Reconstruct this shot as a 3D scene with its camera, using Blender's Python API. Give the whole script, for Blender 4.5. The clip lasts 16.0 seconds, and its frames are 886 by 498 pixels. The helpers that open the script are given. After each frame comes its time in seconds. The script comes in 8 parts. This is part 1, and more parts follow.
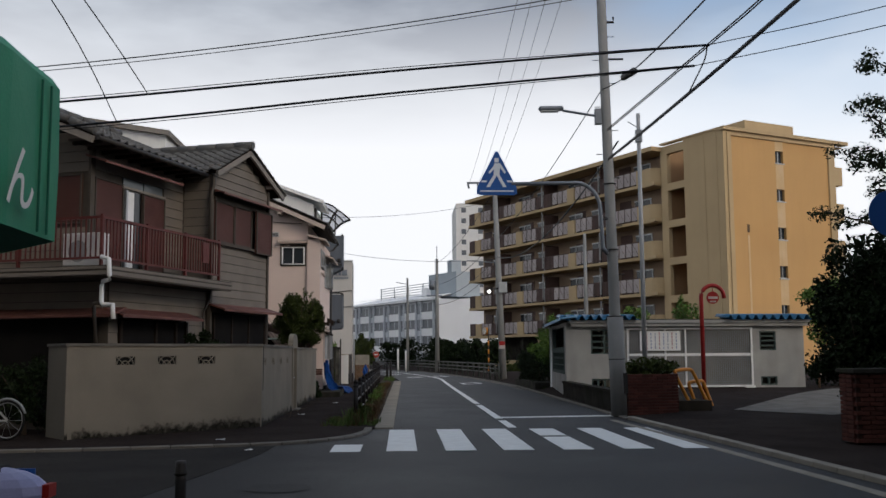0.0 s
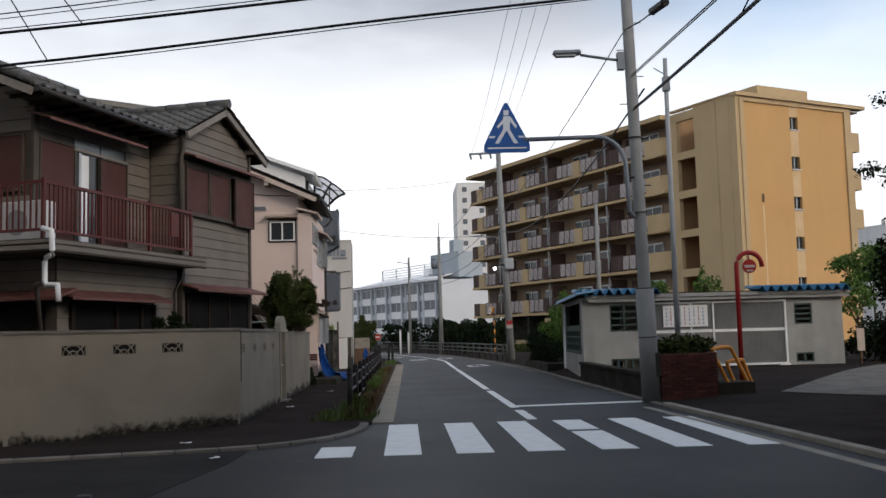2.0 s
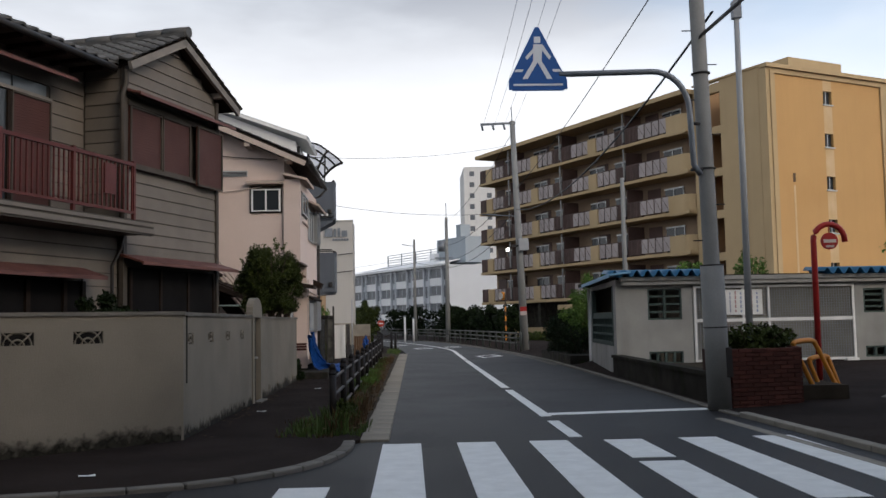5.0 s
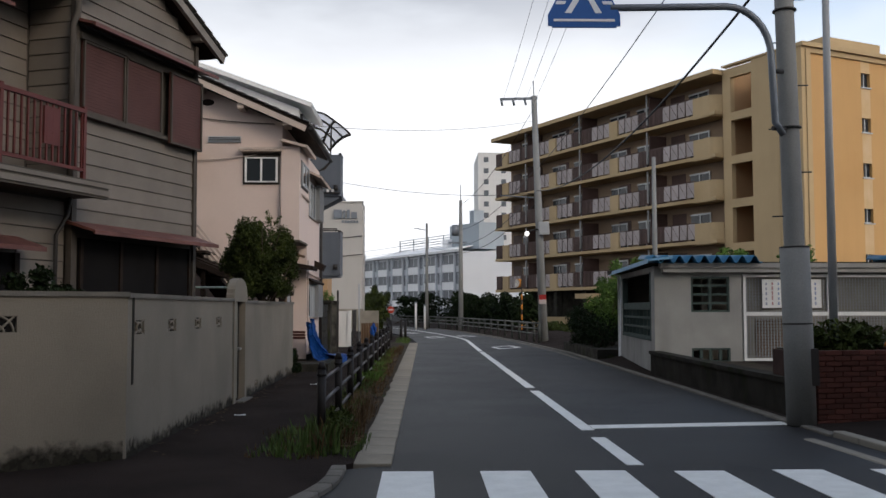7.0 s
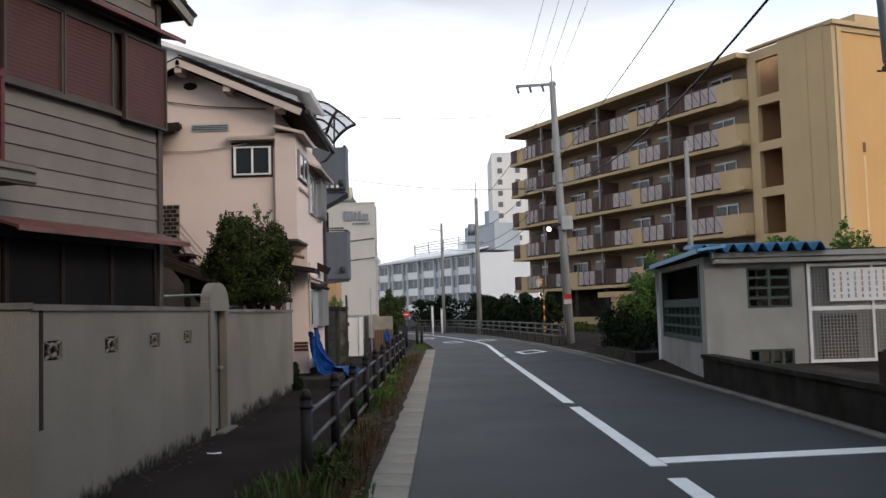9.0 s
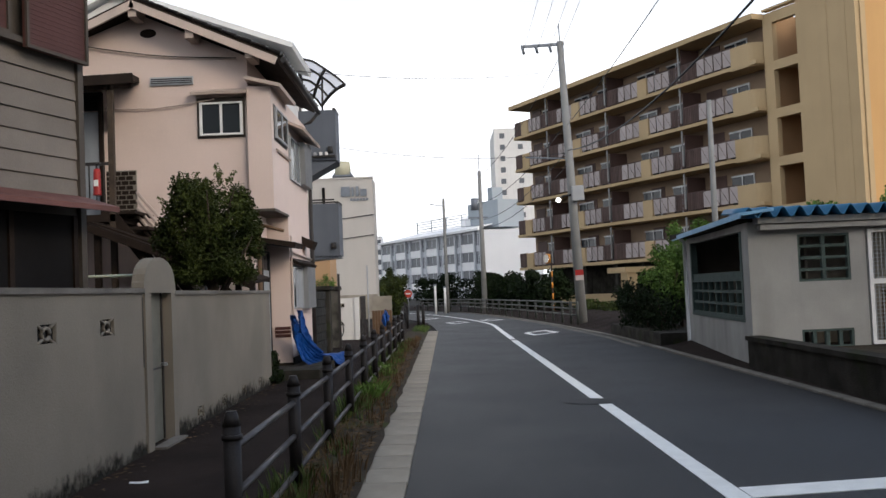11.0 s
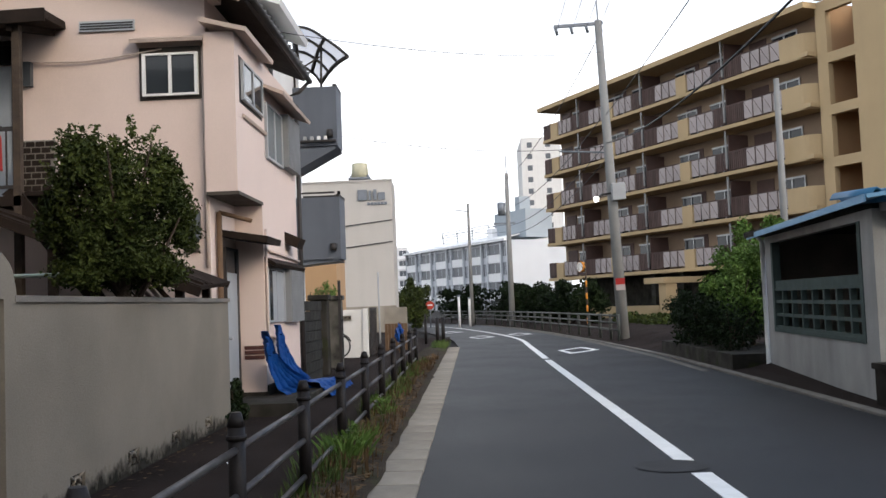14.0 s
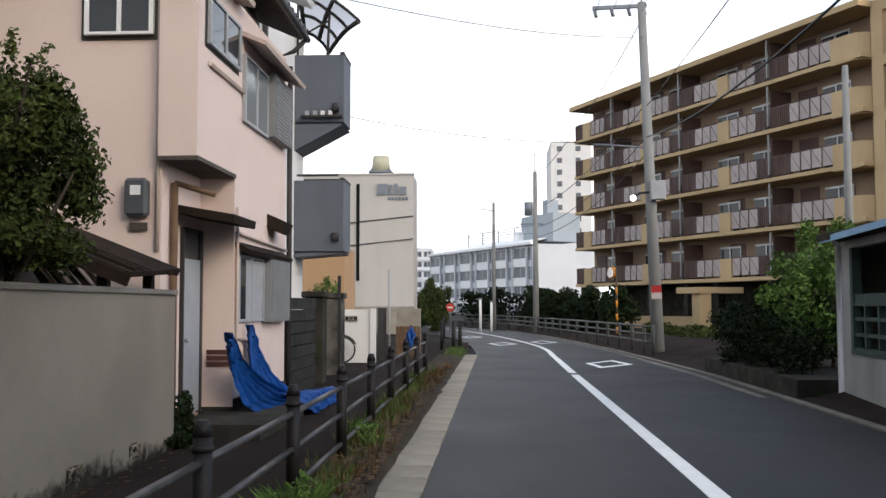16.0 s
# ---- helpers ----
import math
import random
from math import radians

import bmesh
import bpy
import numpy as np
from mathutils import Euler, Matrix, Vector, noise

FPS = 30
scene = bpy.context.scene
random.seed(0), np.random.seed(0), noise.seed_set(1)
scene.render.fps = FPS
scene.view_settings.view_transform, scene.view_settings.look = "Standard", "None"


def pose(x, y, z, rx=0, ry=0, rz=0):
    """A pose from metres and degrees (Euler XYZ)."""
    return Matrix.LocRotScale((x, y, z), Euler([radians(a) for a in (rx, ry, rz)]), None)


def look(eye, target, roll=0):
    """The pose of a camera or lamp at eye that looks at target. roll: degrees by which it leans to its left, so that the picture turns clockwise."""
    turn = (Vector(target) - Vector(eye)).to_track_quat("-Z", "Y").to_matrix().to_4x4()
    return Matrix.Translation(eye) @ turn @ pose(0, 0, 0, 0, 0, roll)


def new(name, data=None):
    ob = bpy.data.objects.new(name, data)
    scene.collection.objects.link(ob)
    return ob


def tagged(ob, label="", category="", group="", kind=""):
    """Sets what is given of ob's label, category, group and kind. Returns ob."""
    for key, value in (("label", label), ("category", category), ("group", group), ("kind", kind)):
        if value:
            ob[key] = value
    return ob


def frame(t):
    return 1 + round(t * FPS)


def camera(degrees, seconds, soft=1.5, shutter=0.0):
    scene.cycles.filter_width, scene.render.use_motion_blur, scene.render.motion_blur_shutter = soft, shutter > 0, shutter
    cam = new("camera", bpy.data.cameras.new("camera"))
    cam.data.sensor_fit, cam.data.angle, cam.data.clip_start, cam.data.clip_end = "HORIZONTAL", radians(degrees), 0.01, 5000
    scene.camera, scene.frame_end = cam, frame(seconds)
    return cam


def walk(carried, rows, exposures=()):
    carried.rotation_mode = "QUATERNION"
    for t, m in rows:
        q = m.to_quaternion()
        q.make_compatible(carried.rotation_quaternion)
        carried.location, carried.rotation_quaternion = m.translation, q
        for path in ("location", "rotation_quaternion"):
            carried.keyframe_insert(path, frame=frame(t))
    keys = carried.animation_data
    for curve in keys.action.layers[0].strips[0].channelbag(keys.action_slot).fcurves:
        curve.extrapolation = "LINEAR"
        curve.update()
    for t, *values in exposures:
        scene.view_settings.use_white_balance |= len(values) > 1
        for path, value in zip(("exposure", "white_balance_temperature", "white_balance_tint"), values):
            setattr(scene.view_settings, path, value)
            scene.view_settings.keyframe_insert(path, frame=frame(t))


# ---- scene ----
cam = camera(49.4, 16.0, soft=1.5)
METRES, EYE, TILT, LEAN, TURN = 21.4, 1.42, -0.8, 0.0, -2.5
ROWS = [
    (0.0, 0.0, 0.0, 0.0, 0.04, 6.96, 0.34),
    (0.5, -0.0008, 0.0327, 0.0003, 0.37, 7.12, 2.5),
    (1.0, -0.0007, 0.063, 0.0009, -1.03, 4.8, 1.85),
    (1.5, -0.0024, 0.0946, 0.0014, -0.62, 5.93, 2.66),
    (2.0, -0.0029, 0.1253, 0.0018, 0.24, 5.85, 1.48),
    (2.5, -0.0049, 0.1567, 0.0019, -0.28, 6.63, 1.31),
    (3.0, -0.0044, 0.1878, 0.0029, 0.83, 5.89, 1.56),
    (3.5, -0.0056, 0.2187, 0.0032, 0.17, 6.46, 2.55),
    (4.0, -0.005, 0.2509, 0.004, 0.91, 4.98, 0.57),
    (6.5, -0.0123, 0.4116, 0.0069, -0.05, 5.2, 1.99),
    (7.0, -0.0135, 0.444, 0.0081, 1.22, 4.29, 0.05),
    (7.5, -0.0165, 0.4743, 0.009, -0.04, 4.49, 1.28),
    (8.0, -0.0169, 0.506, 0.0095, 1.95, 4.48, 0.43),
    (10.5, -0.0217, 0.6563, 0.0119, 1.69, 4.5, 2.81),
    (11.0, -0.0212, 0.6877, 0.0119, 2.49, 3.24, 2.37),
    (11.5, -0.0218, 0.7175, 0.012, 2.31, 3.88, 3.68),
    (12.0, -0.0216, 0.7503, 0.0113, 4.3, 1.72, 2.61),
    (12.5, -0.0216, 0.7817, 0.0109, 3.6, 3.57, 2.52),
    (13.0, -0.0226, 0.8135, 0.011, 4.41, 2.76, 1.08),
    (13.5, -0.0226, 0.8435, 0.0118, 3.99, 4.63, 1.8),
    (14.0, -0.023, 0.8753, 0.0124, 4.07, 4.01, 2.17),
    (14.5, -0.0222, 0.9044, 0.0137, 3.0, 4.72, 2.13),
    (15.0, -0.0226, 0.9361, 0.0139, 4.38, 4.54, 1.15),
    (15.5, -0.0216, 0.9664, 0.0142, 4.33, 3.52, 0.57),
    (16.0, -0.0231, 0.9984, 0.0142, 5.47, 4.17, 0.05),
]
walk(cam, [(t, pose(0, 0, EYE, TILT, LEAN, TURN) @ pose(METRES * x, METRES * y, METRES * z, 90 + pitch, roll, yaw)) for t, x, y, z, yaw, pitch, roll in ROWS],
     exposures=[(0.0, -1.26), (1.0, -1.09), (3.5, -0.93), (4.5, -1.04), (7.0, -1.0), (8.0, -0.8), (11.0, -0.56), (13.5, -0.24), (16.0, -0.31)])

# ---- world, sun ----
world = bpy.data.worlds.new("sky")
scene.world = world
world.use_nodes = True
wn, wl = world.node_tree.nodes, world.node_tree.links
wn.clear()
w_out = wn.new("ShaderNodeOutputWorld")
w_bg = wn.new("ShaderNodeBackground")
w_sky = wn.new("ShaderNodeTexSky")
w_sky.sky_type = "NISHITA"
w_sky.sun_disc = False
w_sky.sun_elevation = radians(24)
w_sky.sun_rotation = radians(135)
w_sky.air_density, w_sky.dust_density = 1.0, 1.5
w_tc = wn.new("ShaderNodeTexCoord")
w_sep = wn.new("ShaderNodeSeparateXYZ")
wl.new(w_tc.outputs["Generated"], w_sep.inputs[0])
w_map = wn.new("ShaderNodeMapping")
w_map.inputs["Scale"].default_value = (1.0, 1.0, 3.2)
w_map.inputs["Location"].default_value = (0.35, 0.1, 0.2)
wl.new(w_tc.outputs["Generated"], w_map.inputs[0])
w_n1 = wn.new("ShaderNodeTexNoise")
w_n1.inputs["Scale"].default_value = 2.1
w_n1.inputs["Detail"].default_value = 6
w_n1.inputs["Roughness"].default_value = 0.52
wl.new(w_map.outputs[0], w_n1.inputs["Vector"])
# thickness of the cloud: bright thin cloud to grey thick cloud
w_ramp = wn.new("ShaderNodeValToRGB")
w_ramp.color_ramp.elements[0].position, w_ramp.color_ramp.elements[0].color = 0.36, (1.75, 1.90, 2.10, 1)
w_ramp.color_ramp.elements[1].position, w_ramp.color_ramp.elements[1].color = 0.60, (0.60, 0.68, 0.84, 1)
wl.new(w_n1.outputs["Fac"], w_ramp.inputs[0])
# clouds are bright and closed towards the horizon
w_mr = wn.new("ShaderNodeMapRange")
w_mr.inputs["From Min"].default_value, w_mr.inputs["From Max"].default_value = 0.21, 0.36
wl.new(w_sep.outputs["Z"], w_mr.inputs["Value"])
w_hor = wn.new("ShaderNodeMix")
w_hor.data_type = "RGBA"
w_hor.inputs["A"].default_value = (2.3, 2.34, 2.44, 1)
wl.new(w_mr.outputs[0], w_hor.inputs["Factor"])
wl.new(w_ramp.outputs[0], w_hor.inputs["B"])
# blue gaps
w_n2 = wn.new("ShaderNodeTexNoise")
w_n2.inputs["Scale"].default_value = 1.3
w_n2.inputs["Detail"].default_value = 5
w_map2 = wn.new("ShaderNodeMapping")
w_map2.inputs["Location"].default_value = (2.2, 0.7, 3.1)
w_map2.inputs["Scale"].default_value = (1.0, 1.0, 2.0)
wl.new(w_tc.outputs["Generated"], w_map2.inputs[0])
wl.new(w_map2.outputs[0], w_n2.inputs["Vector"])
w_gap = wn.new("ShaderNodeValToRGB")
w_gap.color_ramp.elements[0].position, w_gap.color_ramp.elements[1].position = 0.55, 0.73
w_side = wn.new("ShaderNodeMath")
w_side.operation = "MULTIPLY_ADD"
w_side.inputs[1].default_value = 0.45
wl.new(w_sep.outputs["X"], w_side.inputs[0])
wl.new(w_n2.outputs["Fac"], w_side.inputs[2])
wl.new(w_side.outputs[0], w_gap.inputs[0])
w_gain = wn.new("ShaderNodeVectorMath")
w_gain.operation = "SCALE"
w_gain.inputs["Scale"].default_value = 0.50
wl.new(w_sky.outputs[0], w_gain.inputs[0])
w_mix = wn.new("ShaderNodeMix")
w_mix.data_type = "RGBA"
w_high = wn.new("ShaderNodeMapRange")
w_high.inputs["From Min"].default_value, w_high.inputs["From Max"].default_value = 0.17, 0.34
wl.new(w_sep.outputs["Z"], w_high.inputs["Value"])
w_cut = wn.new("ShaderNodeMath")
w_cut.operation = "MULTIPLY"
wl.new(w_gap.outputs[0], w_cut.inputs[0])
wl.new(w_high.outputs[0], w_cut.inputs[1])
wl.new(w_cut.outputs[0], w_mix.inputs["Factor"])
wl.new(w_hor.outputs["Result"], w_mix.inputs["A"])
wl.new(w_gain.outputs[0], w_mix.inputs["B"])
wl.new(w_mix.outputs["Result"], w_bg.inputs["Color"])
w_bg.inputs["Strength"].default_value = 1.0
wl.new(w_bg.outputs[0], w_out.inputs[0])

sun = new("sun", bpy.data.lights.new("sun", "SUN"))
sun.data.energy, sun.data.angle, sun.data.color = 0.8, radians(12), (1.0, 0.86, 0.68)
sun.matrix_world = look((30, -40, 22), (0, 0, 0))


# ---- materials ----
def mat(name, base, second=None, rough=0.8, scale=3.0, amount=0.25, fine=60.0, bump=0.15, metal=0.0, streak=0.0, rnd=0.0,
        alpha=1.0, stain=None, stain_at=(0.56, 0.72), spec=0.22):
    """Grain and blotches at two scales; streak: vertical weather marks; rnd: piece-to-piece change; stain: a third colour in patches."""
    m = bpy.data.materials.new(name)
    m.use_nodes = True
    n, l = m.node_tree.nodes, m.node_tree.links
    b = n["Principled BSDF"]
    b.inputs["Roughness"].default_value, b.inputs["Metallic"].default_value = rough, metal
    b.inputs["Specular IOR Level"].default_value = spec
    second = second or tuple(c * 0.62 for c in base)
    tc = n.new("ShaderNodeTexCoord")
    big = n.new("ShaderNodeTexNoise")
    big.inputs["Scale"].default_value, big.inputs["Detail"].default_value = scale, 7
    l.new(tc.outputs["Object"], big.inputs["Vector"])
    small = n.new("ShaderNodeTexNoise")
    small.inputs["Scale"].default_value, small.inputs["Detail"].default_value = fine, 3
    l.new(tc.outputs["Object"], small.inputs["Vector"])
    r = n.new("ShaderNodeMapRange")
    r.inputs["From Min"].default_value, r.inputs["From Max"].default_value = 0.35, 0.7
    r.inputs["To Max"].default_value = min(1.0, amount * 2)
    l.new(big.outputs["Fac"], r.inputs["Value"])
    mix = n.new("ShaderNodeMix")
    mix.data_type = "RGBA"
    mix.inputs["A"].default_value, mix.inputs["B"].default_value = (*base, 1), (*second, 1)
    l.new(r.outputs[0], mix.inputs["Factor"])
    col = mix.outputs["Result"]
    if streak:
        mp = n.new("ShaderNodeMapping")
        mp.inputs["Scale"].default_value = (1.5, 1.5, 0.16)
        l.new(tc.outputs["Object"], mp.inputs[0])
        st = n.new("ShaderNodeTexNoise")
        st.inputs["Scale"].default_value, st.inputs["Detail"].default_value = 1.3, 4
        l.new(mp.outputs[0], st.inputs["Vector"])
        sr = n.new("ShaderNodeMapRange")
        sr.inputs["From Min"].default_value, sr.inputs["From Max"].default_value = 0.48, 0.75
        sr.inputs["To Max"].default_value = streak
        l.new(st.outputs["Fac"], sr.inputs["Value"])
        m3 = n.new("ShaderNodeMix")
        m3.data_type = "RGBA"
        m3.inputs["B"].default_value = (*[c * 0.35 for c in base], 1)
        l.new(sr.outputs[0], m3.inputs["Factor"])
        l.new(col, m3.inputs["A"])
        col = m3.outputs["Result"]
    if stain:
        s2 = n.new("ShaderNodeTexNoise")
        s2.inputs["Scale"].default_value, s2.inputs["Detail"].default_value = scale * 0.6, 8
        mp2 = n.new("ShaderNodeMapping")
        mp2.inputs["Location"].default_value = (7.3, 1.9, 4.4)
        l.new(tc.outputs["Object"], mp2.inputs[0])
        l.new(mp2.outputs[0], s2.inputs["Vector"])
        s3 = n.new("ShaderNodeMapRange")
        s3.inputs["From Min"].default_value, s3.inputs["From Max"].default_value = stain_at
        l.new(s2.outputs["Fac"], s3.inputs["Value"])
        m4 = n.new("ShaderNodeMix")
        m4.data_type = "RGBA"
        m4.inputs["B"].default_value = (*stain, 1)
        l.new(s3.outputs[0], m4.inputs["Factor"])
        l.new(col, m4.inputs["A"])
        col = m4.outputs["Result"]
    hsv = n.new("ShaderNodeHueSaturation")
    v = n.new("ShaderNodeMapRange")
    v.inputs["To Min"].default_value, v.inputs["To Max"].default_value = 1 - amount * 0.5, 1 + amount * 0.5
    l.new(small.outputs["Fac"], v.inputs["Value"])
    val = v.outputs[0]
    if rnd:
        oi = n.new("ShaderNodeObjectInfo")
        geo = n.new("ShaderNodeNewGeometry")
        add = n.new("ShaderNodeMath")
        add.operation = "ADD"
        l.new(oi.outputs["Random"], add.inputs[0])
        l.new(geo.outputs["Random Per Island"], add.inputs[1])
        fr = n.new("ShaderNodeMath")
        fr.operation = "FRACT"
        l.new(add.outputs[0], fr.inputs[0])
        rr = n.new("ShaderNodeMapRange")
        rr.inputs["To Min"].default_value, rr.inputs["To Max"].default_value = 1 - rnd, 1 + rnd
        l.new(fr.outputs[0], rr.inputs["Value"])
        mu = n.new("ShaderNodeMath")
        mu.operation = "MULTIPLY"
        l.new(val, mu.inputs[0])
        l.new(rr.outputs[0], mu.inputs[1])
        val = mu.outputs[0]
    l.new(val, hsv.inputs["Value"])
    l.new(col, hsv.inputs["Color"])
    l.new(hsv.outputs[0], b.inputs["Base Color"])
    rg = n.new("ShaderNodeMapRange")
    rg.inputs["To Min"].default_value, rg.inputs["To Max"].default_value = max(0.03, rough - 0.12), min(1, rough + 0.12)
    l.new(big.outputs["Fac"], rg.inputs["Value"])
    l.new(rg.outputs[0], b.inputs["Roughness"])
    if bump:
        bp = n.new("ShaderNodeBump")
        bp.inputs["Strength"].default_value, bp.inputs["Distance"].default_value = bump, 0.02
        l.new(small.outputs["Fac"], bp.inputs["Height"])
        l.new(bp.outputs[0], b.inputs["Normal"])
    if alpha < 1:
        b.inputs["Alpha"].default_value = alpha
    return m


def glass_mat(name, tint=(0.03, 0.035, 0.04), rough=0.06):
    """Window glass with the dark room behind it."""
    m = bpy.data.materials.new(name)
    m.use_nodes = True
    b = m.node_tree.nodes["Principled BSDF"]
    b.inputs["Base Color"].default_value = (*tint, 1)
    b.inputs["Roughness"].default_value = rough
    b.inputs["IOR"].default_value = 1.45
    b.inputs["Specular IOR Level"].default_value = 0.35
    return m


def glow_mat(name, colour, strength):
    m = bpy.data.materials.new(name)
    m.use_nodes = True
    b = m.node_tree.nodes["Principled BSDF"]
    b.inputs["Emission Color"].default_value, b.inputs["Emission Strength"].default_value = (*colour, 1), strength
    return m


# Slight blue cast in the base stands in for the sky's reflection.
ASPHALT = mat("asphalt", (0.0152, 0.0146, 0.0162), (0.0222, 0.0212, 0.0232), rough=0.55, scale=0.5, amount=0.4, fine=140, bump=0.35, stain=(0.0100, 0.0096, 0.0098), spec=0.2)
OLD_ASPHALT = mat("old_asphalt", (0.034, 0.031, 0.029), (0.022, 0.021, 0.020), rough=0.85, scale=0.7, amount=0.45, fine=120, bump=0.6, spec=0.08)
WALK_ASPHALT = mat("walk_asphalt", (0.030, 0.0220, 0.0190), (0.018, 0.0137, 0.0122), rough=0.9, scale=0.9, amount=0.45, fine=120, bump=0.6, spec=0.05)
EARTH = mat("earth", (0.055, 0.043, 0.032), (0.035, 0.030, 0.022), rough=0.95, scale=2.5, amount=0.5, fine=50, bump=1.0, stain=(0.05, 0.06, 0.02), spec=0.08)
CONCRETE = mat("concrete", (0.275, 0.250, 0.212), (0.18, 0.165, 0.14), rough=0.9, scale=2.0, amount=0.35, fine=70, bump=0.4, streak=0.25, rnd=0.1)
KERB = mat("kerb_concrete", (0.17, 0.155, 0.135), (0.10, 0.092, 0.08), rough=0.9, scale=2.5, amount=0.4, fine=70, bump=0.4, rnd=0.14)
PALE_CONCRETE = mat("pale_concrete", (0.34, 0.335, 0.32), (0.235, 0.23, 0.22), rough=0.85, scale=1.6, amount=0.3, fine=60, bump=0.3, streak=0.35)
POLE_CONCRETE = mat("pole_concrete", (0.25, 0.25, 0.245), (0.18, 0.18, 0.175), rough=0.85, scale=1.2, amount=0.35, fine=60, bump=0.25, streak=0.3)
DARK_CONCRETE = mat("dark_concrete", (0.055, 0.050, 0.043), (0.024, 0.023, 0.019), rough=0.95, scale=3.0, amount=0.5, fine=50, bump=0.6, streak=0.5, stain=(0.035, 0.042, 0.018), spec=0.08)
GUTTER_CONCRETE = mat("gutter_concrete", (0.305, 0.265, 0.212), (0.205, 0.178, 0.143), rough=0.9, scale=2.0, amount=0.4, fine=70, bump=0.4, rnd=0.12, stain=(0.16, 0.145, 0.12), stain_at=(0.5, 0.7))
ROAD_PAINT = mat("road_paint", (0.76, 0.76, 0.74), (0.58, 0.58, 0.56), rough=0.7, scale=5, amount=0.25, fine=90, bump=0.3)
BEIGE_WALL = mat("beige_wall", (0.21, 0.186, 0.150), (0.170, 0.150, 0.121), rough=0.9, scale=1.2, amount=0.3, fine=80, bump=0.25, stain=(0.140, 0.126, 0.104), stain_at=(0.50, 0.85))
SIDING = mat("siding", (0.175, 0.152, 0.128), (0.135, 0.118, 0.101), rough=0.7, scale=2.0, amount=0.3, fine=60, bump=0.15, rnd=0.08)
TRIM_BROWN = mat("trim_brown", (0.085, 0.073, 0.062), rough=0.6, scale=3, amount=0.3, spec=0.08)
SHUTTER = mat("shutter_brown", (0.082, 0.032, 0.026), (0.058, 0.025, 0.021), rough=0.6, scale=2, amount=0.3)
RAIL_RED = mat("rail_red", (0.105, 0.022, 0.018), (0.07, 0.018, 0.016), rough=0.45, scale=5, amount=0.3)
HOOD_RED = mat("hood_red", (0.150, 0.060, 0.048), (0.095, 0.042, 0.036), rough=0.5, scale=3, amount=0.35, streak=0.3)
ROOF_TILE = mat("roof_tile", (0.115, 0.112, 0.108), (0.075, 0.073, 0.070), rough=0.65, scale=4, amount=0.35, fine=50, bump=0.2, rnd=0.22)
DARK_WOOD = mat("dark_wood", (0.026, 0.018, 0.014), (0.016, 0.012, 0.010), rough=0.75, scale=4, amount=0.4, fine=80, bump=0.3, spec=0.08)
WOOD = mat("old_wood", (0.14, 0.085, 0.05), (0.09, 0.058, 0.036), rough=0.75, scale=5, amount=0.4, fine=70, bump=0.3)
PINK = mat("pink_stucco", (0.66, 0.535, 0.475), (0.59, 0.48, 0.43), rough=0.9, scale=1.0, amount=0.22, fine=110, bump=0.2, stain=(0.53, 0.43, 0.38), stain_at=(0.56, 0.9))
PINK_TRIM = mat("pink_trim", (0.52, 0.42, 0.36), (0.40, 0.33, 0.285), rough=0.7, scale=3, amount=0.25, streak=0.2)
WHITE_WALL = mat("white_wall", (0.70, 0.69, 0.67), (0.60, 0.59, 0.58), rough=0.8, scale=0.8, amount=0.2, fine=60, bump=0.15, streak=0.15)
WHITE_PAINT = mat("white_paint", (0.74, 0.74, 0.73), (0.60, 0.60, 0.58), rough=0.5, scale=3, amount=0.2, bump=0.05)
ALU = mat("aluminium", (0.42, 0.43, 0.44), (0.34, 0.34, 0.34), rough=0.4, scale=4, amount=0.2, metal=0.6, bump=0.0)
GREY_BALCONY = mat("grey_balcony", (0.105, 0.118, 0.142), (0.085, 0.096, 0.115), rough=0.5, scale=1.5, amount=0.2, bump=0.05, streak=0.2)
DARK_METAL = mat("dark_metal", (0.030, 0.029, 0.030), (0.045, 0.036, 0.030), rough=0.5, scale=6, amount=0.3, bump=0.1)
RAIL_STEEL = mat("rail_steel", (0.085, 0.080, 0.080), (0.05, 0.042, 0.04), rough=0.4, scale=6, amount=0.4, metal=0.3, bump=0.1)
FENCE_PAINT = mat("fence_paint", (0.010, 0.0085, 0.0085), (0.018, 0.014, 0.013), rough=0.5, scale=6, amount=0.35, bump=0.15)
YELLOW_WALL = mat("yellow_wall", (0.50, 0.368, 0.21), (0.41, 0.30, 0.172), rough=0.85, scale=0.35, amount=0.25, fine=30, bump=0.1, streak=0.06, stain=(0.40, 0.28, 0.14), stain_at=(0.54, 0.85))
# Orange render, with the low sun's warmth raised into its colour.
ORANGE_WALL = mat("orange_wall", (0.56, 0.335, 0.14), (0.48, 0.29, 0.128), rough=0.85, scale=0.3, amount=0.25, fine=30, bump=0.1, streak=0.06, stain=(0.50, 0.28, 0.108), stain_at=(0.54, 0.85))
WASHED_WALL = mat("washed_wall", (0.62, 0.45, 0.27), (0.54, 0.36, 0.18), rough=0.85, scale=0.8, amount=0.4, fine=30, bump=0.1, streak=0.15)
BALCONY_BROWN = mat("balcony_brown", (0.095, 0.058, 0.050), (0.07, 0.046, 0.04), rough=0.6, scale=2, amount=0.3, rnd=0.2)
BALCONY_PANEL = mat("balcony_panel", (0.41, 0.355, 0.34), (0.31, 0.265, 0.255), rough=0.6, scale=1.5, amount=0.25, rnd=0.1)
# Browner than the yellow walls: the balconies' shade is mixed into it.
RECESS_SHADE = mat("recess_shade", (0.27, 0.195, 0.135), (0.20, 0.145, 0.10), rough=0.85, scale=0.7, amount=0.3)
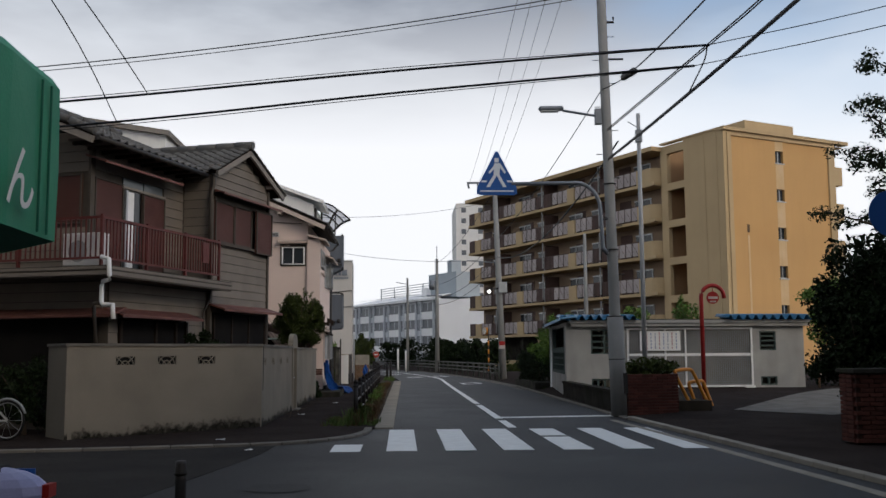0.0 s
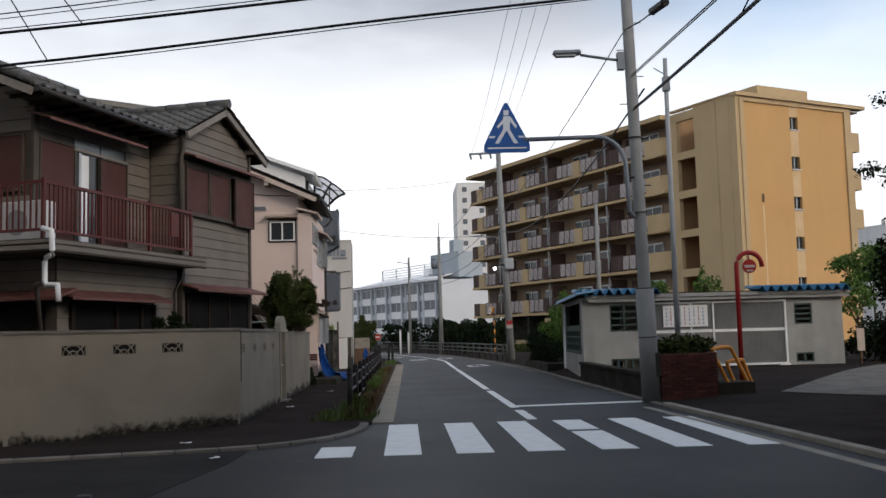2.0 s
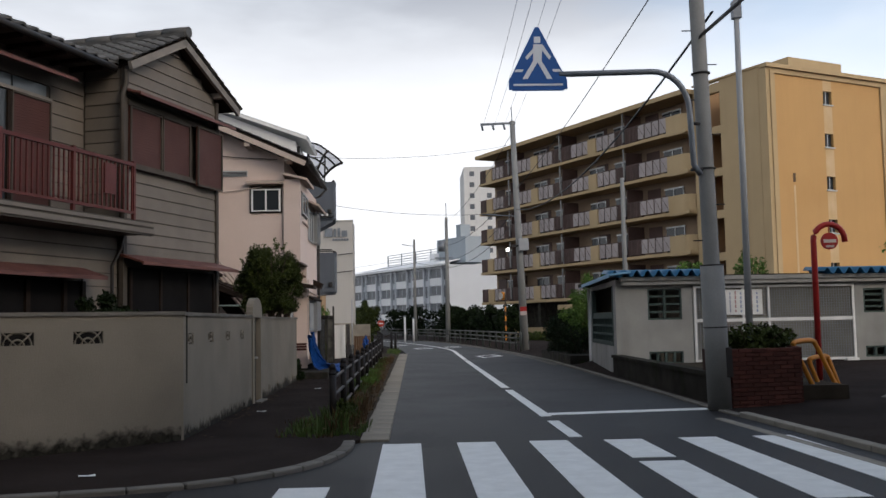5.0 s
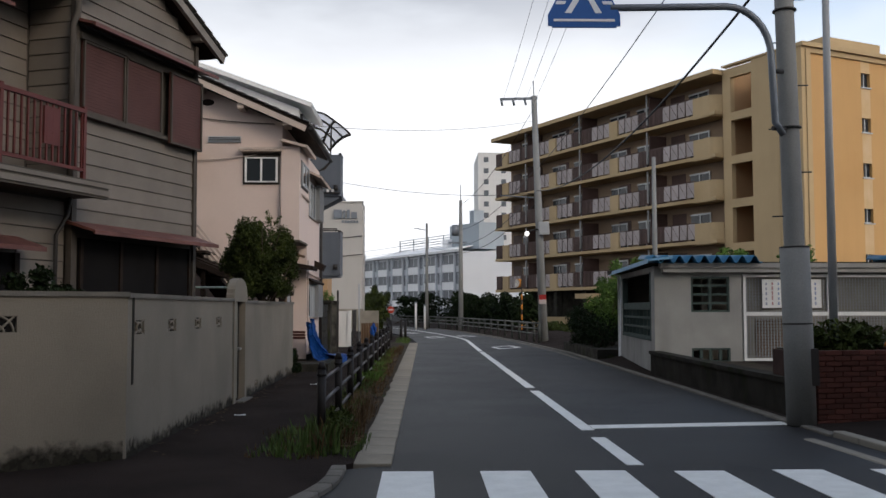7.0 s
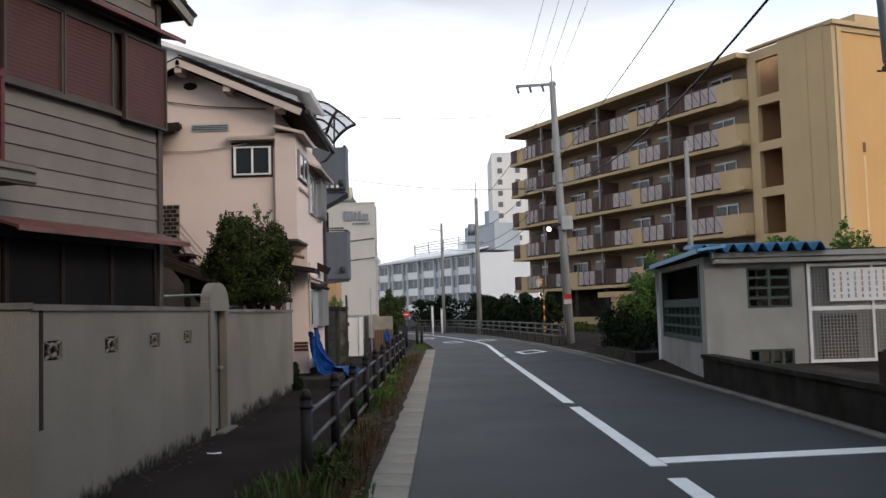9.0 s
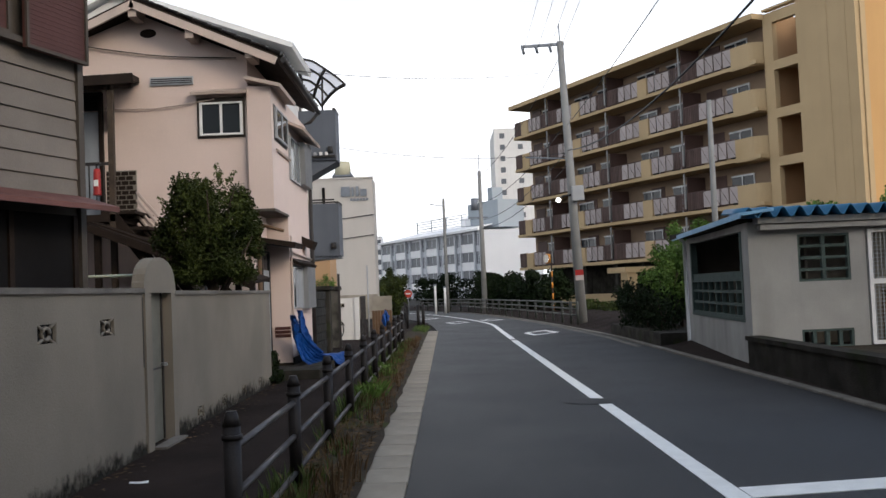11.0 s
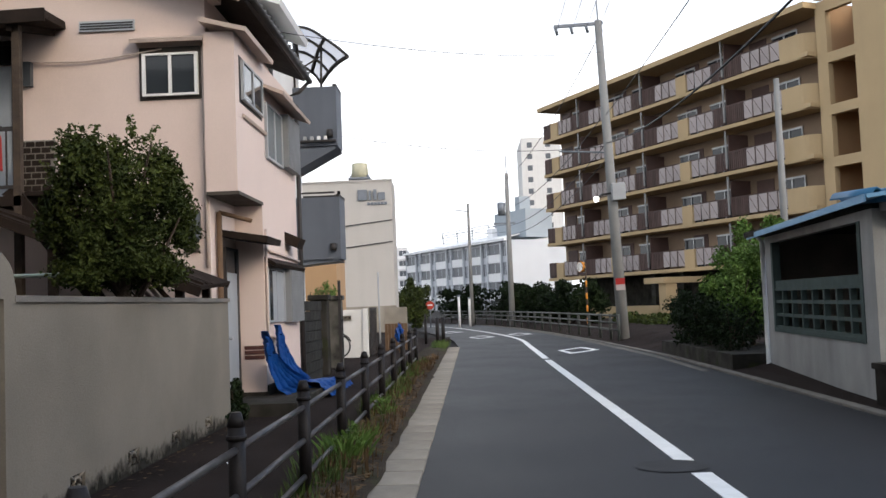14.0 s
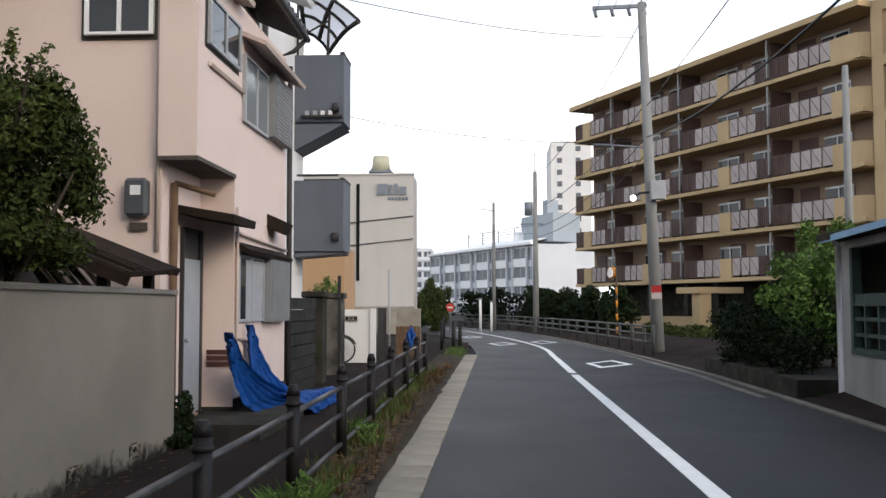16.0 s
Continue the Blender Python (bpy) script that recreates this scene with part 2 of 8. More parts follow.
CREAM_TILE = mat("cream_tile_wall", (0.46, 0.44, 0.415), (0.40, 0.385, 0.36), rough=0.7, scale=0.5, amount=0.2, fine=40, streak=0.08, stain=(0.36, 0.345, 0.32), stain_at=(0.54, 0.85))
SIGN_BLUE = mat("sign_blue", (0.018, 0.085, 0.30), (0.022, 0.09, 0.26), rough=0.4, scale=3, amount=0.2, bump=0.0)
SIGN_WHITE = mat("sign_white", (0.62, 0.66, 0.72), (0.55, 0.6, 0.66), rough=0.4, scale=3, amount=0.15, bump=0.0)
STEEL_GREY = mat("galvanised", (0.20, 0.22, 0.25), (0.15, 0.165, 0.185), rough=0.5, scale=5, amount=0.3, metal=0.3, bump=0.05)
LAMP_RED = mat("red_paint", (0.30, 0.022, 0.020), (0.22, 0.018, 0.018), rough=0.4, scale=4, amount=0.25, bump=0.05)
MOSSY_CONCRETE = mat("mossy_concrete", (0.022, 0.020, 0.017), (0.045, 0.041, 0.035), rough=0.95, scale=2.5, amount=0.5, fine=50, bump=0.7, stain=(0.020, 0.026, 0.010), spec=0.05)
GATE_GREY = mat("gate_grey", (0.150, 0.148, 0.120), (0.105, 0.10, 0.085), rough=0.6, scale=2.5, amount=0.4, streak=0.5, bump=0.05)
ORANGE_PAINT = mat("orange_paint", (0.62, 0.24, 0.03), (0.45, 0.17, 0.03), rough=0.45, scale=5, amount=0.3, bump=0.1)
BRICK = mat("brick", (0.105, 0.034, 0.024), (0.065, 0.024, 0.019), rough=0.85, scale=6, amount=0.35, fine=60, bump=0.4, rnd=0.25)
TAN_WALL = mat("tan_wall", (0.42, 0.27, 0.15), (0.36, 0.235, 0.135), rough=0.85, scale=0.8, amount=0.25)
OLD_IRON = mat("old_iron", (0.018, 0.0165, 0.0165), (0.024, 0.022, 0.022), rough=0.62, scale=12, amount=0.4, bump=0.4)
MORTAR = mat("mortar", (0.05, 0.026, 0.021), rough=0.95, scale=6, amount=0.3)
BLUE_ROOF = mat("blue_roof", (0.028, 0.135, 0.260), (0.035, 0.12, 0.20), rough=0.45, scale=3, amount=0.3, streak=0.2, bump=0.05)
BLUE_FASCIA = mat("blue_fascia", (0.16, 0.34, 0.52), (0.14, 0.28, 0.42), rough=0.5, scale=4, amount=0.3, bump=0.05)
GREEN_BLOCK = mat("green_block", (0.060, 0.085, 0.078), (0.045, 0.060, 0.056), rough=0.85, scale=6, amount=0.3)
AWNING_GREEN = mat("awning_green", (0.030, 0.250, 0.140), (0.026, 0.205, 0.120), rough=0.6, scale=2, amount=0.25, bump=0.15)
BLUE_SHEET = mat("blue_sheet", (0.006, 0.058, 0.25), (0.005, 0.040, 0.18), rough=0.45, scale=8, amount=0.35, fine=140, bump=0.3)
BARK = mat("bark", (0.075, 0.055, 0.040), (0.045, 0.035, 0.028), rough=0.95, scale=8, amount=0.4, bump=0.8)
LEAF = mat("leaf_green", (0.050, 0.064, 0.016), (0.018, 0.028, 0.009), rough=0.55, scale=2.5, amount=0.4, rnd=0.35, bump=0.0, spec=0.08)
LEAF_DARK = mat("leaf_dark", (0.015, 0.025, 0.009), (0.009, 0.015, 0.006), rough=0.55, scale=2.5, amount=0.4, rnd=0.35, bump=0.0, spec=0.08)
LEAF_TIP = mat("leaf_tip", (0.070, 0.088, 0.021), (0.04, 0.054, 0.014), rough=0.55, scale=2.5, amount=0.4, rnd=0.35, bump=0.0, spec=0.08)
LEAF_LIGHT = mat("leaf_light", (0.105, 0.175, 0.040), (0.065, 0.12, 0.03), rough=0.55, scale=2.5, amount=0.4, rnd=0.35, bump=0.0, spec=0.08)
DRY_LEAF = mat("dry_leaf", (0.105, 0.066, 0.034), (0.06, 0.04, 0.024), rough=0.8, scale=3, amount=0.4, rnd=0.35, bump=0.0, spec=0.08)
GLASS = glass_mat("window_glass")
GLASS_PALE = glass_mat("window_glass_pale", (0.16, 0.18, 0.19), 0.12)
# Near-black stands in for unlit rooms behind windows, openings and wall holes.
DARK = mat("interior_shade", (0.012, 0.011, 0.011), rough=0.9, scale=2, amount=0.3, bump=0.0, spec=0.08)
STAINED_BLOCK = mat("stained_block", (0.115, 0.108, 0.095), (0.060, 0.057, 0.050), rough=0.95, scale=2.2, amount=0.5, fine=60, bump=0.5, stain=(0.020, 0.020, 0.018), stain_at=(0.46, 0.60), rnd=0.2)
WEATHERED_TRIM = mat("weathered_trim", (0.24, 0.215, 0.19), (0.16, 0.145, 0.13), rough=0.8, scale=4, amount=0.35)
METER_GREY = mat("meter_grey", (0.075, 0.082, 0.090), (0.055, 0.06, 0.066), rough=0.35, scale=5, amount=0.2, bump=0.05)
CABLE = mat("cable_black", (0.008, 0.009, 0.012), rough=0.5, scale=5, amount=0.2, bump=0.0)
RUBBER = mat("rubber", (0.015, 0.015, 0.016), rough=0.8, scale=5, amount=0.2)
GREY_BOX = mat("grey_plastic", (0.33, 0.34, 0.35), (0.26, 0.27, 0.28), rough=0.5, scale=4, amount=0.2, bump=0.05)
DOOR_GREY = mat("door_grey", (0.31, 0.335, 0.36), (0.25, 0.275, 0.295), rough=0.5, scale=3, amount=0.2, streak=0.15, bump=0.05)
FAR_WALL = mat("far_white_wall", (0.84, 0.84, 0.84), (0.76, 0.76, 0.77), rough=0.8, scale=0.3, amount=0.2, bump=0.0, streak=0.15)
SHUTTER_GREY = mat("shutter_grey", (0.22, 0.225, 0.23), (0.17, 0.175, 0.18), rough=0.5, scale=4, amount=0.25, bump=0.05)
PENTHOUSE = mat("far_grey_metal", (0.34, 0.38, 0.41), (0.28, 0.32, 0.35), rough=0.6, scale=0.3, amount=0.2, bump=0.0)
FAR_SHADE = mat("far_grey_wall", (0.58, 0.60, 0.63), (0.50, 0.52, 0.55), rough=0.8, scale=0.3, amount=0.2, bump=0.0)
# Paler and duller than GLASS: distance haze is put into the colour.
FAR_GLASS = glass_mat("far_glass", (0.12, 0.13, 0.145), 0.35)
LAVENDER = mat("lavender_plastic", (0.30, 0.32, 0.52), (0.25, 0.27, 0.46), rough=0.4, scale=3, amount=0.2, bump=0.05)
PALE_GREEN = mat("pale_green_frame", (0.42, 0.46, 0.36), (0.34, 0.37, 0.30), rough=0.4, scale=4, amount=0.2, bump=0.0)


# ---- mesh helpers ----
BOX_F = [(0, 3, 2, 1), (4, 5, 6, 7), (0, 1, 5, 4), (1, 2, 6, 5), (2, 3, 7, 6), (3, 0, 4, 7)]


def box(bm, x0, x1, y0, y1, z0, z1, m=None, bevel=0.0):
    p = [(x0, y0, z0), (x1, y0, z0), (x1, y1, z0), (x0, y1, z0), (x0, y0, z1), (x1, y0, z1), (x1, y1, z1), (x0, y1, z1)]
    vs = [bm.verts.new(m @ Vector(q) if m else q) for q in p]
    fs = [bm.faces.new([vs[i] for i in f]) for f in BOX_F]
    if bevel:
        es = list({e for f in fs for e in f.edges})
        bmesh.ops.bevel(bm, geom=es, offset=bevel, segments=1, affect="EDGES", profile=0.5)
    return bm


def tube(bm, pts, r, sides=8, r2=None):
    """A round bar along points, tapering from r to r2."""
    pts = [Vector(p) for p in pts]
    r2 = r if r2 is None else r2
    rings = []
    for i, p in enumerate(pts):
        d = (pts[min(i + 1, len(pts) - 1)] - pts[max(i - 1, 0)]).normalized()
        a = d.cross(Vector((0, 0, 1)) if abs(d.z) < 0.9 else Vector((1, 0, 0))).normalized()
        b = d.cross(a)
        rr = r + (r2 - r) * i / max(1, len(pts) - 1)
        rings.append([bm.verts.new(p + a * rr * math.cos(2 * math.pi * k / sides) + b * rr * math.sin(2 * math.pi * k / sides)) for k in range(sides)])
    for s, t in zip(rings, rings[1:]):
        for k in range(sides):
            f = bm.faces.new((s[k], s[(k + 1) % sides], t[(k + 1) % sides], t[k]))
            f.smooth = True
    bm.faces.new(rings[0][::-1])
    bm.faces.new(rings[-1])
    return bm


def prism(bm, poly, z0, z1, m=None):
    """A flat polygon (x, y) given a height."""
    lo = [bm.verts.new(m @ Vector((x, y, z0)) if m else (x, y, z0)) for x, y in poly]
    hi = [bm.verts.new(m @ Vector((x, y, z1)) if m else (x, y, z1)) for x, y in poly]
    k = len(poly)
    bm.faces.new(lo[::-1])
    bm.faces.new(hi)
    for i in range(k):
        bm.faces.new((lo[i], lo[(i + 1) % k], hi[(i + 1) % k], hi[i]))
    return bm


def slab(bm, a, b, c, d, t):
    """A sloping slab between four corners."""
    a, b, c, d = map(Vector, (a, b, c, d))
    n = (b - a).cross(d - a).normalized() * t
    if n.z > 0:
        n = -n
    v = [bm.verts.new(p) for p in (a, b, c, d)] + [bm.verts.new(p + n) for p in (a, b, c, d)]
    for f in BOX_F:
        bm.faces.new([v[i] for i in f])
    return bm


def mesh_of(bm, name, material):
    bmesh.ops.recalc_face_normals(bm, faces=bm.faces)
    me = bpy.data.meshes.new(name)
    bm.to_mesh(me)
    bm.free()
    for q in material if isinstance(material, (list, tuple)) else [material]:
        me.materials.append(q)
    return me


def part(name, bm, material, parent=None, label="", m=None):
    ob = new(name, mesh_of(bm, name, material))
    if parent:
        ob.parent = parent
    if m is not None:
        ob.matrix_local = m
    if label:
        ob["label"] = label
    return ob


def piece(name, me, parent, m):
    """A repeat that shares its mesh."""
    ob = new(name, me)
    ob.parent = parent
    ob.matrix_local = m
    return ob


def thing(name, label, category, m=None, group="", kind=""):
    ob = new(name)
    ob.empty_display_size = 0.2
    if m is not None:
        ob.matrix_world = m
    return tagged(ob, label, category, group, kind)


def single(name, bm, material, label, category, group="", kind="", m=None):
    ob = new(name, mesh_of(bm, name, material))
    if m is not None:
        ob.matrix_world = m
    return tagged(ob, label, category, group, kind)


def B():
    return bmesh.new()


def one(name, dims, material, parent, label="", bevel=0.0, m=None):
    return part(name, box(B(), *dims, bevel=bevel), material, parent, label, m)


def leaves(bm, centre, radii, count, size, rng, hollow=0.45):
    """Small folded leaves strewn through an ellipsoid."""
    c = Vector(centre)
    for _ in range(count):
        d = Vector((rng.gauss(0, 1), rng.gauss(0, 1), rng.gauss(0, 1))).normalized()
        q = (hollow + (1 - hollow) * rng.random() ** 0.6) * (0.86 + 0.3 * noise.noise(d * 2.3 + c))
        p = c + Vector((d.x * radii[0], d.y * radii[1], d.z * radii[2])) * q
        u = Vector((rng.gauss(0, 1), rng.gauss(0, 1), rng.gauss(0, 1))).normalized()
        w = u.cross(d + Vector((0.1, 0.2, 0.3))).normalized()
        s = size * (0.6 + 0.8 * rng.random())
        tip = (d + Vector((0, 0, 0.2))).normalized() * s * 0.2
        vs = [bm.verts.new(p - u * s * 0.5), bm.verts.new(p + w * s * 0.28 + tip), bm.verts.new(p + u * s * 0.5), bm.verts.new(p - w * s * 0.28 + tip)]
        bm.faces.new(vs[:3])
        bm.faces.new((vs[0], vs[2], vs[3]))
    return bm


def smooth(pts, n=8):
    """A soft curve through points."""
    out = []
    P = [Vector(p) for p in pts]
    for i in range(len(P) - 1):
        a, b, c, d = P[max(i - 1, 0)], P[i], P[i + 1], P[min(i + 2, len(P) - 1)]
        for k in range(n):
            t = k / n
            out.append(0.5 * ((2 * b) + (c - a) * t + (2 * a - 5 * b + 4 * c - d) * t * t + (3 * b - a - 3 * c + d) * t ** 3))
    out.append(P[-1])
    return out


# ---- ground, road, kerbs ----
bm = B()
box(bm, -2500, 2500, -2500, 2500, -0.5, -0.06)
single("ground", bm, OLD_ASPHALT, "dull worn ground reaching to the horizon", "ground", kind="structure")

RIGHT_EDGE = [(5.35, -25), (5.12, 10), (4.76, 20.4), (4.8, 41), (4.3, 50.6), (3.6, 59), (2.74, 66.8), (1.0, 77), (-2, 87), (-8, 98), (-20, 112)]
LEFT_EDGE = [(-0.15, 18.6), (-0.03, 49), (-0.3, 55), (-0.9, 61), (-1.9, 67), (-3.4, 75), (-6, 83), (-12, 93), (-24, 106)]
CORNER = [(-0.62, 18.3), (-0.66, 17.4), (-1.0, 16.35), (-1.9, 15.45), (-3.5, 15.0), (-6, 14.6), (-14, 14.0), (-40, 13)]
bm = prism(B(), RIGHT_EDGE + LEFT_EDGE[::-1] + CORNER + [(-40, -25)], -0.05, 0.0)
road = single("road", bm, ASPHALT, "dark smooth asphalt street with white markings", "road", kind="structure")
bm = prism(B(), [(-40, 12.9), (-14, 13.9), (-6, 14.5), (-3.5, 14.9), (-1.95, 15.3), (-2.0, 14), (-2.6, 10), (-3.3, 6), (-40, 4)], 0.0, 0.005)
single("pavement_patch", bm, OLD_ASPHALT, "older lighter asphalt of the side street", "pavement", kind="structure")

WALK_IN = [(-0.5, 58), (-0.5, 18.5)] + [(x, y + 0.02) for x, y in CORNER]
bm = prism(B(), WALK_IN + [(-40, 58)], -0.05, 0.035)
single("pavement_left", bm, WALK_ASPHALT, "worn dark asphalt footpath beside the wall", "pavement", kind="structure")

# verge of earth between footpath and gutter
bm = B()
rows = []
for j in range(61):
    y = 18.9 + j * 0.5
    rows.append([bm.verts.new((-1.12 + (0.64 + 0.05 * noise.noise((y * 2.1, 4.0, 0)) + 0.03 * noise.noise((y * 7.0, 1.0, 0)) + 0.004 * (y - 19)) * i / 5, y, 0.02 + min(1, (y - 18.9) / 1.2) * (0.02 + (0.05 + 0.05 * noise.noise((i * 0.9, y * 1.3, 0))) * math.sin(math.pi * i / 5)))) for i in range(6)])
for a, b in zip(rows, rows[1:]):
    for i in range(5):
        bm.faces.new((a[i], a[i + 1], b[i + 1], b[i]))
single("verge", bm, EARTH, "strip of bare earth and weeds beside the gutter", "verge", kind="structure")

# painted marks
def paint(name, poly, label):
    single(name, prism(B(), poly, 0.0, 0.006), ROAD_PAINT, label, "road marking", group="road markings")


def rect(x0, x1, y0, y1):
    return [(x0, y0), (x1, y0), (x1, y1), (x0, y1)]


STRIPE = "white zebra crossing bar on the asphalt"
paint("crossing_bar", rect(-1.04, -0.6, 14.25, 15.32), "short white zebra crossing bar by the kerb")
for x in (-0.22, 0.65, 1.5, 3.28, 4.17):
    paint("crossing_bar", rect(x, x + 0.45, 14.28, 18.2), STRIPE)
paint("crossing_bar", rect(2.38, 2.83, 14.25, 16.4), STRIPE)
paint("crossing_bar", rect(2.38, 2.83, 16.66, 18.16), STRIPE)
paint("stop_line", [(2.2, 21.2), (4.72, 21.5), (4.72, 21.82), (2.2, 21.52)], "white stop line across one lane")
paint("centre_line", rect(2.03, 2.19, 18.5, 20.4), "white centre line dash")
paint("centre_line", rect(2.03, 2.19, 21.05, 26.5), "white centre line dash")
paint("centre_line", rect(2.03, 2.19, 27.1, 41.4), "long white centre line")
cl = smooth([(2.11, 41.9, 0), (2.13, 48, 0), (2.1, 54, 0), (1.4, 61, 0), (0.1, 69.5, 0), (-1.2, 76, 0), (-4, 86, 0)], 5)
bm = B()
vs = [(bm.verts.new((p.x - 0.08, p.y, 0.006)), bm.verts.new((p.x + 0.08, p.y, 0.006))) for p in cl]
for a, b in zip(vs, vs[1:]):
    bm.faces.new((a[0], a[1], b[1], b[0]))
single("centre_line", bm, ROAD_PAINT, "white centre line bending with the street", "road marking", group="road markings")


def diamond(cx, cy, hw, hl, skew):
    bm = B()
    o = [(cx - hw + 0.1, cy + 0.2), (cx - skew, cy - hl), (cx + hw, cy - 0.2), (cx + skew, cy + hl)]
    i = [(cx + (x - cx) * 0.68, cy + (y - cy) * 0.68) for x, y in o]
    vo = [bm.verts.new((x, y, 0.006)) for x, y in o]
    vi = [bm.verts.new((x, y, 0.006)) for x, y in i]
    for k in range(4):
        bm.faces.new((vo[k], vo[(k + 1) % 4], vi[(k + 1) % 4], vi[k]))
    single("diamond_mark", bm, ROAD_PAINT, "white diamond outline painted on the road", "road marking", group="diamond marks")


diamond(3.2, 45.1, 0.6, 1.6, 0.33)
diamond(2.35, 59.1, 0.6, 1.6, 0.1)
diamond(0.75, 57.4, 0.6, 1.6, 0.1)
diamond(-0.6, 65.2, 0.6, 1.6, 0.0)

bm = B()
bmesh.ops.create_circle(bm, cap_ends=True, segments=24, radius=0.36, matrix=Matrix.Translation((-1.32, 10.5, 0.008)))
single("manhole_cover", bm, OLD_IRON, "round iron manhole cover in the road", "manhole cover", group="manhole covers")
bm = B()
bmesh.ops.create_circle(bm, cap_ends=True, segments=24, radius=0.3, matrix=Matrix.Translation((1.95, 26.85, 0.007)))
single("manhole_cover", bm, OLD_IRON, "round iron manhole cover in the road", "manhole cover", group="manhole covers")


# ground behind the kerb on the other side, rising to the yard
def yard_z(x, y):
    s = min(1, max(0, (y - 20) / 7)) * min(1, max(0, (x - 5.05) / 1.2)) * min(1, max(0, (70 - y) / 12))
    return 0.025 + 0.25 * s * s * (3 - 2 * s)


def edge_x(y):
    for (a, b), (c, d) in zip(RIGHT_EDGE, RIGHT_EDGE[1:]):
        if b <= y <= d:
            return a + (c - a) * (y - b) / (d - b)
    return RIGHT_EDGE[-1][0]


bm = B()
rows = []
for j in range(139):
    y = -25 + j * 1.0
    e = edge_x(min(y, 111)) + 0.12
    rows.append([bm.verts.new((e + w, y, yard_z(e + w, y) if w > 0 else 0.025)) for w in (0, 0.4, 0.8, 1.2, 1.6, 2, 3, 4.5, 6, 9, 14, 24, 50)])
for a, b in zip(rows, rows[1:]):
    for i in range(12):
        bm.faces.new((a[i], a[i + 1], b[i + 1], b[i]))
single("pavement_right", bm, WALK_ASPHALT, "dark worn asphalt forecourt and footpath", "pavement", kind="structure")
bm = B()
rows = []
for j in range(13):
    a, b = Vector((7.6, 22.0, 0)).lerp(Vector((12.9, 28.6, 0)), j / 12), Vector((9.3, 20.6, 0)).lerp(Vector((17.0, 26.6, 0)), j / 12)
    rows.append([a.lerp(b, i / 5) for i in range(6)])
rows = [[bm.verts.new((p.x, p.y, yard_z(p.x, p.y) + 0.018)) for p in r] for r in rows]
for a, b in zip(rows, rows[1:]):
    for i in range(5):
        bm.faces.new((a[i], a[i + 1], b[i + 1], b[i]))
single("driveway", bm, KERB, "pale concrete driveway slab in front of the shed", "driveway", kind="structure")


# ---- yellow apartment block ----
APT = thing("apartment_building", "yellow concrete apartment block with long brown balconies and open stairs", "apartment building", pose(21.8, 63.5, 0, 0, 0, 25.2))
L, W, H0, ST = 34.2, 10.85, 2.9, 2.7
one("wall", (1.0, W, 6.4, L, H0, 16.1), RECESS_SHADE, APT, "ochre wall behind the balconies, browned for their shade")
one("roof", (-0.9, W + 1.4, 6.2, L + 0.3, 16.1, 16.42), YELLOW_WALL, APT, "flat yellow roof slab with a deep eave")
# Solid dark block paints the shade of the open ground floor.
one("ground_floor_shade", (2.2, W, 8.0, L - 1, 0.0, H0), DARK_CONCRETE, APT, "dark solid block standing in for the shaded open ground floor")
# stair block with real openings
OPEN = [(2.72 + 2.72 * k, 4.92 + 2.72 * k) for k in range(5)]
one("stair_wall", (0.0, 0.35, 0.35, 3.83, 0.0, 16.55), YELLOW_WALL, APT, "plain yellow stair wall beside the openings")
one("stair_wall", (0.0, 0.35, 5.6, 6.3, 0.0, 16.4), YELLOW_WALL, APT)
zs = [0.0] + [z for o in OPEN for z in o] + [16.4]
for a, b in zip(zs[::2], zs[1::2]):
    one("stair_parapet", (0.0, 0.35, 3.83, 5.6, a, b), YELLOW_WALL, APT)
bm = B()
box(bm, 2.4, 2.7, 0.35, 6.3, 0, 16.4)
box(bm, 0.35, 2.4, 6.0, 6.3, 0, 16.4)
box(bm, 0.35, 2.4, 3.2, 3.4, 0, 16.4)
for k in range(5):
    box(bm, 0.35, 2.4, 3.4, 6.0, 2.6 + 2.72 * k - 0.1, 2.6 + 2.72 * k + 0.1)
part("stair_well", bm, TAN_WALL, APT, "dim stairwell behind the openings")
part("parapet", box(box(B(), -0.08, W + 1.3, -0.3, 0.35, 16.42, 16.67), -0.08, 0.35, 0.35, 6.3, 16.55, 16.67), YELLOW_WALL, APT)
# end wall: raised frame and flush field
bm = B()
box(bm, 0.0, 0.75, -0.12, 0.35, 0, 16.42)
box(bm, W - 0.65, W, -0.12, 0.35, 0, 16.42)
box(bm, 0.75, W - 0.65, -0.12, 0.35, 16.12, 16.42)
part("end_frame", bm, YELLOW_WALL, APT, "raised yellow border of the end wall")
for y in (0.5, 1.7):
    one("wall_groove", (-0.03, 0.0, y, y + 0.1, 0, 16.4), YELLOW_WALL, APT, "thin raised band down the stair wall")
WX0, WX1 = 4.98, 5.74
ZW = [(14.56 - 2.71 * k, 15.42 - 2.71 * k) for k in range(5)][::-1]
one("end_wall", (0.75, WX0, 0.0, 0.35, 0, 16.12), ORANGE_WALL, APT, "orange rendered end wall with water stains, sun warmth in its colour")
one("end_wall", (WX1, W - 0.65, 0.0, 0.35, 0, 16.12), ORANGE_WALL, APT)
zs = [0.0] + [z for o in ZW for z in o] + [16.12]
for a, b in zip(zs[::2], zs[1::2]):
    one("window_panel", (WX0, WX1, 0.0, 0.35, a, b), WASHED_WALL, APT, "pale washed strip of render under the window")
one("downpipe", (0.3, 0.42, -0.2, -0.12, 0, 16.3), YELLOW_WALL, APT)
part("wall_stain", box(B(), 2.08, 2.24, -0.012, 0.0, 0.0, 9.3), WASHED_WALL, APT, "pale run of lime down the wall")
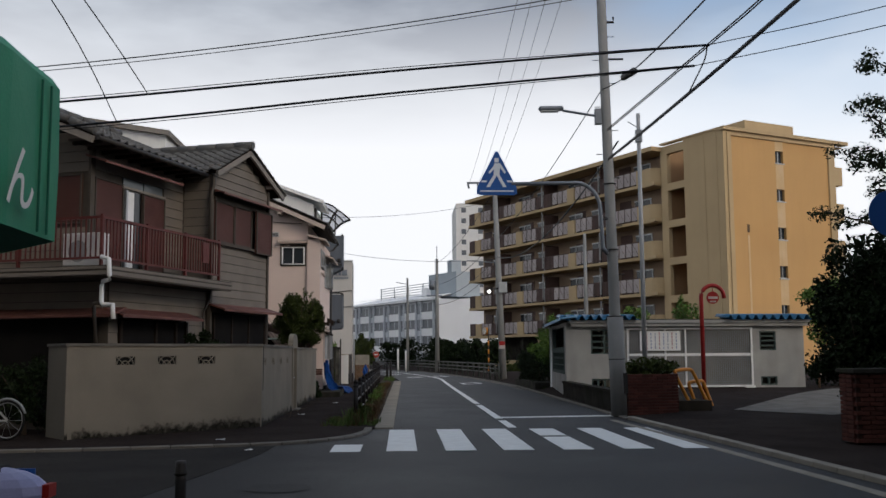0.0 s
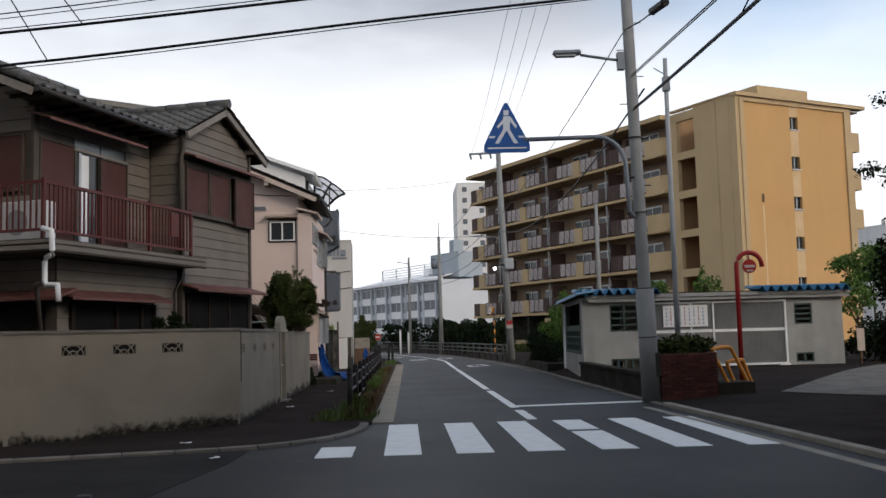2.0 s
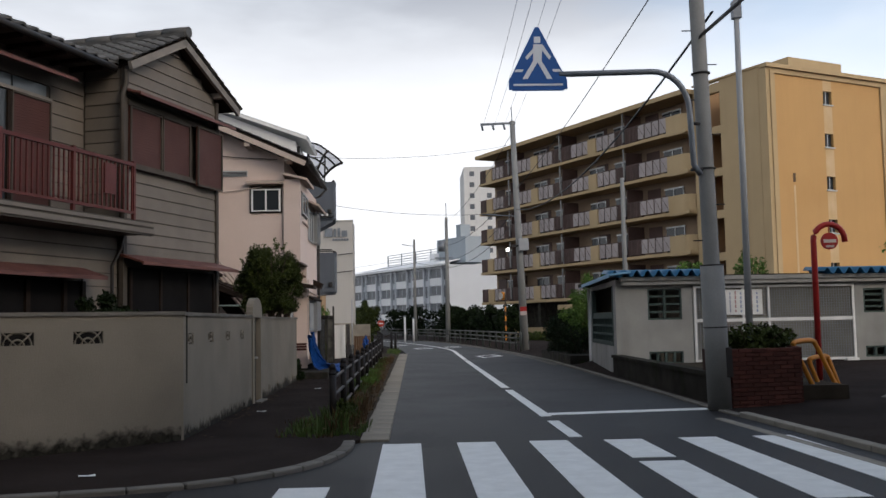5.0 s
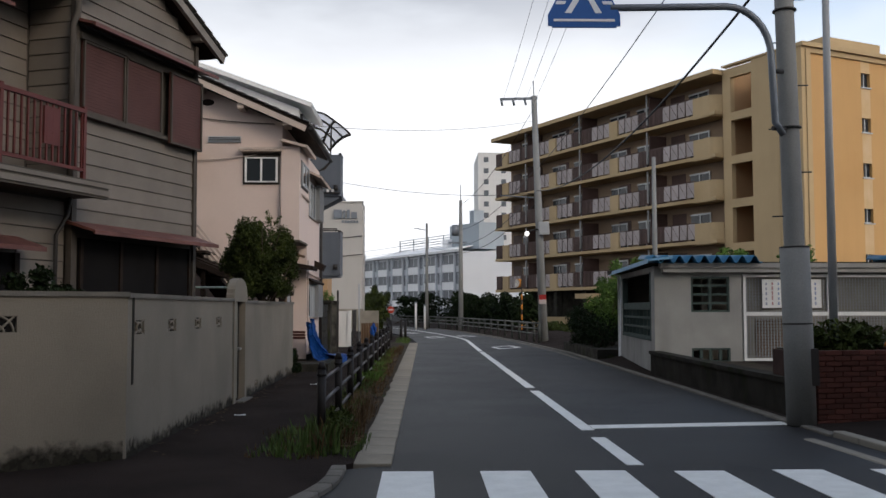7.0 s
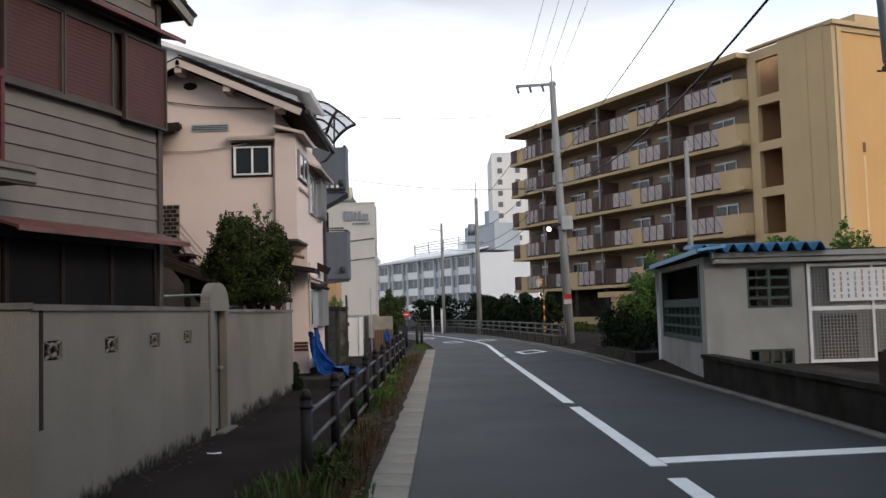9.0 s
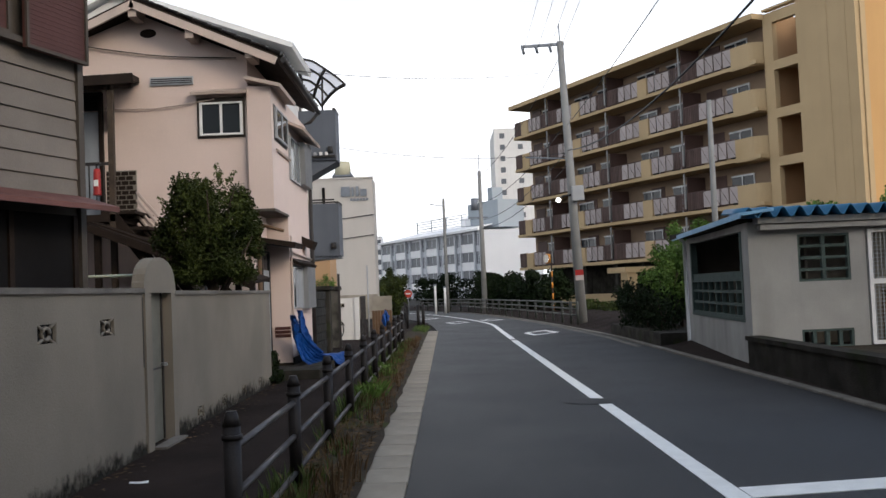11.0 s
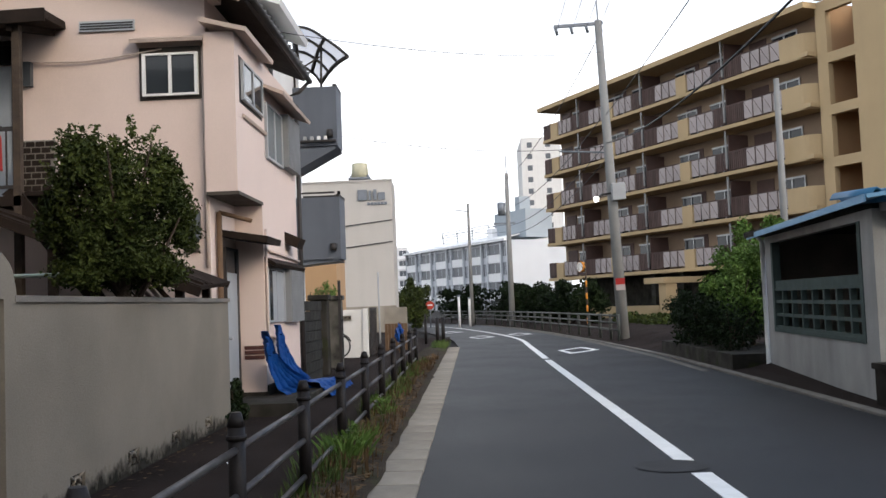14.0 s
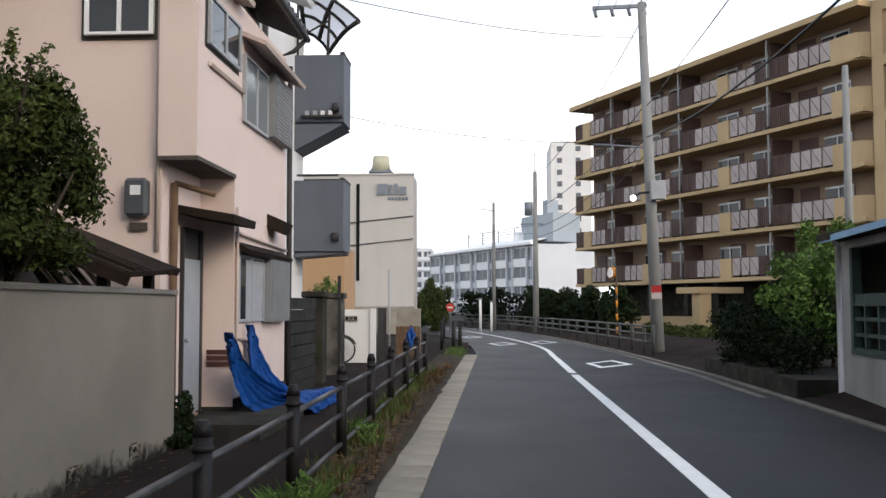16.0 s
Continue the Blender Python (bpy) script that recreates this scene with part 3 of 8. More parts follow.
one("wall_mark", (2.05, 2.27, -0.014, 0.0, 9.5, 10.05), WOOD, APT, "plain brown painted bar on the end wall")
for a, b in ZW:
    w = one("window", (WX0, WX1, 0.2, 0.24, a, b), GLASS, APT)
    part("frame", box(box(box(B(), WX0, WX1, 0.12, 0.2, a, a + 0.07), WX0 + 0.34, WX0 + 0.4, 0.12, 0.2, a + 0.07, b), WX0 - 0.06, WX1 + 0.06, -0.08, 0.0, a - 0.07, a), ALU, w)
one("roof_block", (3.4, 8.2, 1.2, 5.5, 16.4, 17.75), YELLOW_WALL, APT, "low yellow block on the roof")
part("end_roof", box(box(B(), 0.35, W + 1.3, 0.35, 3.3, 16.3, 16.4), 2.45, W + 1.3, 3.3, 6.2, 16.3, 16.4), YELLOW_WALL, APT)
for k in range(5):
    one("rear_balcony", (W, W + 0.75, -0.1, 3.6, 2.9 + ST * k - 0.3, 2.9 + ST * k + 1.05), YELLOW_WALL, APT)
# balconies floor by floor
BAYS = [(6.35, 2.0, "y"), (8.35, 3.1, "p4"), (11.45, 1.5, "b"), (13.05, 1.0, "b"), (14.05, 2.3, "p3"), (16.35, 1.0, "y"), (17.35, 2.3, "p3"), (19.65, 1.4, "b")]
BAYS += [(21.15, 1.1, "b"), (22.25, 2.2, "p3"), (24.45, 1.0, "y"), (25.45, 2.2, "p3"), (27.65, 1.3, "b"), (29.05, 1.0, "b"), (30.05, 1.9, "p3"), (31.95, 1.0, "y"), (32.95, 1.2, "b")]
BX = -0.55
panel_me = {}
for k in range(5):
    z = H0 + ST * k
    bal = part("balcony", box(B(), BX - 0.1, 1.0, 6.3, L, z - 0.1, z + 0.12), YELLOW_WALL, APT, "long concrete balcony with brown screens and pale panels")
    for y, w, kind in BAYS:
        if kind == "y":
            if y < 7:
                arc = [(0.98 - 1.61 * math.sin(q), y - 0.1 + 0.75 * (1 - math.cos(q))) for q in [math.pi / 2 * i / 7 for i in range(8)]]
                part("parapet_block", prism(B(), [(0.98, y + 0.1)] + arc + [(BX - 0.08, y + w), (BX + 0.12, y + w)] + [(0.98 - 1.4 * math.sin(q), y + 0.1 + 0.55 * (1 - math.cos(q))) for q in [math.pi / 2 * i / 7 for i in range(7, 0, -1)]], z - 0.16, z + 1.2), YELLOW_WALL, bal, "rounded yellow parapet at the end of the balcony")
            else:
                part("parapet_block", box(B(), BX - 0.12, BX + 0.1, y, y + w, z - 0.04, z + 1.24, bevel=0.03), YELLOW_WALL, bal)
        elif kind == "b":
            bm = B()
            n = max(4, int(w / 0.16))
            for i in range(n):
                box(bm, BX, BX + 0.03, y + 0.04 + i * w / n, y + 0.04 + (i + 0.72) * w / n, z + 0.2, z + 1.22)
            box(bm, BX - 0.02, BX + 0.05, y, y + w, z + 1.22, z + 1.28)
            tagged(part("screen", bm, BALCONY_BROWN, bal), kind="stuff")
        else:
            n = int(kind[1])
            for i in range(n):
                key = round(w / n, 3)
                if key not in panel_me:
                    bm = box(B(), -0.02, 0.02, 0.03, key - 0.03, 0.0, 0.98, bevel=0.01)
                    plain = set(bm.faces)
                    tube(bm, [(-0.026, 0.05, 0.03), (-0.026, key - 0.05, 0.95)], 0.014, 4)
                    tube(bm, [(-0.026, 0.03, 0.0), (-0.026, 0.03, 0.98)], 0.02, 4)
                    for f in bm.faces:
                        f.material_index = 0 if f in plain else 1
                    panel_me[key] = mesh_of(bm, "panel", [BALCONY_PANEL, BALCONY_BROWN])
                piece("panel", panel_me[key], bal, Matrix.Translation((BX, y + i * w / n, z + 0.24)))
            one("rail", (BX - 0.04, BX + 0.04, y, y + w, z + 1.24, z + 1.29), BALCONY_BROWN, bal)
    part("end_screen", box(B(), BX, 1.0, L - 0.06, L, z + 0.14, z + 1.25), BALCONY_BROWN, bal)
    # windows and partitions at the back of the balcony
    for y in (8.6, 14.2, 17.4, 22.3, 25.4, 30.2):
        g = one("window", (0.94, 1.0, y, y + 1.9, z + 0.2, z + 2.0), GLASS, APT)
        part("frame", box(box(box(B(), 0.88, 0.94, y, y + 1.9, z + 1.95, z + 2.05), 0.88, 0.94, y + 0.9, y + 0.98, z + 0.2, z + 1.95), 0.88, 0.94, y - 0.07, y, z + 0.2, z + 2.05), ALU, g)
    for y in (12.98, 21.07, 28.98):
        one("partition", (BX + 0.1, 1.0, y, y + 0.06, z + 0.14, z + 2.3), BALCONY_BROWN, APT)
    for y in (9.8, 15.8, 23.8, 31.2):
        one("screen_wall", (0.96, 1.0, y + 1.2, y + 2.6, z + 0.2, z + 2.2), BALCONY_BROWN, APT)
    for y in (12.94, 21.05, 28.95):
        one("downpipe", (BX - 0.16, BX - 0.08, y, y + 0.09, z + 0.3, z + 2.5), PALE_CONCRETE, APT)
# Pillars take the same dark tone, for the shade under the block.
for y in (7.0, 13.0, 18.0, 21.0, 25.0, 29.0, 33.6):
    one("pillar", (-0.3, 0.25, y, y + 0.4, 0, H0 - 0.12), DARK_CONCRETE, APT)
part("porch", box(box(B(), -3.4, -2.6, 15.7, 16.4, 0, 2.1), -3.6, -0.4, 15.6, 17.6, 2.1, 2.45), YELLOW_WALL, APT, "yellow concrete entrance porch")
one("front_wall", (-3.3, -3.1, 16.6, 25, 0, 0.78), YELLOW_WALL, APT, "low yellow garden wall")


# ---- distant blocks ----
def far_block(name, label, m, length, depth, floors, z0, storey, bays, material, win_h=1.5, cat="building"):
    t = thing(name, label, cat, m)
    top = z0 + floors * storey
    one("wall", (0, length, 0, depth, 0, top), material, t)
    one("parapet", (-0.15, length + 0.15, -0.15, 0.3, top, top + 0.5), material, t)
    bw = length / bays
    for f in range(floors):
        zc = z0 + f * storey
        one("ledge", (-0.1, length + 0.1, -0.5, 0.0, zc - 0.15, zc + 0.1), material, t)
        for b in range(bays):
            g = one("window", (b * bw + 0.35, (b + 1) * bw - 0.35, -0.04, 0.0, zc + 0.9, zc + 0.9 + win_h), FAR_GLASS, t)
            one("mullion", (b * bw + bw / 2 - 0.05, b * bw + bw / 2 + 0.05, -0.1, -0.04, zc + 0.9, zc + 0.9 + win_h), FAR_WALL, g)
        for b in range(0, bays + 1):
            one("pier", (b * bw - 0.15, b * bw + 0.15, -0.45, 0.0, zc + 0.1, zc + storey - 0.15), material, t)
    return t


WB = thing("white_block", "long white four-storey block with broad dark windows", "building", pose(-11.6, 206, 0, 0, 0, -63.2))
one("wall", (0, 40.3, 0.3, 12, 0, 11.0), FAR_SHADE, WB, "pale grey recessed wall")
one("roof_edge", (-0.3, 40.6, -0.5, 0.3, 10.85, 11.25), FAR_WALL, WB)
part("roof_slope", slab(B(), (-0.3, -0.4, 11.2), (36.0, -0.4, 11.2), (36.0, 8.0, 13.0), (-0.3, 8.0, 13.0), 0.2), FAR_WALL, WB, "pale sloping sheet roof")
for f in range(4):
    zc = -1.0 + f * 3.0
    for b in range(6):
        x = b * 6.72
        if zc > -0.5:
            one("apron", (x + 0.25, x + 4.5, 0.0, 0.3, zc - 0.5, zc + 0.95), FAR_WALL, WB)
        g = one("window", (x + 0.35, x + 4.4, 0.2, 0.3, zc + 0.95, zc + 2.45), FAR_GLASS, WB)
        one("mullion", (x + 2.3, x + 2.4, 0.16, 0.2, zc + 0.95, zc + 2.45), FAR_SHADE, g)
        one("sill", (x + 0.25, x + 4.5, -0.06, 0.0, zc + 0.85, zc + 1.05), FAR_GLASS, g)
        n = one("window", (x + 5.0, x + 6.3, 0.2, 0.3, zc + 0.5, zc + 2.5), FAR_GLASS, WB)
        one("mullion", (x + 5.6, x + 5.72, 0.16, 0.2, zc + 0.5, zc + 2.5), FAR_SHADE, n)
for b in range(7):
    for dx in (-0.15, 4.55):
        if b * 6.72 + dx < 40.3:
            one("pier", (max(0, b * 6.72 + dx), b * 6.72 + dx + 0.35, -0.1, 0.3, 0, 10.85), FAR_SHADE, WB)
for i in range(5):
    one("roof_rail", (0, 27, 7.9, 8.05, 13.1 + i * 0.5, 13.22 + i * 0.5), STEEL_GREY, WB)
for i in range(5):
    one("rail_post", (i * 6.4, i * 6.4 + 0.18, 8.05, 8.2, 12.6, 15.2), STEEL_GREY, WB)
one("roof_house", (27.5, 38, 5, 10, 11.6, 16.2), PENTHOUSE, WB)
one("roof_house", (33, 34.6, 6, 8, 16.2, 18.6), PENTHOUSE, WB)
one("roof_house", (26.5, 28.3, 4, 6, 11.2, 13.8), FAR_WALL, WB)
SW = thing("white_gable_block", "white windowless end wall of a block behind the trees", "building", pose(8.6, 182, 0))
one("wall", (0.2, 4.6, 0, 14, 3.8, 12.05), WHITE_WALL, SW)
# Dark stilts and solid block below paint the shade of an open space.
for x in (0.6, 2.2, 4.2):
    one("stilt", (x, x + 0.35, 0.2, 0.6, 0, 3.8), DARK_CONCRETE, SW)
one("undercroft_shade", (0.2, 4.6, 4, 14, 0, 3.8), DARK_CONCRETE, SW)
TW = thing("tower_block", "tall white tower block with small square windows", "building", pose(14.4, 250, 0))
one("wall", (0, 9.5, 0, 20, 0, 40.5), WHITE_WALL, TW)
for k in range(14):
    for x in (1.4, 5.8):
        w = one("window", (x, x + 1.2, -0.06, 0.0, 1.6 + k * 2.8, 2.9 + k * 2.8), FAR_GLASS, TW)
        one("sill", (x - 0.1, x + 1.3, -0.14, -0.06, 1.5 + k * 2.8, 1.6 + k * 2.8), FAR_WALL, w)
FB = far_block("grey_block", "pale apartment block in the far distance, haze put into its colour", pose(-25.5, 300, 0), 8.4, 10, 6, 0, 2.95, 3, FAR_WALL)
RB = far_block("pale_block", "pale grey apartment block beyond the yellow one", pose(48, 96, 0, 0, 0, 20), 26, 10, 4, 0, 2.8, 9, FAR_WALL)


# ---- brown clapboard house on the corner ----
HA = thing("corner_house", "two-storey brown clapboard house with tiled gable roof and red balcony", "house", pose(-4.25, 21.6, 0, 0, 0, -18))
GW = 2.85
# walls of the gabled wing: front below and above the window band
bm = B()
box(bm, -6, -0.02, 0.02, GW, 0, 5.5)
vs = [bm.verts.new((x, y, z)) for x in (-6, -0.02) for y, z in ((0.02, 5.5), (GW, 5.5), (GW / 2, 6.22))]
bm.faces.new(vs[:3])
bm.faces.new(vs[3:])
part("wing_wall", bm, TRIM_BROWN, HA)
bm = box(box(B(), -6, -0.72, -3.4, 0.02, 0, 5.3), -0.72, -0.12, -4.1, -0.45, 5.40, 5.43)
part("main_wall", bm, TRIM_BROWN, HA)


def siding(u0, u1, z0, z1, face, pos, parent, cut=None):
    """Horizontal boards, each its own piece, lapped."""
    n = max(1, round((z1 - z0) / 0.2))
    h = (z1 - z0) / n
    for i in range(n):
        a, b = z0 + i * h, z0 + (i + 1) * h - 0.012
        s, e = (u0, u1) if cut is None else cut(0.5 * (a + b), u0, u1)
        if e - s < 0.1:
            continue
        bm = B()
        if face == "x":
            p = [(pos, s, a), (pos, e, a), (pos, e, b), (pos, s, b)]
            q = [(pos + 0.022, s, a), (pos + 0.022, e, a), (pos + 0.008, e, b), (pos + 0.008, s, b)]
        else:
            p = [(s, pos, a), (e, pos, a), (e, pos, b), (s, pos, b)]
            q = [(s, pos - 0.022, a), (e, pos - 0.022, a), (e, pos - 0.008, b), (s, pos - 0.008, b)]
        v = [bm.verts.new(c) for c in p + q]
        for f in BOX_F:
            bm.faces.new([v[k] for k in f])
        part("siding_board", bm, SIDING, parent)


def gable_cut(z, u0, u1):
    if z < 5.45:
        return u0, u1
    k = min(1, (z - 5.45) / 0.77)
    return u0 + (GW / 2) * k, u1 - (GW / 2) * k


siding(0.0, GW, 2.52, 3.9, "x", -0.02, HA)
siding(0.0, GW, 5.06, 6.2, "x", -0.02, HA, gable_cut)
siding(-0.7, -0.03, 2.5, 5.5, "y", 0.02, HA)
siding(-0.82, -0.03, 3.0, 5.45, "x", -0.72, HA)
siding(-3.4, -0.82, 5.02, 5.45, "x", -0.72, HA)
# wall round the corner, facing the street junction
siding(-5.0, -0.74, 4.95, 5.75, "y", -3.4, HA)
siding(-5.0, -0.74, 3.0, 3.88, "y", -3.4, HA)
siding(-5.0, -2.75, 3.88, 4.95, "y", -3.4, HA)
part("gable_wall", prism(B(), [(-0.72, 5.3), (-2.6, 6.3), (-4.5, 5.3)], 3.3, 3.4, Matrix.Rotation(math.pi / 2, 4, "X")), SIDING, HA)
part("corner_board", box(box(B(), -0.05, 0.03, -0.03, 0.06, 0, 5.5), -0.05, 0.03, GW - 0.05, GW + 0.03, 0, 5.5), TRIM_BROWN, HA)


def shutter(y0, y1, z0, z1, x, parent, name="shutter"):
    """Ribbed sliding storm shutter in a thin frame."""
    s = one(name, (x, x + 0.03, y0, y1, z0, z1), SHUTTER, parent)
    bm = B()
    n = int((z1 - z0) / 0.045)
    for i in range(n):
        a = z0 + (i + 0.15) * (z1 - z0) / n
        box(bm, x + 0.03, x + 0.034, y0 + 0.03, y1 - 0.03, a, a + 0.034)
    part("rib", bm, SHUTTER, s)
    part("frame", box(box(box(box(B(), x + 0.03, x + 0.055, y0, y0 + 0.03, z0, z1), x + 0.03, x + 0.055, y1 - 0.03, y1, z0, z1), x + 0.03, x + 0.055, y0 + 0.03, y1 - 0.03, z1 - 0.03, z1), x + 0.03, x + 0.055, y0 + 0.03, y1 - 0.03, z0, z0 + 0.03), TRIM_BROWN, s)
    return s


def hood(y0, y1, x0, depth, z, parent, material=None, drop=0.14):
    """Sloping sheet-metal hood over an opening, with a folded front edge."""
    bm = B()
    p = [(x0, z + drop), (x0 + depth, z), (x0 + depth, z - 0.05), (x0 + depth - 0.02, z - 0.05), (x0 + depth - 0.03, z - 0.02), (x0, z + drop - 0.04)]
    a = [bm.verts.new((x, y0, q)) for x, q in p]
    b = [bm.verts.new((x, y1, q)) for x, q in p]
    k = len(p)
    bm.faces.new(a)
    bm.faces.new(b[::-1])
    for i in range(k):
        bm.faces.new((a[i], a[(i + 1) % k], b[(i + 1) % k], b[i]))
    return part("hood", bm, material or HOOD_RED, parent, "faded red sheet-metal window hood")


# upper window band of the wing
one("window_sill", (-0.02, 0.09, 0.05, GW - 0.02, 3.89, 3.95), TRIM_BROWN, HA)
one("window_head", (-0.02, 0.07, 0.05, GW - 0.02, 4.88, 4.96), TRIM_BROWN, HA)
shutter(0.12, 1.0, 3.95, 4.88, 0.0, HA)
shutter(1.0, 1.86, 3.95, 4.88, 0.015, HA)
shutter(1.98, GW - 0.02, 3.85, 4.9, 0.09, HA, "shutter_case")
hood(-0.05, GW + 0.12, -0.02, 0.36, 5.04, HA, drop=0.1)
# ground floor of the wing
# Pane painted near-black for the shade under the hood.
one("dark_window", (-0.02, 0.01, 0.15, GW - 0.1, 0.3, 2.35), DARK, HA, "ground-floor window under a hood, painted near-black for the shade")
for y in (0.15, 0.98, 1.82, 2.68):
    one("window_post", (0.01, 0.035, y, y + 0.06, 0.3, 2.35), DARK_WOOD, HA)
hood(-0.1, GW + 0.02, -0.02, 0.45, 2.42, HA)
# main wall windows behind the balcony
shutter(-3.29, -2.36, 3.0, 4.86, -0.72, HA)
shutter(-1.67, -0.84, 3.0, 4.78, -0.70, HA)
one("sliding_door", (-0.71, -0.69, -2.36, -1.67, 3.0, 4.76), GLASS, HA, "dark glass sliding door left partly open")
one("curtain", (-0.69, -0.68, -2.22, -1.98, 3.02, 4.74), WHITE_PAINT, HA, "white curtain")
one("door_stile", (-0.69, -0.66, -2.28, -2.22, 3.0, 4.76), ALU, HA)
one("door_stile", (-0.69, -0.66, -1.74, -1.67, 3.0, 4.76), DARK_WOOD, HA)
one("transom", (-0.71, -0.655, -2.4, -0.82, 4.78, 4.83), WEATHERED_TRIM, HA)
for y in (-2.36, -1.62):
    one("transom_glass", (-0.715, -0.69, y, y + 0.7, 4.83, 5.0), GLASS_PALE, HA)
hood(-3.55, -0.75, -0.72, 0.45, 5.12, HA)
one("post", (-0.74, -0.68, -3.43, -3.3, 2.95, 5.4), TRIM_BROWN, HA)
sw = shutter(-2.7, -0.86, 3.94, 4.9, 0.0, HA)
sw.matrix_local = Matrix.Translation((0, -3.42, 0)) @ Matrix.Rotation(-math.pi / 2, 4, "Z")
# balcony slab and railing, returning round the corner
part("balcony_floor", box(box(box(box(B(), -0.7, 0.46, -4.48, -0.02, 2.82, 2.96), 0.46, 0.52, -4.54, 0.02, 2.80, 3.0), -4.2, 0.46, -4.54, -4.48, 2.80, 3.0), -4.2, -0.7, -4.48, -3.42, 2.82, 2.96), TRIM_BROWN, HA, "brown boarded balcony slab")
part("fascia", box(box(B(), 0.52, 0.54, -4.56, 0.02, 2.93, 2.98), 0.52, 0.54, -4.56, 0.02, 2.83, 2.9), SIDING, HA, "weathered grooved fascia boards")
part("fascia", box(box(B(), -4.2, 0.54, -4.58, -4.56, 2.93, 2.98), -4.2, 0.54, -4.58, -4.56, 2.83, 2.9), SIDING, HA, "weathered grooved fascia boards")
rail = part("railing", box(box(box(box(B(), 0.31, 0.37, -4.5, -0.22, 3.84, 3.89), 0.32, 0.36, -4.5, -0.22, 3.12, 3.16), -4.0, 0.31, -4.5, -4.45, 3.84, 3.89), -4.0, 0.31, -4.5, -4.46, 3.12, 3.16), RAIL_RED, HA, "dark red metal balcony railing")
bar_me = mesh_of(box(B(), -0.011, 0.011, -0.011, 0.011, 3.16, 3.84), "bar", RAIL_RED)
for i in range(41):
    piece("bar", bar_me, rail, Matrix.Translation((0.34, -4.44 + i * 0.104, 0)))
for i in range(40):
    piece("bar", bar_me, rail, Matrix.Translation((0.22 - i * 0.105, -4.48, 0)))
post_me = mesh_of(box(B(), -0.025, 0.025, -0.025, 0.025, 2.96, 3.92), "rail_post", RAIL_RED)
for x, y in ((0.34, -4.48), (0.34, -3.05), (0.34, -1.65), (0.34, -0.24), (-1.4, -4.48), (-3.0, -4.48)):
    piece("rail_post", post_me, rail, Matrix.Translation((x, y, 0)))
one("rail_panel", (0.32, 0.35, -0.95, -0.68, 3.36, 3.8), RAIL_RED, rail)
# ground floor under the balcony
siding(-3.6, -0.03, 2.25, 2.8, "x", -0.1, HA)
siding(-4.5, -0.12, 2.25, 2.8, "y", -3.6, HA)
one("lower_wall", (-4.5, -0.1, -3.58, 0.0, 0, 2.82), TRIM_BROWN, HA)
siding(-0.85, -0.03, 0.2, 2.25, "x", -0.1, HA)
siding(-3.58, -3.3, 0.2, 2.25, "x", -0.1, HA)
hood(-3.75, -0.85, -0.08, 0.42, 2.16, HA)
# Panes painted near-black for the shade under the balcony.
one("shop_window", (-0.1, -0.06, -3.3, -0.86, 0.2, 2.1), DARK, HA, "ground-floor sliding windows painted near-black for the shade")
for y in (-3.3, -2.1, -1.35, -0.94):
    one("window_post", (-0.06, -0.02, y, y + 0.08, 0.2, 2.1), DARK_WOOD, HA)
# Flat near-black sheet on the wall in place of a shaded opening.
one("shop_window", (-3.4, -0.3, -3.63, -3.6, 0.2, 2.1), DARK, HA, "near-black sheet standing in for the shaded opening under the balcony")
sh2 = hood(-4.4, 0.3, 0.0, 0.42, 2.16, HA)
sh2.matrix_local = Matrix.Translation((0, -3.6, 0)) @ Matrix.Rotation(-math.pi / 2, 4, "Z")
# pipes
part("downpipe", tube(B(), [(0.08, -0.05, 5.4), (0.08, -0.05, 5.2), (0.06, -0.12, 5.0), (0.06, -0.12, 2.95)], 0.04), TRIM_BROWN, HA)
part("downpipe", tube(B(), [(0.12, -0.15, 2.95), (0.1, -0.2, 2.6), (0.02, -0.3, 2.35), (0.02, -0.3, 0.1)], 0.026), DARK_METAL, HA)
part("downpipe", tube(B(), [(0.42, -4.6, 3.14), (0.58, -4.6, 3.1), (0.60, -4.6, 2.8), (0.56, -4.55, 2.74), (0.34, -4.4, 2.72), (0.30, -4.38, 2.66), (0.30, -4.38, 2.36), (0.36, -4.4, 2.31), (0.58, -4.45, 2.3), (0.60, -4.45, 2.05)], 0.042), WHITE_PAINT, HA, "white plastic drain pipe")
part("downpipe", tube(B(), [(0.28, -4.38, 2.34), (0.1, -4.3, 2.34), (0.02, -4.2, 2.28), (0.02, -4.1, 1.6)], 0.035), TRIM_BROWN, HA)


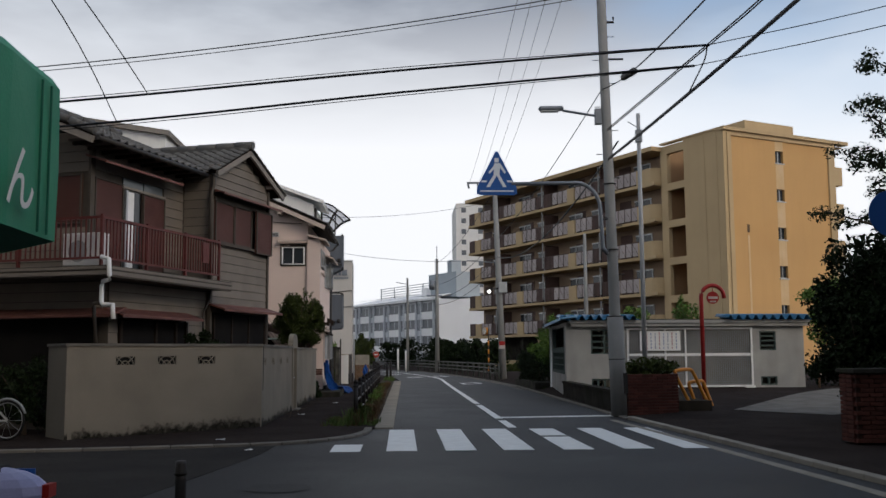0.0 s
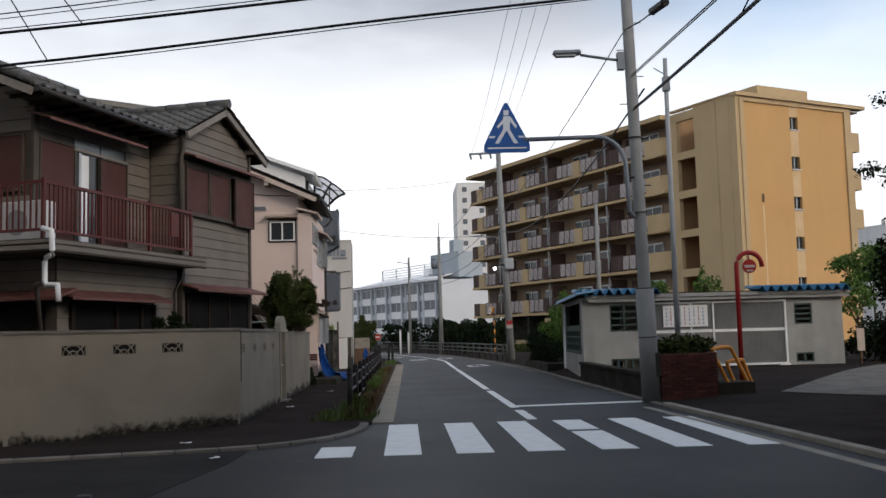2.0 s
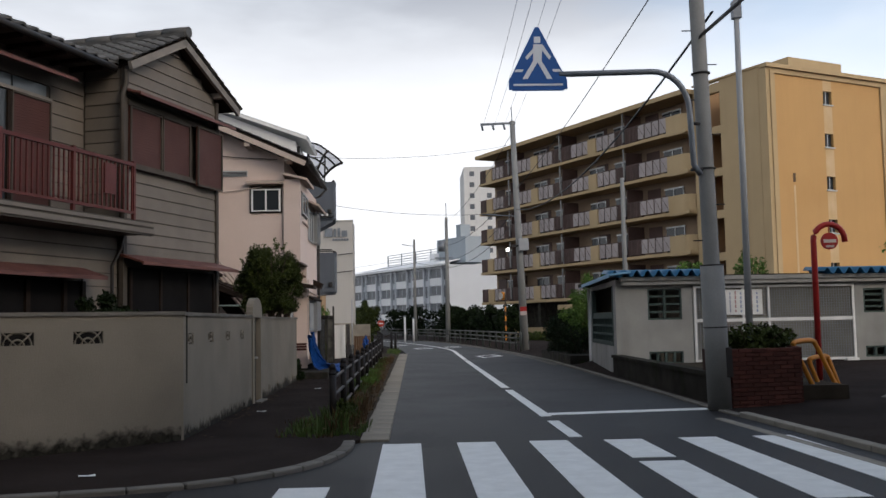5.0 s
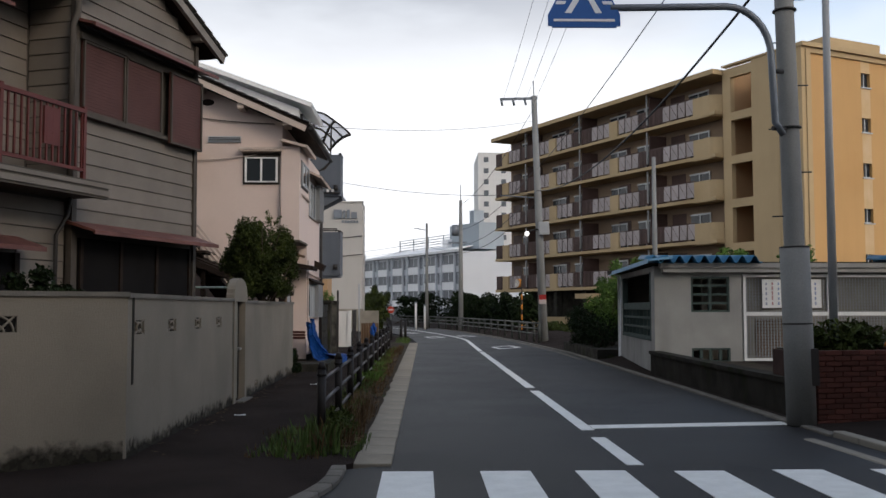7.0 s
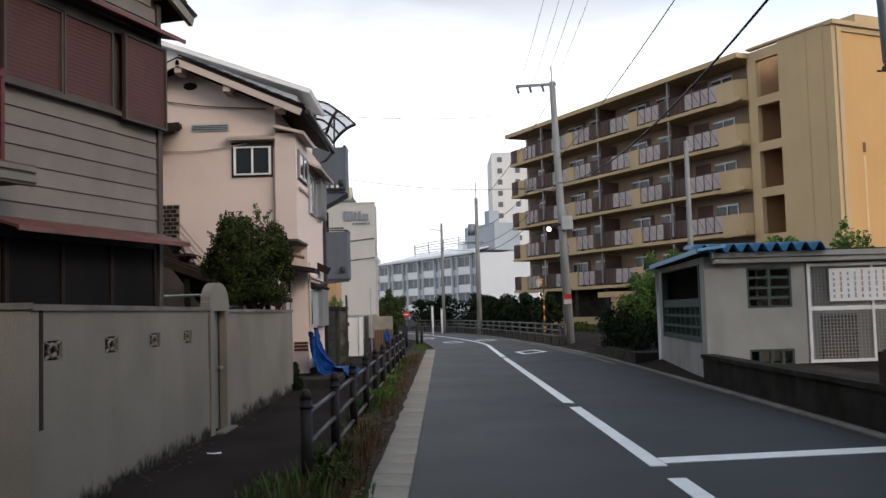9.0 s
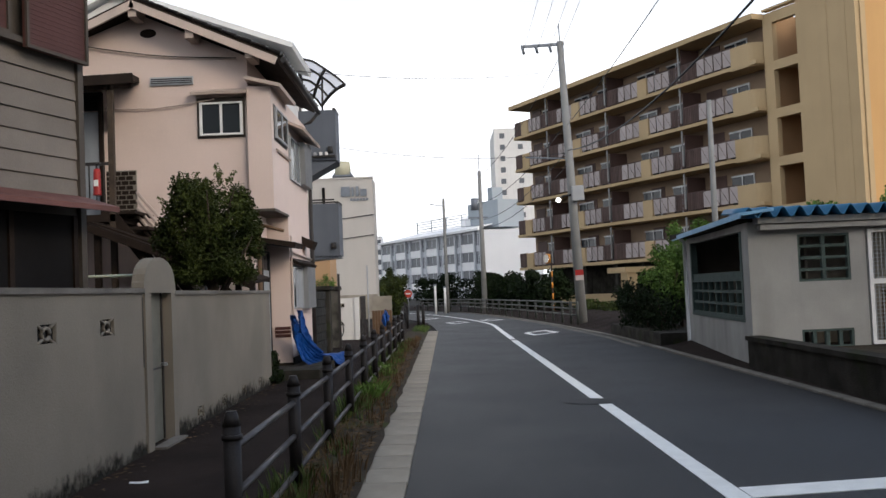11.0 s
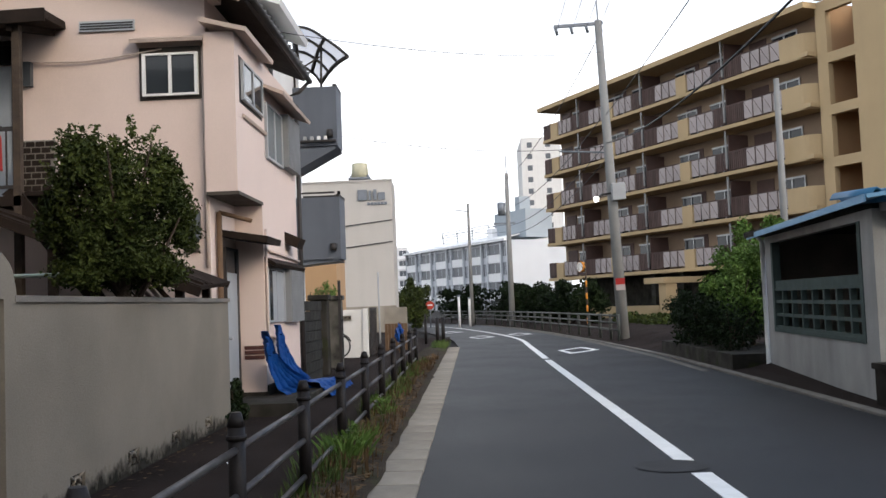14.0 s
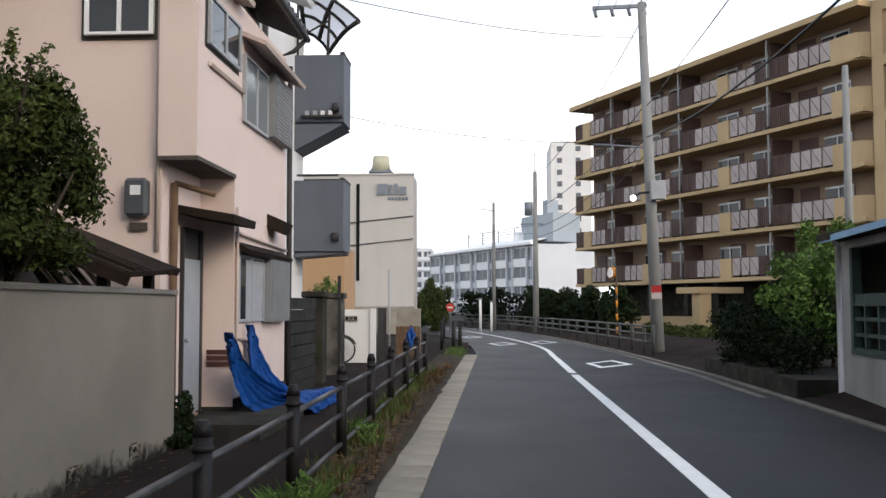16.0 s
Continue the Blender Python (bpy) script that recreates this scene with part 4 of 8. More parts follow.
def tiled_slope(parent, origin, along, up, n_along, n_up, du, dv):
    """Rows of curved clay tiles, each its own piece, on one slope."""
    along, up = Vector(along).normalized(), Vector(up).normalized()
    nrm = along.cross(up)
    if nrm.z < 0:
        nrm = -nrm
    bm = B()
    prof = [(-0.5, 0.0), (-0.28, -0.02), (0.0, 0.0), (0.25, 0.035), (0.42, 0.035), (0.5, 0.0)]
    lo = [bm.verts.new((a * du * 1.04, -0.01, h + 0.035)) for a, h in prof]
    hi = [bm.verts.new((a * du * 1.04, dv * 1.12, h + 0.01)) for a, h in prof]
    fr = [bm.verts.new((a * du * 1.04, -0.01, h)) for a, h in prof]
    for i in range(len(prof) - 1):
        bm.faces.new((lo[i], lo[i + 1], hi[i + 1], hi[i])).smooth = True
        bm.faces.new((fr[i], fr[i + 1], lo[i + 1], lo[i]))
    me = mesh_of(bm, "roof_tile", ROOF_TILE)
    rot = Matrix((along, up, nrm)).transposed().to_4x4()
    for i in range(n_along):
        for j in range(n_up):
            p = Vector(origin) + along * du * (i + 0.5) + up * dv * j
            piece("roof_tile", me, parent, Matrix.Translation(p) @ rot)


# wing roof: ridge along local x
EZ, RZ, OV, WZ = 5.46, 6.29, 0.22, 5.52
roof = part("wing_roof", slab(slab(B(), (-6, -0.1, WZ), (OV, -0.1, WZ), (OV, GW / 2, RZ), (-6, GW / 2, RZ), 0.07), (-6, GW / 2, RZ), (OV, GW / 2, RZ), (OV, GW + 0.42, EZ), (-6, GW + 0.42, EZ), 0.07), DARK_WOOD, HA, "grey clay tile gable roof")
tiled_slope(roof, (OV + 0.05, -0.16, WZ), (-1, 0, 0), (0, GW / 2 + 0.1, RZ - WZ), 26, 7, 0.25, 0.25)
tiled_slope(roof, (OV + 0.05, GW + 0.48, EZ + 0.0), (-1, 0, 0), (0, -(GW / 2 + 0.42), RZ - EZ), 10, 8, 0.25, 0.258)
rt_me = mesh_of(tube(B(), [(0.23, 0, 0), (-0.23, 0, 0.01)], 0.1, 8), "ridge_tile", ROOF_TILE)
for i in range(13):
    piece("ridge_tile", rt_me, roof, Matrix.Translation((OV - 0.16 - i * 0.5, GW / 2, RZ + 0.1)))
one("ridge_base", (-5.8, OV + 0.03, GW / 2 - 0.1, GW / 2 + 0.1, RZ, RZ + 0.08), ROOF_TILE, roof)
bm = slab(slab(B(), (OV - 0.05, -0.16, WZ - 0.03), (OV + 0.01, -0.16, WZ - 0.03), (OV + 0.01, GW / 2, RZ - 0.02), (OV - 0.05, GW / 2, RZ - 0.02), 0.12), (OV - 0.05, GW / 2, RZ - 0.02), (OV + 0.01, GW / 2, RZ - 0.02), (OV + 0.01, GW + 0.5, EZ - 0.02), (OV - 0.05, GW + 0.5, EZ - 0.02), 0.12)
part("barge_board", bm, WEATHERED_TRIM, roof, "pale weathered barge board")
for y, z in ((0.1, 5.55), (GW / 2, 6.15), (GW - 0.1, 5.55)):
    one("purlin", (-0.1, OV - 0.05, y - 0.06, y + 0.06, z, z + 0.14), WEATHERED_TRIM, roof)
# main roof: ridge along local y
MR = part("main_roof", slab(B(), (-0.1, -4.2, 5.46), (-0.1, 0.3, 5.46), (-2.6, 0.3, 6.52), (-2.6, -4.2, 6.52), 0.08), DARK_WOOD, HA, "grey clay tile main roof")
tiled_slope(MR, (-0.06, -4.24, 5.46), (0, 1, 0), (-2.5, 0, 1.06), 17, 9, 0.26, 0.30)
part("rear_roof", slab(B(), (-2.6, -4.2, 6.52), (-2.6, 0.3, 6.52), (-5.2, 0.3, 5.4), (-5.2, -4.2, 5.4), 0.08), ROOF_TILE, HA)
ridge_me = mesh_of(tube(B(), [(0, -0.23, 0), (0, 0.23, 0.01)], 0.1, 8), "ridge_tile", ROOF_TILE)
verge_me = mesh_of(tube(B(), [(0, 0, 0), (-0.25, 0, 0.115)], 0.075, 8), "verge_tile", ROOF_TILE)
for i in range(9):
    piece("ridge_tile", ridge_me, MR, Matrix.Translation((-2.6, -4.0 + i * 0.5, 6.6)))
    piece("verge_tile", verge_me, MR, Matrix.Translation((-0.06 - i * 0.276, -4.22, 5.52 + i * 0.117)))
part("barge_board", slab(B(), (-0.08, -4.24, 5.42), (-0.08, -4.18, 5.42), (-2.6, -4.18, 6.48), (-2.6, -4.24, 6.48), 0.13), WEATHERED_TRIM, MR, "pale weathered barge board")
for x in (-0.55, -1.6, -2.55):
    one("purlin", (x - 0.06, x + 0.06, -4.17, -3.3, 5.36 + (-0.1 - x) * 0.42, 5.5 + (-0.1 - x) * 0.42), WEATHERED_TRIM, MR)
part("gutter", tube(B(), [(-0.02, -4.2, 5.40), (-0.02, -0.2, 5.40)], 0.05), DARK_METAL, HA)
for i in range(9):
    one("rafter", (-0.7, -0.1, -4.0 + i * 0.45, -3.94 + i * 0.45, 5.34, 5.42), DARK_WOOD, HA)

AC = thing("air_conditioner", "white outdoor air-conditioner unit on the balcony", "air conditioner", pose(-4.25, 21.6, 0, 0, 0, -18) @ pose(-0.2, -4.15, 2.96, 0, 0, -90))
one("casing", (-0.15, 0.15, -0.4, 0.4, 0.06, 0.66), WHITE_PAINT, AC, bevel=0.015)
bm = B()
bmesh.ops.create_circle(bm, cap_ends=True, segments=20, radius=0.2, matrix=Matrix.Translation((0.156, -0.08, 0.33)) @ Matrix.Rotation(math.pi / 2, 4, "Y"))
part("fan_grille", bm, GREY_BOX, AC)
one("feet", (-0.12, 0.12, -0.3, 0.3, 0.0, 0.06), GREY_BOX, AC)

# pale buildings behind the corner house
BH = thing("cream_building", "cream rendered building behind the tiled roof", "building", pose(-11.2, 21.5, 0, 0, 0, -18))
one("wall", (-4, 1.6, -8, 1.0, 0, 7.6), WHITE_WALL, BH)
part("roof", slab(B(), (1.9, -8.3, 7.55), (1.9, 1.3, 7.55), (-4, 1.3, 8.9), (-4, -8.3, 8.9), 0.12), PINK_TRIM, BH)
BH2 = thing("cream_building", "tall cream rendered building with a pale roof edge behind the houses", "building", pose(-14.5, 59, 0))
one("wall", (-18, 0, 0, 9, 0, 14.9), WHITE_WALL, BH2)
part("roof", slab(B(), (0.3, -0.4, 15.1), (0.3, 9.4, 15.1), (-18.4, 9.4, 18.0), (-18.4, -0.4, 18.0), 0.3), WEATHERED_TRIM, BH2)
part("gable", prism(B(), [(0, 14.9), (0, 15.0), (-18, 17.75), (-18, 14.9)], -8.9, 0.0, Matrix.Rotation(math.pi / 2, 4, "X")), WHITE_WALL, BH2)


# ---- beige block wall along the footpath ----
WALLM = BEIGE_WALL


def vent_block(parent, m, w, h, fan=True):
    """Pierced block: a square ring with arched or crossed ribs."""
    bm = B()
    d = 0.05
    for q in ((-w / 2, -w / 2 + 0.010, -h / 2, h / 2), (w / 2 - 0.010, w / 2, -h / 2, h / 2), (-w / 2 + 0.010, w / 2 - 0.010, h / 2 - 0.010, h / 2), (-w / 2 + 0.010, w / 2 - 0.010, -h / 2, -h / 2 + 0.010)):
        box(bm, q[0], q[1], -d + 0.013, 0.0, q[2], q[3])
    if fan:
        for r in (w * 0.2, w * 0.42):
            pts = [(r * math.cos(a), -0.02, -h / 2 + min(h * 0.95, r * math.sin(a))) for a in [math.pi * i / 10 for i in range(11)]]
            tube(bm, pts, 0.012, 5)
        tube(bm, [(0, -0.02, -h / 2), (-w * 0.42, -0.02, h * 0.42)], 0.011, 5)
        tube(bm, [(0, -0.02, -h / 2), (w * 0.42, -0.02, h * 0.42)], 0.011, 5)
    else:
        pts = [(w * 0.2 * math.cos(a), -0.026, h * 0.28 * math.sin(a)) for a in [2 * math.pi * i / 12 for i in range(13)]]
        tube(bm, pts, 0.017, 5)
        for sx in (-1, 1):
            for sz in (-1, 1):
                tube(bm, [(sx * w * 0.17, -0.026, sz * h * 0.24), (sx * w * 0.47, -0.026, sz * h * 0.47)], 0.013, 5)
    v = part("vent_block", bm, WALLM, parent, "pierced ornamental wall block", m)
    # Near-black plate closes the hole to paint the shade seen through it.
    one("shade_plate", (-w / 2, w / 2, -0.012, 0.02, -h / 2, h / 2), DARK, v)
    return v


def wall_run(parent, length, height, holes, m, thick=0.12, z0=0.0):
    """A wall from local x=0 to length, its front at y=0, with through holes (x, w, zc, h)."""
    bm = B()
    if not holes:
        box(bm, 0, length, 0, thick, z0, height, m)
    else:
        zc, h = holes[0][2], holes[0][3]
        box(bm, 0, length, 0, thick, z0, zc - h / 2, m)
        box(bm, 0, length, 0, thick, zc + h / 2, height, m)
        x = 0
        for hx, w, _, _ in holes:
            box(bm, x, hx - w / 2, 0, thick, zc - h / 2, zc + h / 2, m)
            x = hx + w / 2
        box(bm, x, length, 0, thick, zc - h / 2, zc + h / 2, m)
    ob = part("wall_panel", bm, WALLM, parent)
    part("coping", box(B(), -0.01, length + 0.01, -0.025, thick + 0.025, height, height + 0.045, m), KERB, parent, "thin grey weathered coping")
    return ob


GWALL = thing("garden_wall", "beige rendered block wall with pierced blocks and a gate", "wall")
DIAG = Matrix.Translation((-5.53, 16.29, 0)) @ Matrix.Rotation(math.atan2(18.8 - 16.29, -2.68 + 5.53), 4, "Z")
dl = math.hypot(2.85, 2.51)
dh = [(1.03, 0.37, 1.32, 0.16), (1.81, 0.37, 1.32, 0.16), (2.6, 0.37, 1.32, 0.16)]
wall_run(GWALL, dl, 1.57, dh, DIAG)
for x, w, z, h in dh:
    vent_block(GWALL, DIAG @ Matrix.Translation((x, 0.04, z)), w, h)
RET = Matrix.Translation((-5.53, 16.29, 0)) @ Matrix.Rotation(radians(128), 4, "Z") @ Matrix.Translation((0, -0.12, 0))
wall_run(GWALL, 0.9, 1.57, [], RET)
MAIN = Matrix.Translation((-2.68, 18.8, 0)) @ Matrix.Rotation(math.pi / 2, 4, "Z")
mh = [(y - 18.8, 0.35, 1.27, 0.16) for y in (19.2, 20.46, 21.715, 22.97)]
wall_run(GWALL, 23.95 - 18.8, 1.56, mh, MAIN)
for x, w, z, h in mh:
    vent_block(GWALL, MAIN @ Matrix.Translation((x, 0.04, z)), w, h, False)
END = Matrix.Translation((-2.68, 25.02, 0)) @ Matrix.Rotation(math.pi / 2, 4, "Z")
eh = [(y - 25.02, 0.3, 0.17, 0.16) for y in (26.03, 27.25, 28.48, 29.7)]
wall_run(GWALL, 30.7 - 25.02, 1.54, eh, END)
for x, w, z, h in eh:
    vent_block(GWALL, END @ Matrix.Translation((x, 0.04, z)), w, h, False)
# gate: rounded head, two jambs, a metal door
bm = B()
prof = [(23.93, 1.56), (23.95, 1.66)] + [(24.485 - 0.52 * math.cos(a), 1.68 + 0.24 * math.sin(a)) for a in [math.pi * i / 12 for i in range(13)]] + [(25.02, 1.66), (25.04, 1.56)]
a = [bm.verts.new((-2.66, y, z)) for y, z in prof]
b = [bm.verts.new((-2.78, y, z)) for y, z in prof]
bm.faces.new(a)
bm.faces.new(b[::-1])
for i in range(len(prof)):
    j = (i + 1) % len(prof)
    bm.faces.new((a[i], a[j], b[j], b[i]))
box(bm, -2.78, -2.66, 23.97, 24.16, 0, 1.56)
box(bm, -2.78, -2.66, 24.86, 25.02, 0, 1.56)
part("gate_head", bm, WALLM, GWALL, "round-headed beige gate surround")
gd = one("gate_door", (-2.80, -2.77, 24.16, 24.86, 0.05, 1.58), GATE_GREY, GWALL, "streaked grey-green metal gate door")
one("gate_seam", (-2.77, -2.764, 24.16, 24.86, 0.78, 0.80), DARK_METAL, gd)
one("joint", (-2.68, -2.676, 23.93, 23.955, 0.85, 1.52), DARK_METAL, GWALL)
part("handle", tube(B(), [(-2.77, 24.82, 0.82), (-2.72, 24.82, 0.82), (-2.72, 24.78, 0.82)], 0.02), ALU, gd)
one("jamb_line", (-2.77, -2.755, 24.82, 24.855, 0.05, 1.56), DARK_METAL, gd)
one("step", (-2.68, -2.55, 24.15, 24.95, 0.03, 0.06), KERB, GWALL)
one("crack_strip", (-2.68, -2.674, 18.94, 19.0, 0.72, 1.56), MOSSY_CONCRETE, GWALL, "dark open joint in the wall")


# ---- pink stucco house ----
PH = thing("pink_house", "pink stucco two-storey house with brown stair and tiled gable", "house")
X0, X1, XB, YS, YN = -6.9, -3.03, -2.62, 31.25, 35.4
bm = B()
box(bm, X0, X1, YS, YN, 0.0, 5.65)
v = [bm.verts.new(p) for p in ((X0, YS, 5.65), (X1, YS, 5.65), (-4.85, YS, 6.45), (X0, YN, 5.65), (X1, YN, 5.65), (-4.85, YN, 6.45))]
bm.faces.new(v[:3])
bm.faces.new(v[3:])
part("wall", bm, PINK, PH, "pink rough stucco wall")
bm = B()
box(bm, X1, XB, YS - 0.12, YN, 2.97, 5.1)
box(bm, X1, XB, 32.6, YN, 0.25, 2.97)
part("bay", bm, PINK, PH, "pink corner bay overhanging the entrance")
one("foundation", (X0, XB + 0.02, 32.62, YN + 0.02, 0, 0.34), DARK_CONCRETE, PH)
one("soffit_trim", (X1 + 0.005, XB + 0.02, YS - 0.14, 32.6, 2.94, 2.985), TRIM_BROWN, PH)
# bay roof
part("bay_roof", slab(B(), (XB + 0.2, YS - 0.28, 5.1), (XB + 0.2, 32.75, 5.1), (X1 + 0.0, 32.75, 5.26), (X1 + 0.0, YS - 0.28, 5.26), 0.06), PINK_TRIM, PH, "small pale roof over the bay")
# main roof
PR = part("roof", slab(slab(B(), (-2.42, YS - 0.45, 5.55), (-2.42, YN + 0.3, 5.55), (-4.85, YN + 0.3, 6.62), (-4.85, YS - 0.45, 6.62), 0.09), (-4.85, YS - 0.45, 6.62), (-4.85, YN + 0.3, 6.62), (-7.3, YN + 0.3, 5.5), (-7.3, YS - 0.45, 5.5), 0.09), DARK_WOOD, PH, "dark tile roof with pale barge boards")
tiled_slope(PR, (-2.38, YS - 0.5, 5.56), (0, 1, 0), (-2.43, 0, 1.07), 19, 10, 0.26, 0.265)
bm = slab(slab(B(), (-2.42, YS - 0.49, 5.5), (-2.42, YS - 0.44, 5.5), (-4.85, YS - 0.44, 6.57), (-4.85, YS - 0.49, 6.57), 0.13), (-4.85, YS - 0.49, 6.57), (-4.85, YS - 0.44, 6.57), (-7.3, YS - 0.44, 5.45), (-7.3, YS - 0.49, 5.45), 0.13)
part("barge_board", bm, PINK_TRIM, PR, "pale barge board")
for x, z in ((-2.9, 5.52), (-3.9, 5.9), (-4.85, 6.3), (-6.0, 5.85), (-6.8, 5.45)):
    one("purlin", (x - 0.07, x + 0.07, YS - 0.44, YS + 0.1, z, z + 0.17), PINK_TRIM, PR)
part("gutter", tube(B(), [(-2.34, YS - 0.4, 5.47), (-2.34, YN + 0.2, 5.44)], 0.05), DARK_METAL, PH)
part("gutter_end", tube(B(), [(-2.34, YN + 0.1, 5.42), (-2.5, YN - 0.05, 5.2), (-2.9, YN - 0.1, 5.05), (-2.95, YN - 0.1, 4.0)], 0.035), DARK_METAL, PH)


def sash_s(x0, x1, z0, z1, y, parent, frame_mat=None, glass=None):
    """Two-leaf sliding window in a wall that faces along -y."""
    fm = frame_mat or WHITE_PAINT
    w = one("window", (x0, x1, y - 0.03, y, z0, z1), glass or GLASS, parent)
    xm = (x0 + x1) / 2
    bm = B()
    for q in ((x0 - 0.02, x0 + 0.025, z0, z1), (x1 - 0.025, x1 + 0.02, z0, z1), (xm - 0.02, xm + 0.02, z0, z1), (x0 - 0.02, x1 + 0.02, z1, z1 + 0.03), (x0 - 0.02, x1 + 0.02, z0 - 0.03, z0)):
        box(bm, q[0], q[1], y - 0.06, y - 0.005, q[2], q[3])
    part("frame", bm, fm, w)
    return w


def sash_e(y0, y1, z0, z1, x, parent, glass=None):
    """Two-leaf sliding window in a wall that faces along +x."""
    w = one("window", (x, x + 0.03, y0, y1, z0, z1), glass or GLASS, parent)
    ym = (y0 + y1) / 2
    bm = B()
    for q in ((y0 - 0.03, y0 + 0.03, z0, z1), (y1 - 0.03, y1 + 0.03, z0, z1), (ym - 0.03, ym + 0.03, z0, z1), (y0 - 0.03, y1 + 0.03, z1, z1 + 0.03), (y0 - 0.03, y1 + 0.03, z0 - 0.035, z0)):
        box(bm, x + 0.005, x + 0.045, q[0], q[1], q[2], q[3])
    part("frame", bm, GREY_BOX, w)
    return w


one("window_recess", (-3.91, -3.08, YS - 0.02, YS, 4.25, 4.95), TRIM_BROWN, PH)
sash_s(-3.84, -3.14, 4.32, 4.83, YS - 0.02, PH)
part("window_hood", slab(B(), (-3.98, YS - 0.22, 5.02), (-3.02, YS - 0.22, 5.02), (-3.02, YS, 5.1), (-3.98, YS, 5.1), 0.05), PINK_TRIM, PH, "pale stucco window hood")
# long vent and oval vent
vent = one("wall_vent", (-4.7, -3.96, YS - 0.04, YS, 5.2, 5.34), ALU, PH, "long aluminium louvre vent")
for z in (5.225, 5.26, 5.295):
    one("slat", (-4.68, -3.98, YS - 0.055, YS - 0.04, z, z + 0.014), DARK_METAL, vent)
bm = B()
bmesh.ops.create_circle(bm, cap_ends=True, segments=20, radius=0.13, matrix=Matrix.Translation((-4.72, YS - 0.006, 6.12)) @ Matrix.Diagonal((1.1, 1, 0.6, 1)) @ Matrix.Rotation(math.pi / 2, 4, "X"))
part("gable_vent", bm, DARK_WOOD, PH, "dark oval gable vent")
# wires along the wall
part("wall_wire", tube(B(), smooth([(-6.2, YS - 0.05, 6.0), (-4.6, YS - 0.05, 5.72), (-3.2, YS - 0.05, 5.62)], 6), 0.012, 5), TRIM_BROWN, PH)
part("wall_wire", tube(B(), smooth([(-5.5, YS - 0.05, 4.83), (-4.6, YS - 0.05, 4.8), (-3.6, YS - 0.05, 4.92)], 6), 0.012, 5), PINK_TRIM, PH)
part("wall_pipe", tube(B(), [(-3.06, YS - 0.03, 5.0), (-3.06, YS - 0.03, 2.0)], 0.022, 6), PINK_TRIM, PH)
# upper door with canopy, landing, stair
dr = one("door", (-6.25, -5.6, YS - 0.04, YS, 2.95, 4.78), DOOR_GREY, PH, "grey upper-floor door")
one("transom", (-6.25, -5.6, YS - 0.05, YS - 0.04, 4.8, 5.06), DARK, dr)
part("door_frame", box(box(box(B(), -6.33, -6.25, YS - 0.07, YS, 2.95, 5.06), -5.6, -5.53, YS - 0.07, YS, 2.95, 5.06), -6.33, -5.53, YS - 0.07, YS, 5.06, 5.12), DARK_WOOD, dr)
part("canopy", slab(B(), (-7.2, YS - 1.3, 5.06), (-4.62, YS - 1.3, 5.12), (-4.9, YS, 5.36), (-7.2, YS, 5.36), 0.1), DARK_WOOD, PH, "dark brown wooden canopy")
part("canopy_edge", slab(B(), (-7.2, YS - 1.33, 5.07), (-4.6, YS - 1.33, 5.13), (-4.6, YS - 1.3, 5.13), (-7.2, YS - 1.3, 5.07), 0.16), DARK_WOOD, PH)
for i in range(5):
    x = -6.9 + i * 0.45
    part("rafter", slab(B(), (x, YS - 1.26, 4.97), (x + 0.06, YS - 1.26, 4.97), (x + 0.06, YS, 5.26), (x, YS, 5.26), 0.08), DARK_WOOD, PH)
one("canopy_post", (-5.06, -4.97, YS - 1.2, YS - 1.11, 1.6, 4.98), BARK, PH, "slim weathered brown post")
one("landing", (-6.9, -4.95, YS - 1.2, YS, 2.78, 2.9), DARK_WOOD, PH)
bm = B()
box(bm, -6.9, -5.06, YS - 1.2, YS - 1.16, 3.69, 3.74)
box(bm, -6.9, -5.06, YS - 1.2, YS - 1.16, 2.99, 3.03)
part("landing_rail", bm, DARK_METAL, PH)
for i in range(16):
    one("bar", (-6.88 + i * 0.115, -6.865 + i * 0.115, YS - 1.19, YS - 1.17, 3.03, 3.69), DARK_METAL, PH)
lat = one("screen_wall", (-5.3, -4.81, YS - 0.6, YS - 0.56, 2.86, 3.67), CONCRETE, PH, "pale mortared screen of dark bricks beside the landing")
sb_me = mesh_of(box(B(), 0.0, 0.108, -0.012, 0.0, 0.0, 0.062), "brick", DARK_WOOD)
for j in range(10):
    for i in range(4):
        piece("brick", sb_me, lat, Matrix.Translation((-5.3 + i * 0.126 + (0.0 if j % 2 else -0.05 * (i > 0)), YS - 0.6, 2.87 + j * 0.08)))
one("junction_box", (-5.44, -5.34, YS - 0.09, YS, 4.5, 4.82), METER_GREY, PH)
for i in range(9):
    one("step", (-4.95 + i * 0.2, -4.67 + i * 0.2, YS - 1.15, YS - 0.15, 2.9 - i * 0.26, 2.95 - i * 0.26), DARK_WOOD, PH)
for yy in (YS - 1.18, YS - 0.12):
    part("stringer", slab(B(), (-5.05, yy, 3.05), (-3.1, yy, 0.5), (-3.1, yy + 0.04, 0.5), (-5.05, yy + 0.04, 3.05), 0.2), DARK_WOOD, PH)
for k in range(5):
    part("stair_rail", tube(B(), [(-4.8, YS - 0.62, 3.3 - k * 0.13), (-3.1, YS - 0.62, 1.25 - k * 0.13)], 0.026, 6), PINK_TRIM, PH)
# east side of the bay
one("window_recess", (XB, XB + 0.004, 31.36, 32.74, 4.2, 4.84), DARK_METAL, PH)
sash_e(31.45, 32.66, 4.28, 4.76, XB + 0.004, PH)
part("bay_sill", slab(B(), (XB + 0.05, 31.5, 4.05), (XB + 0.05, 32.95, 4.05), (XB, 32.95, 4.08), (XB, 31.5, 4.08), 0.04), PINK_TRIM, PH)
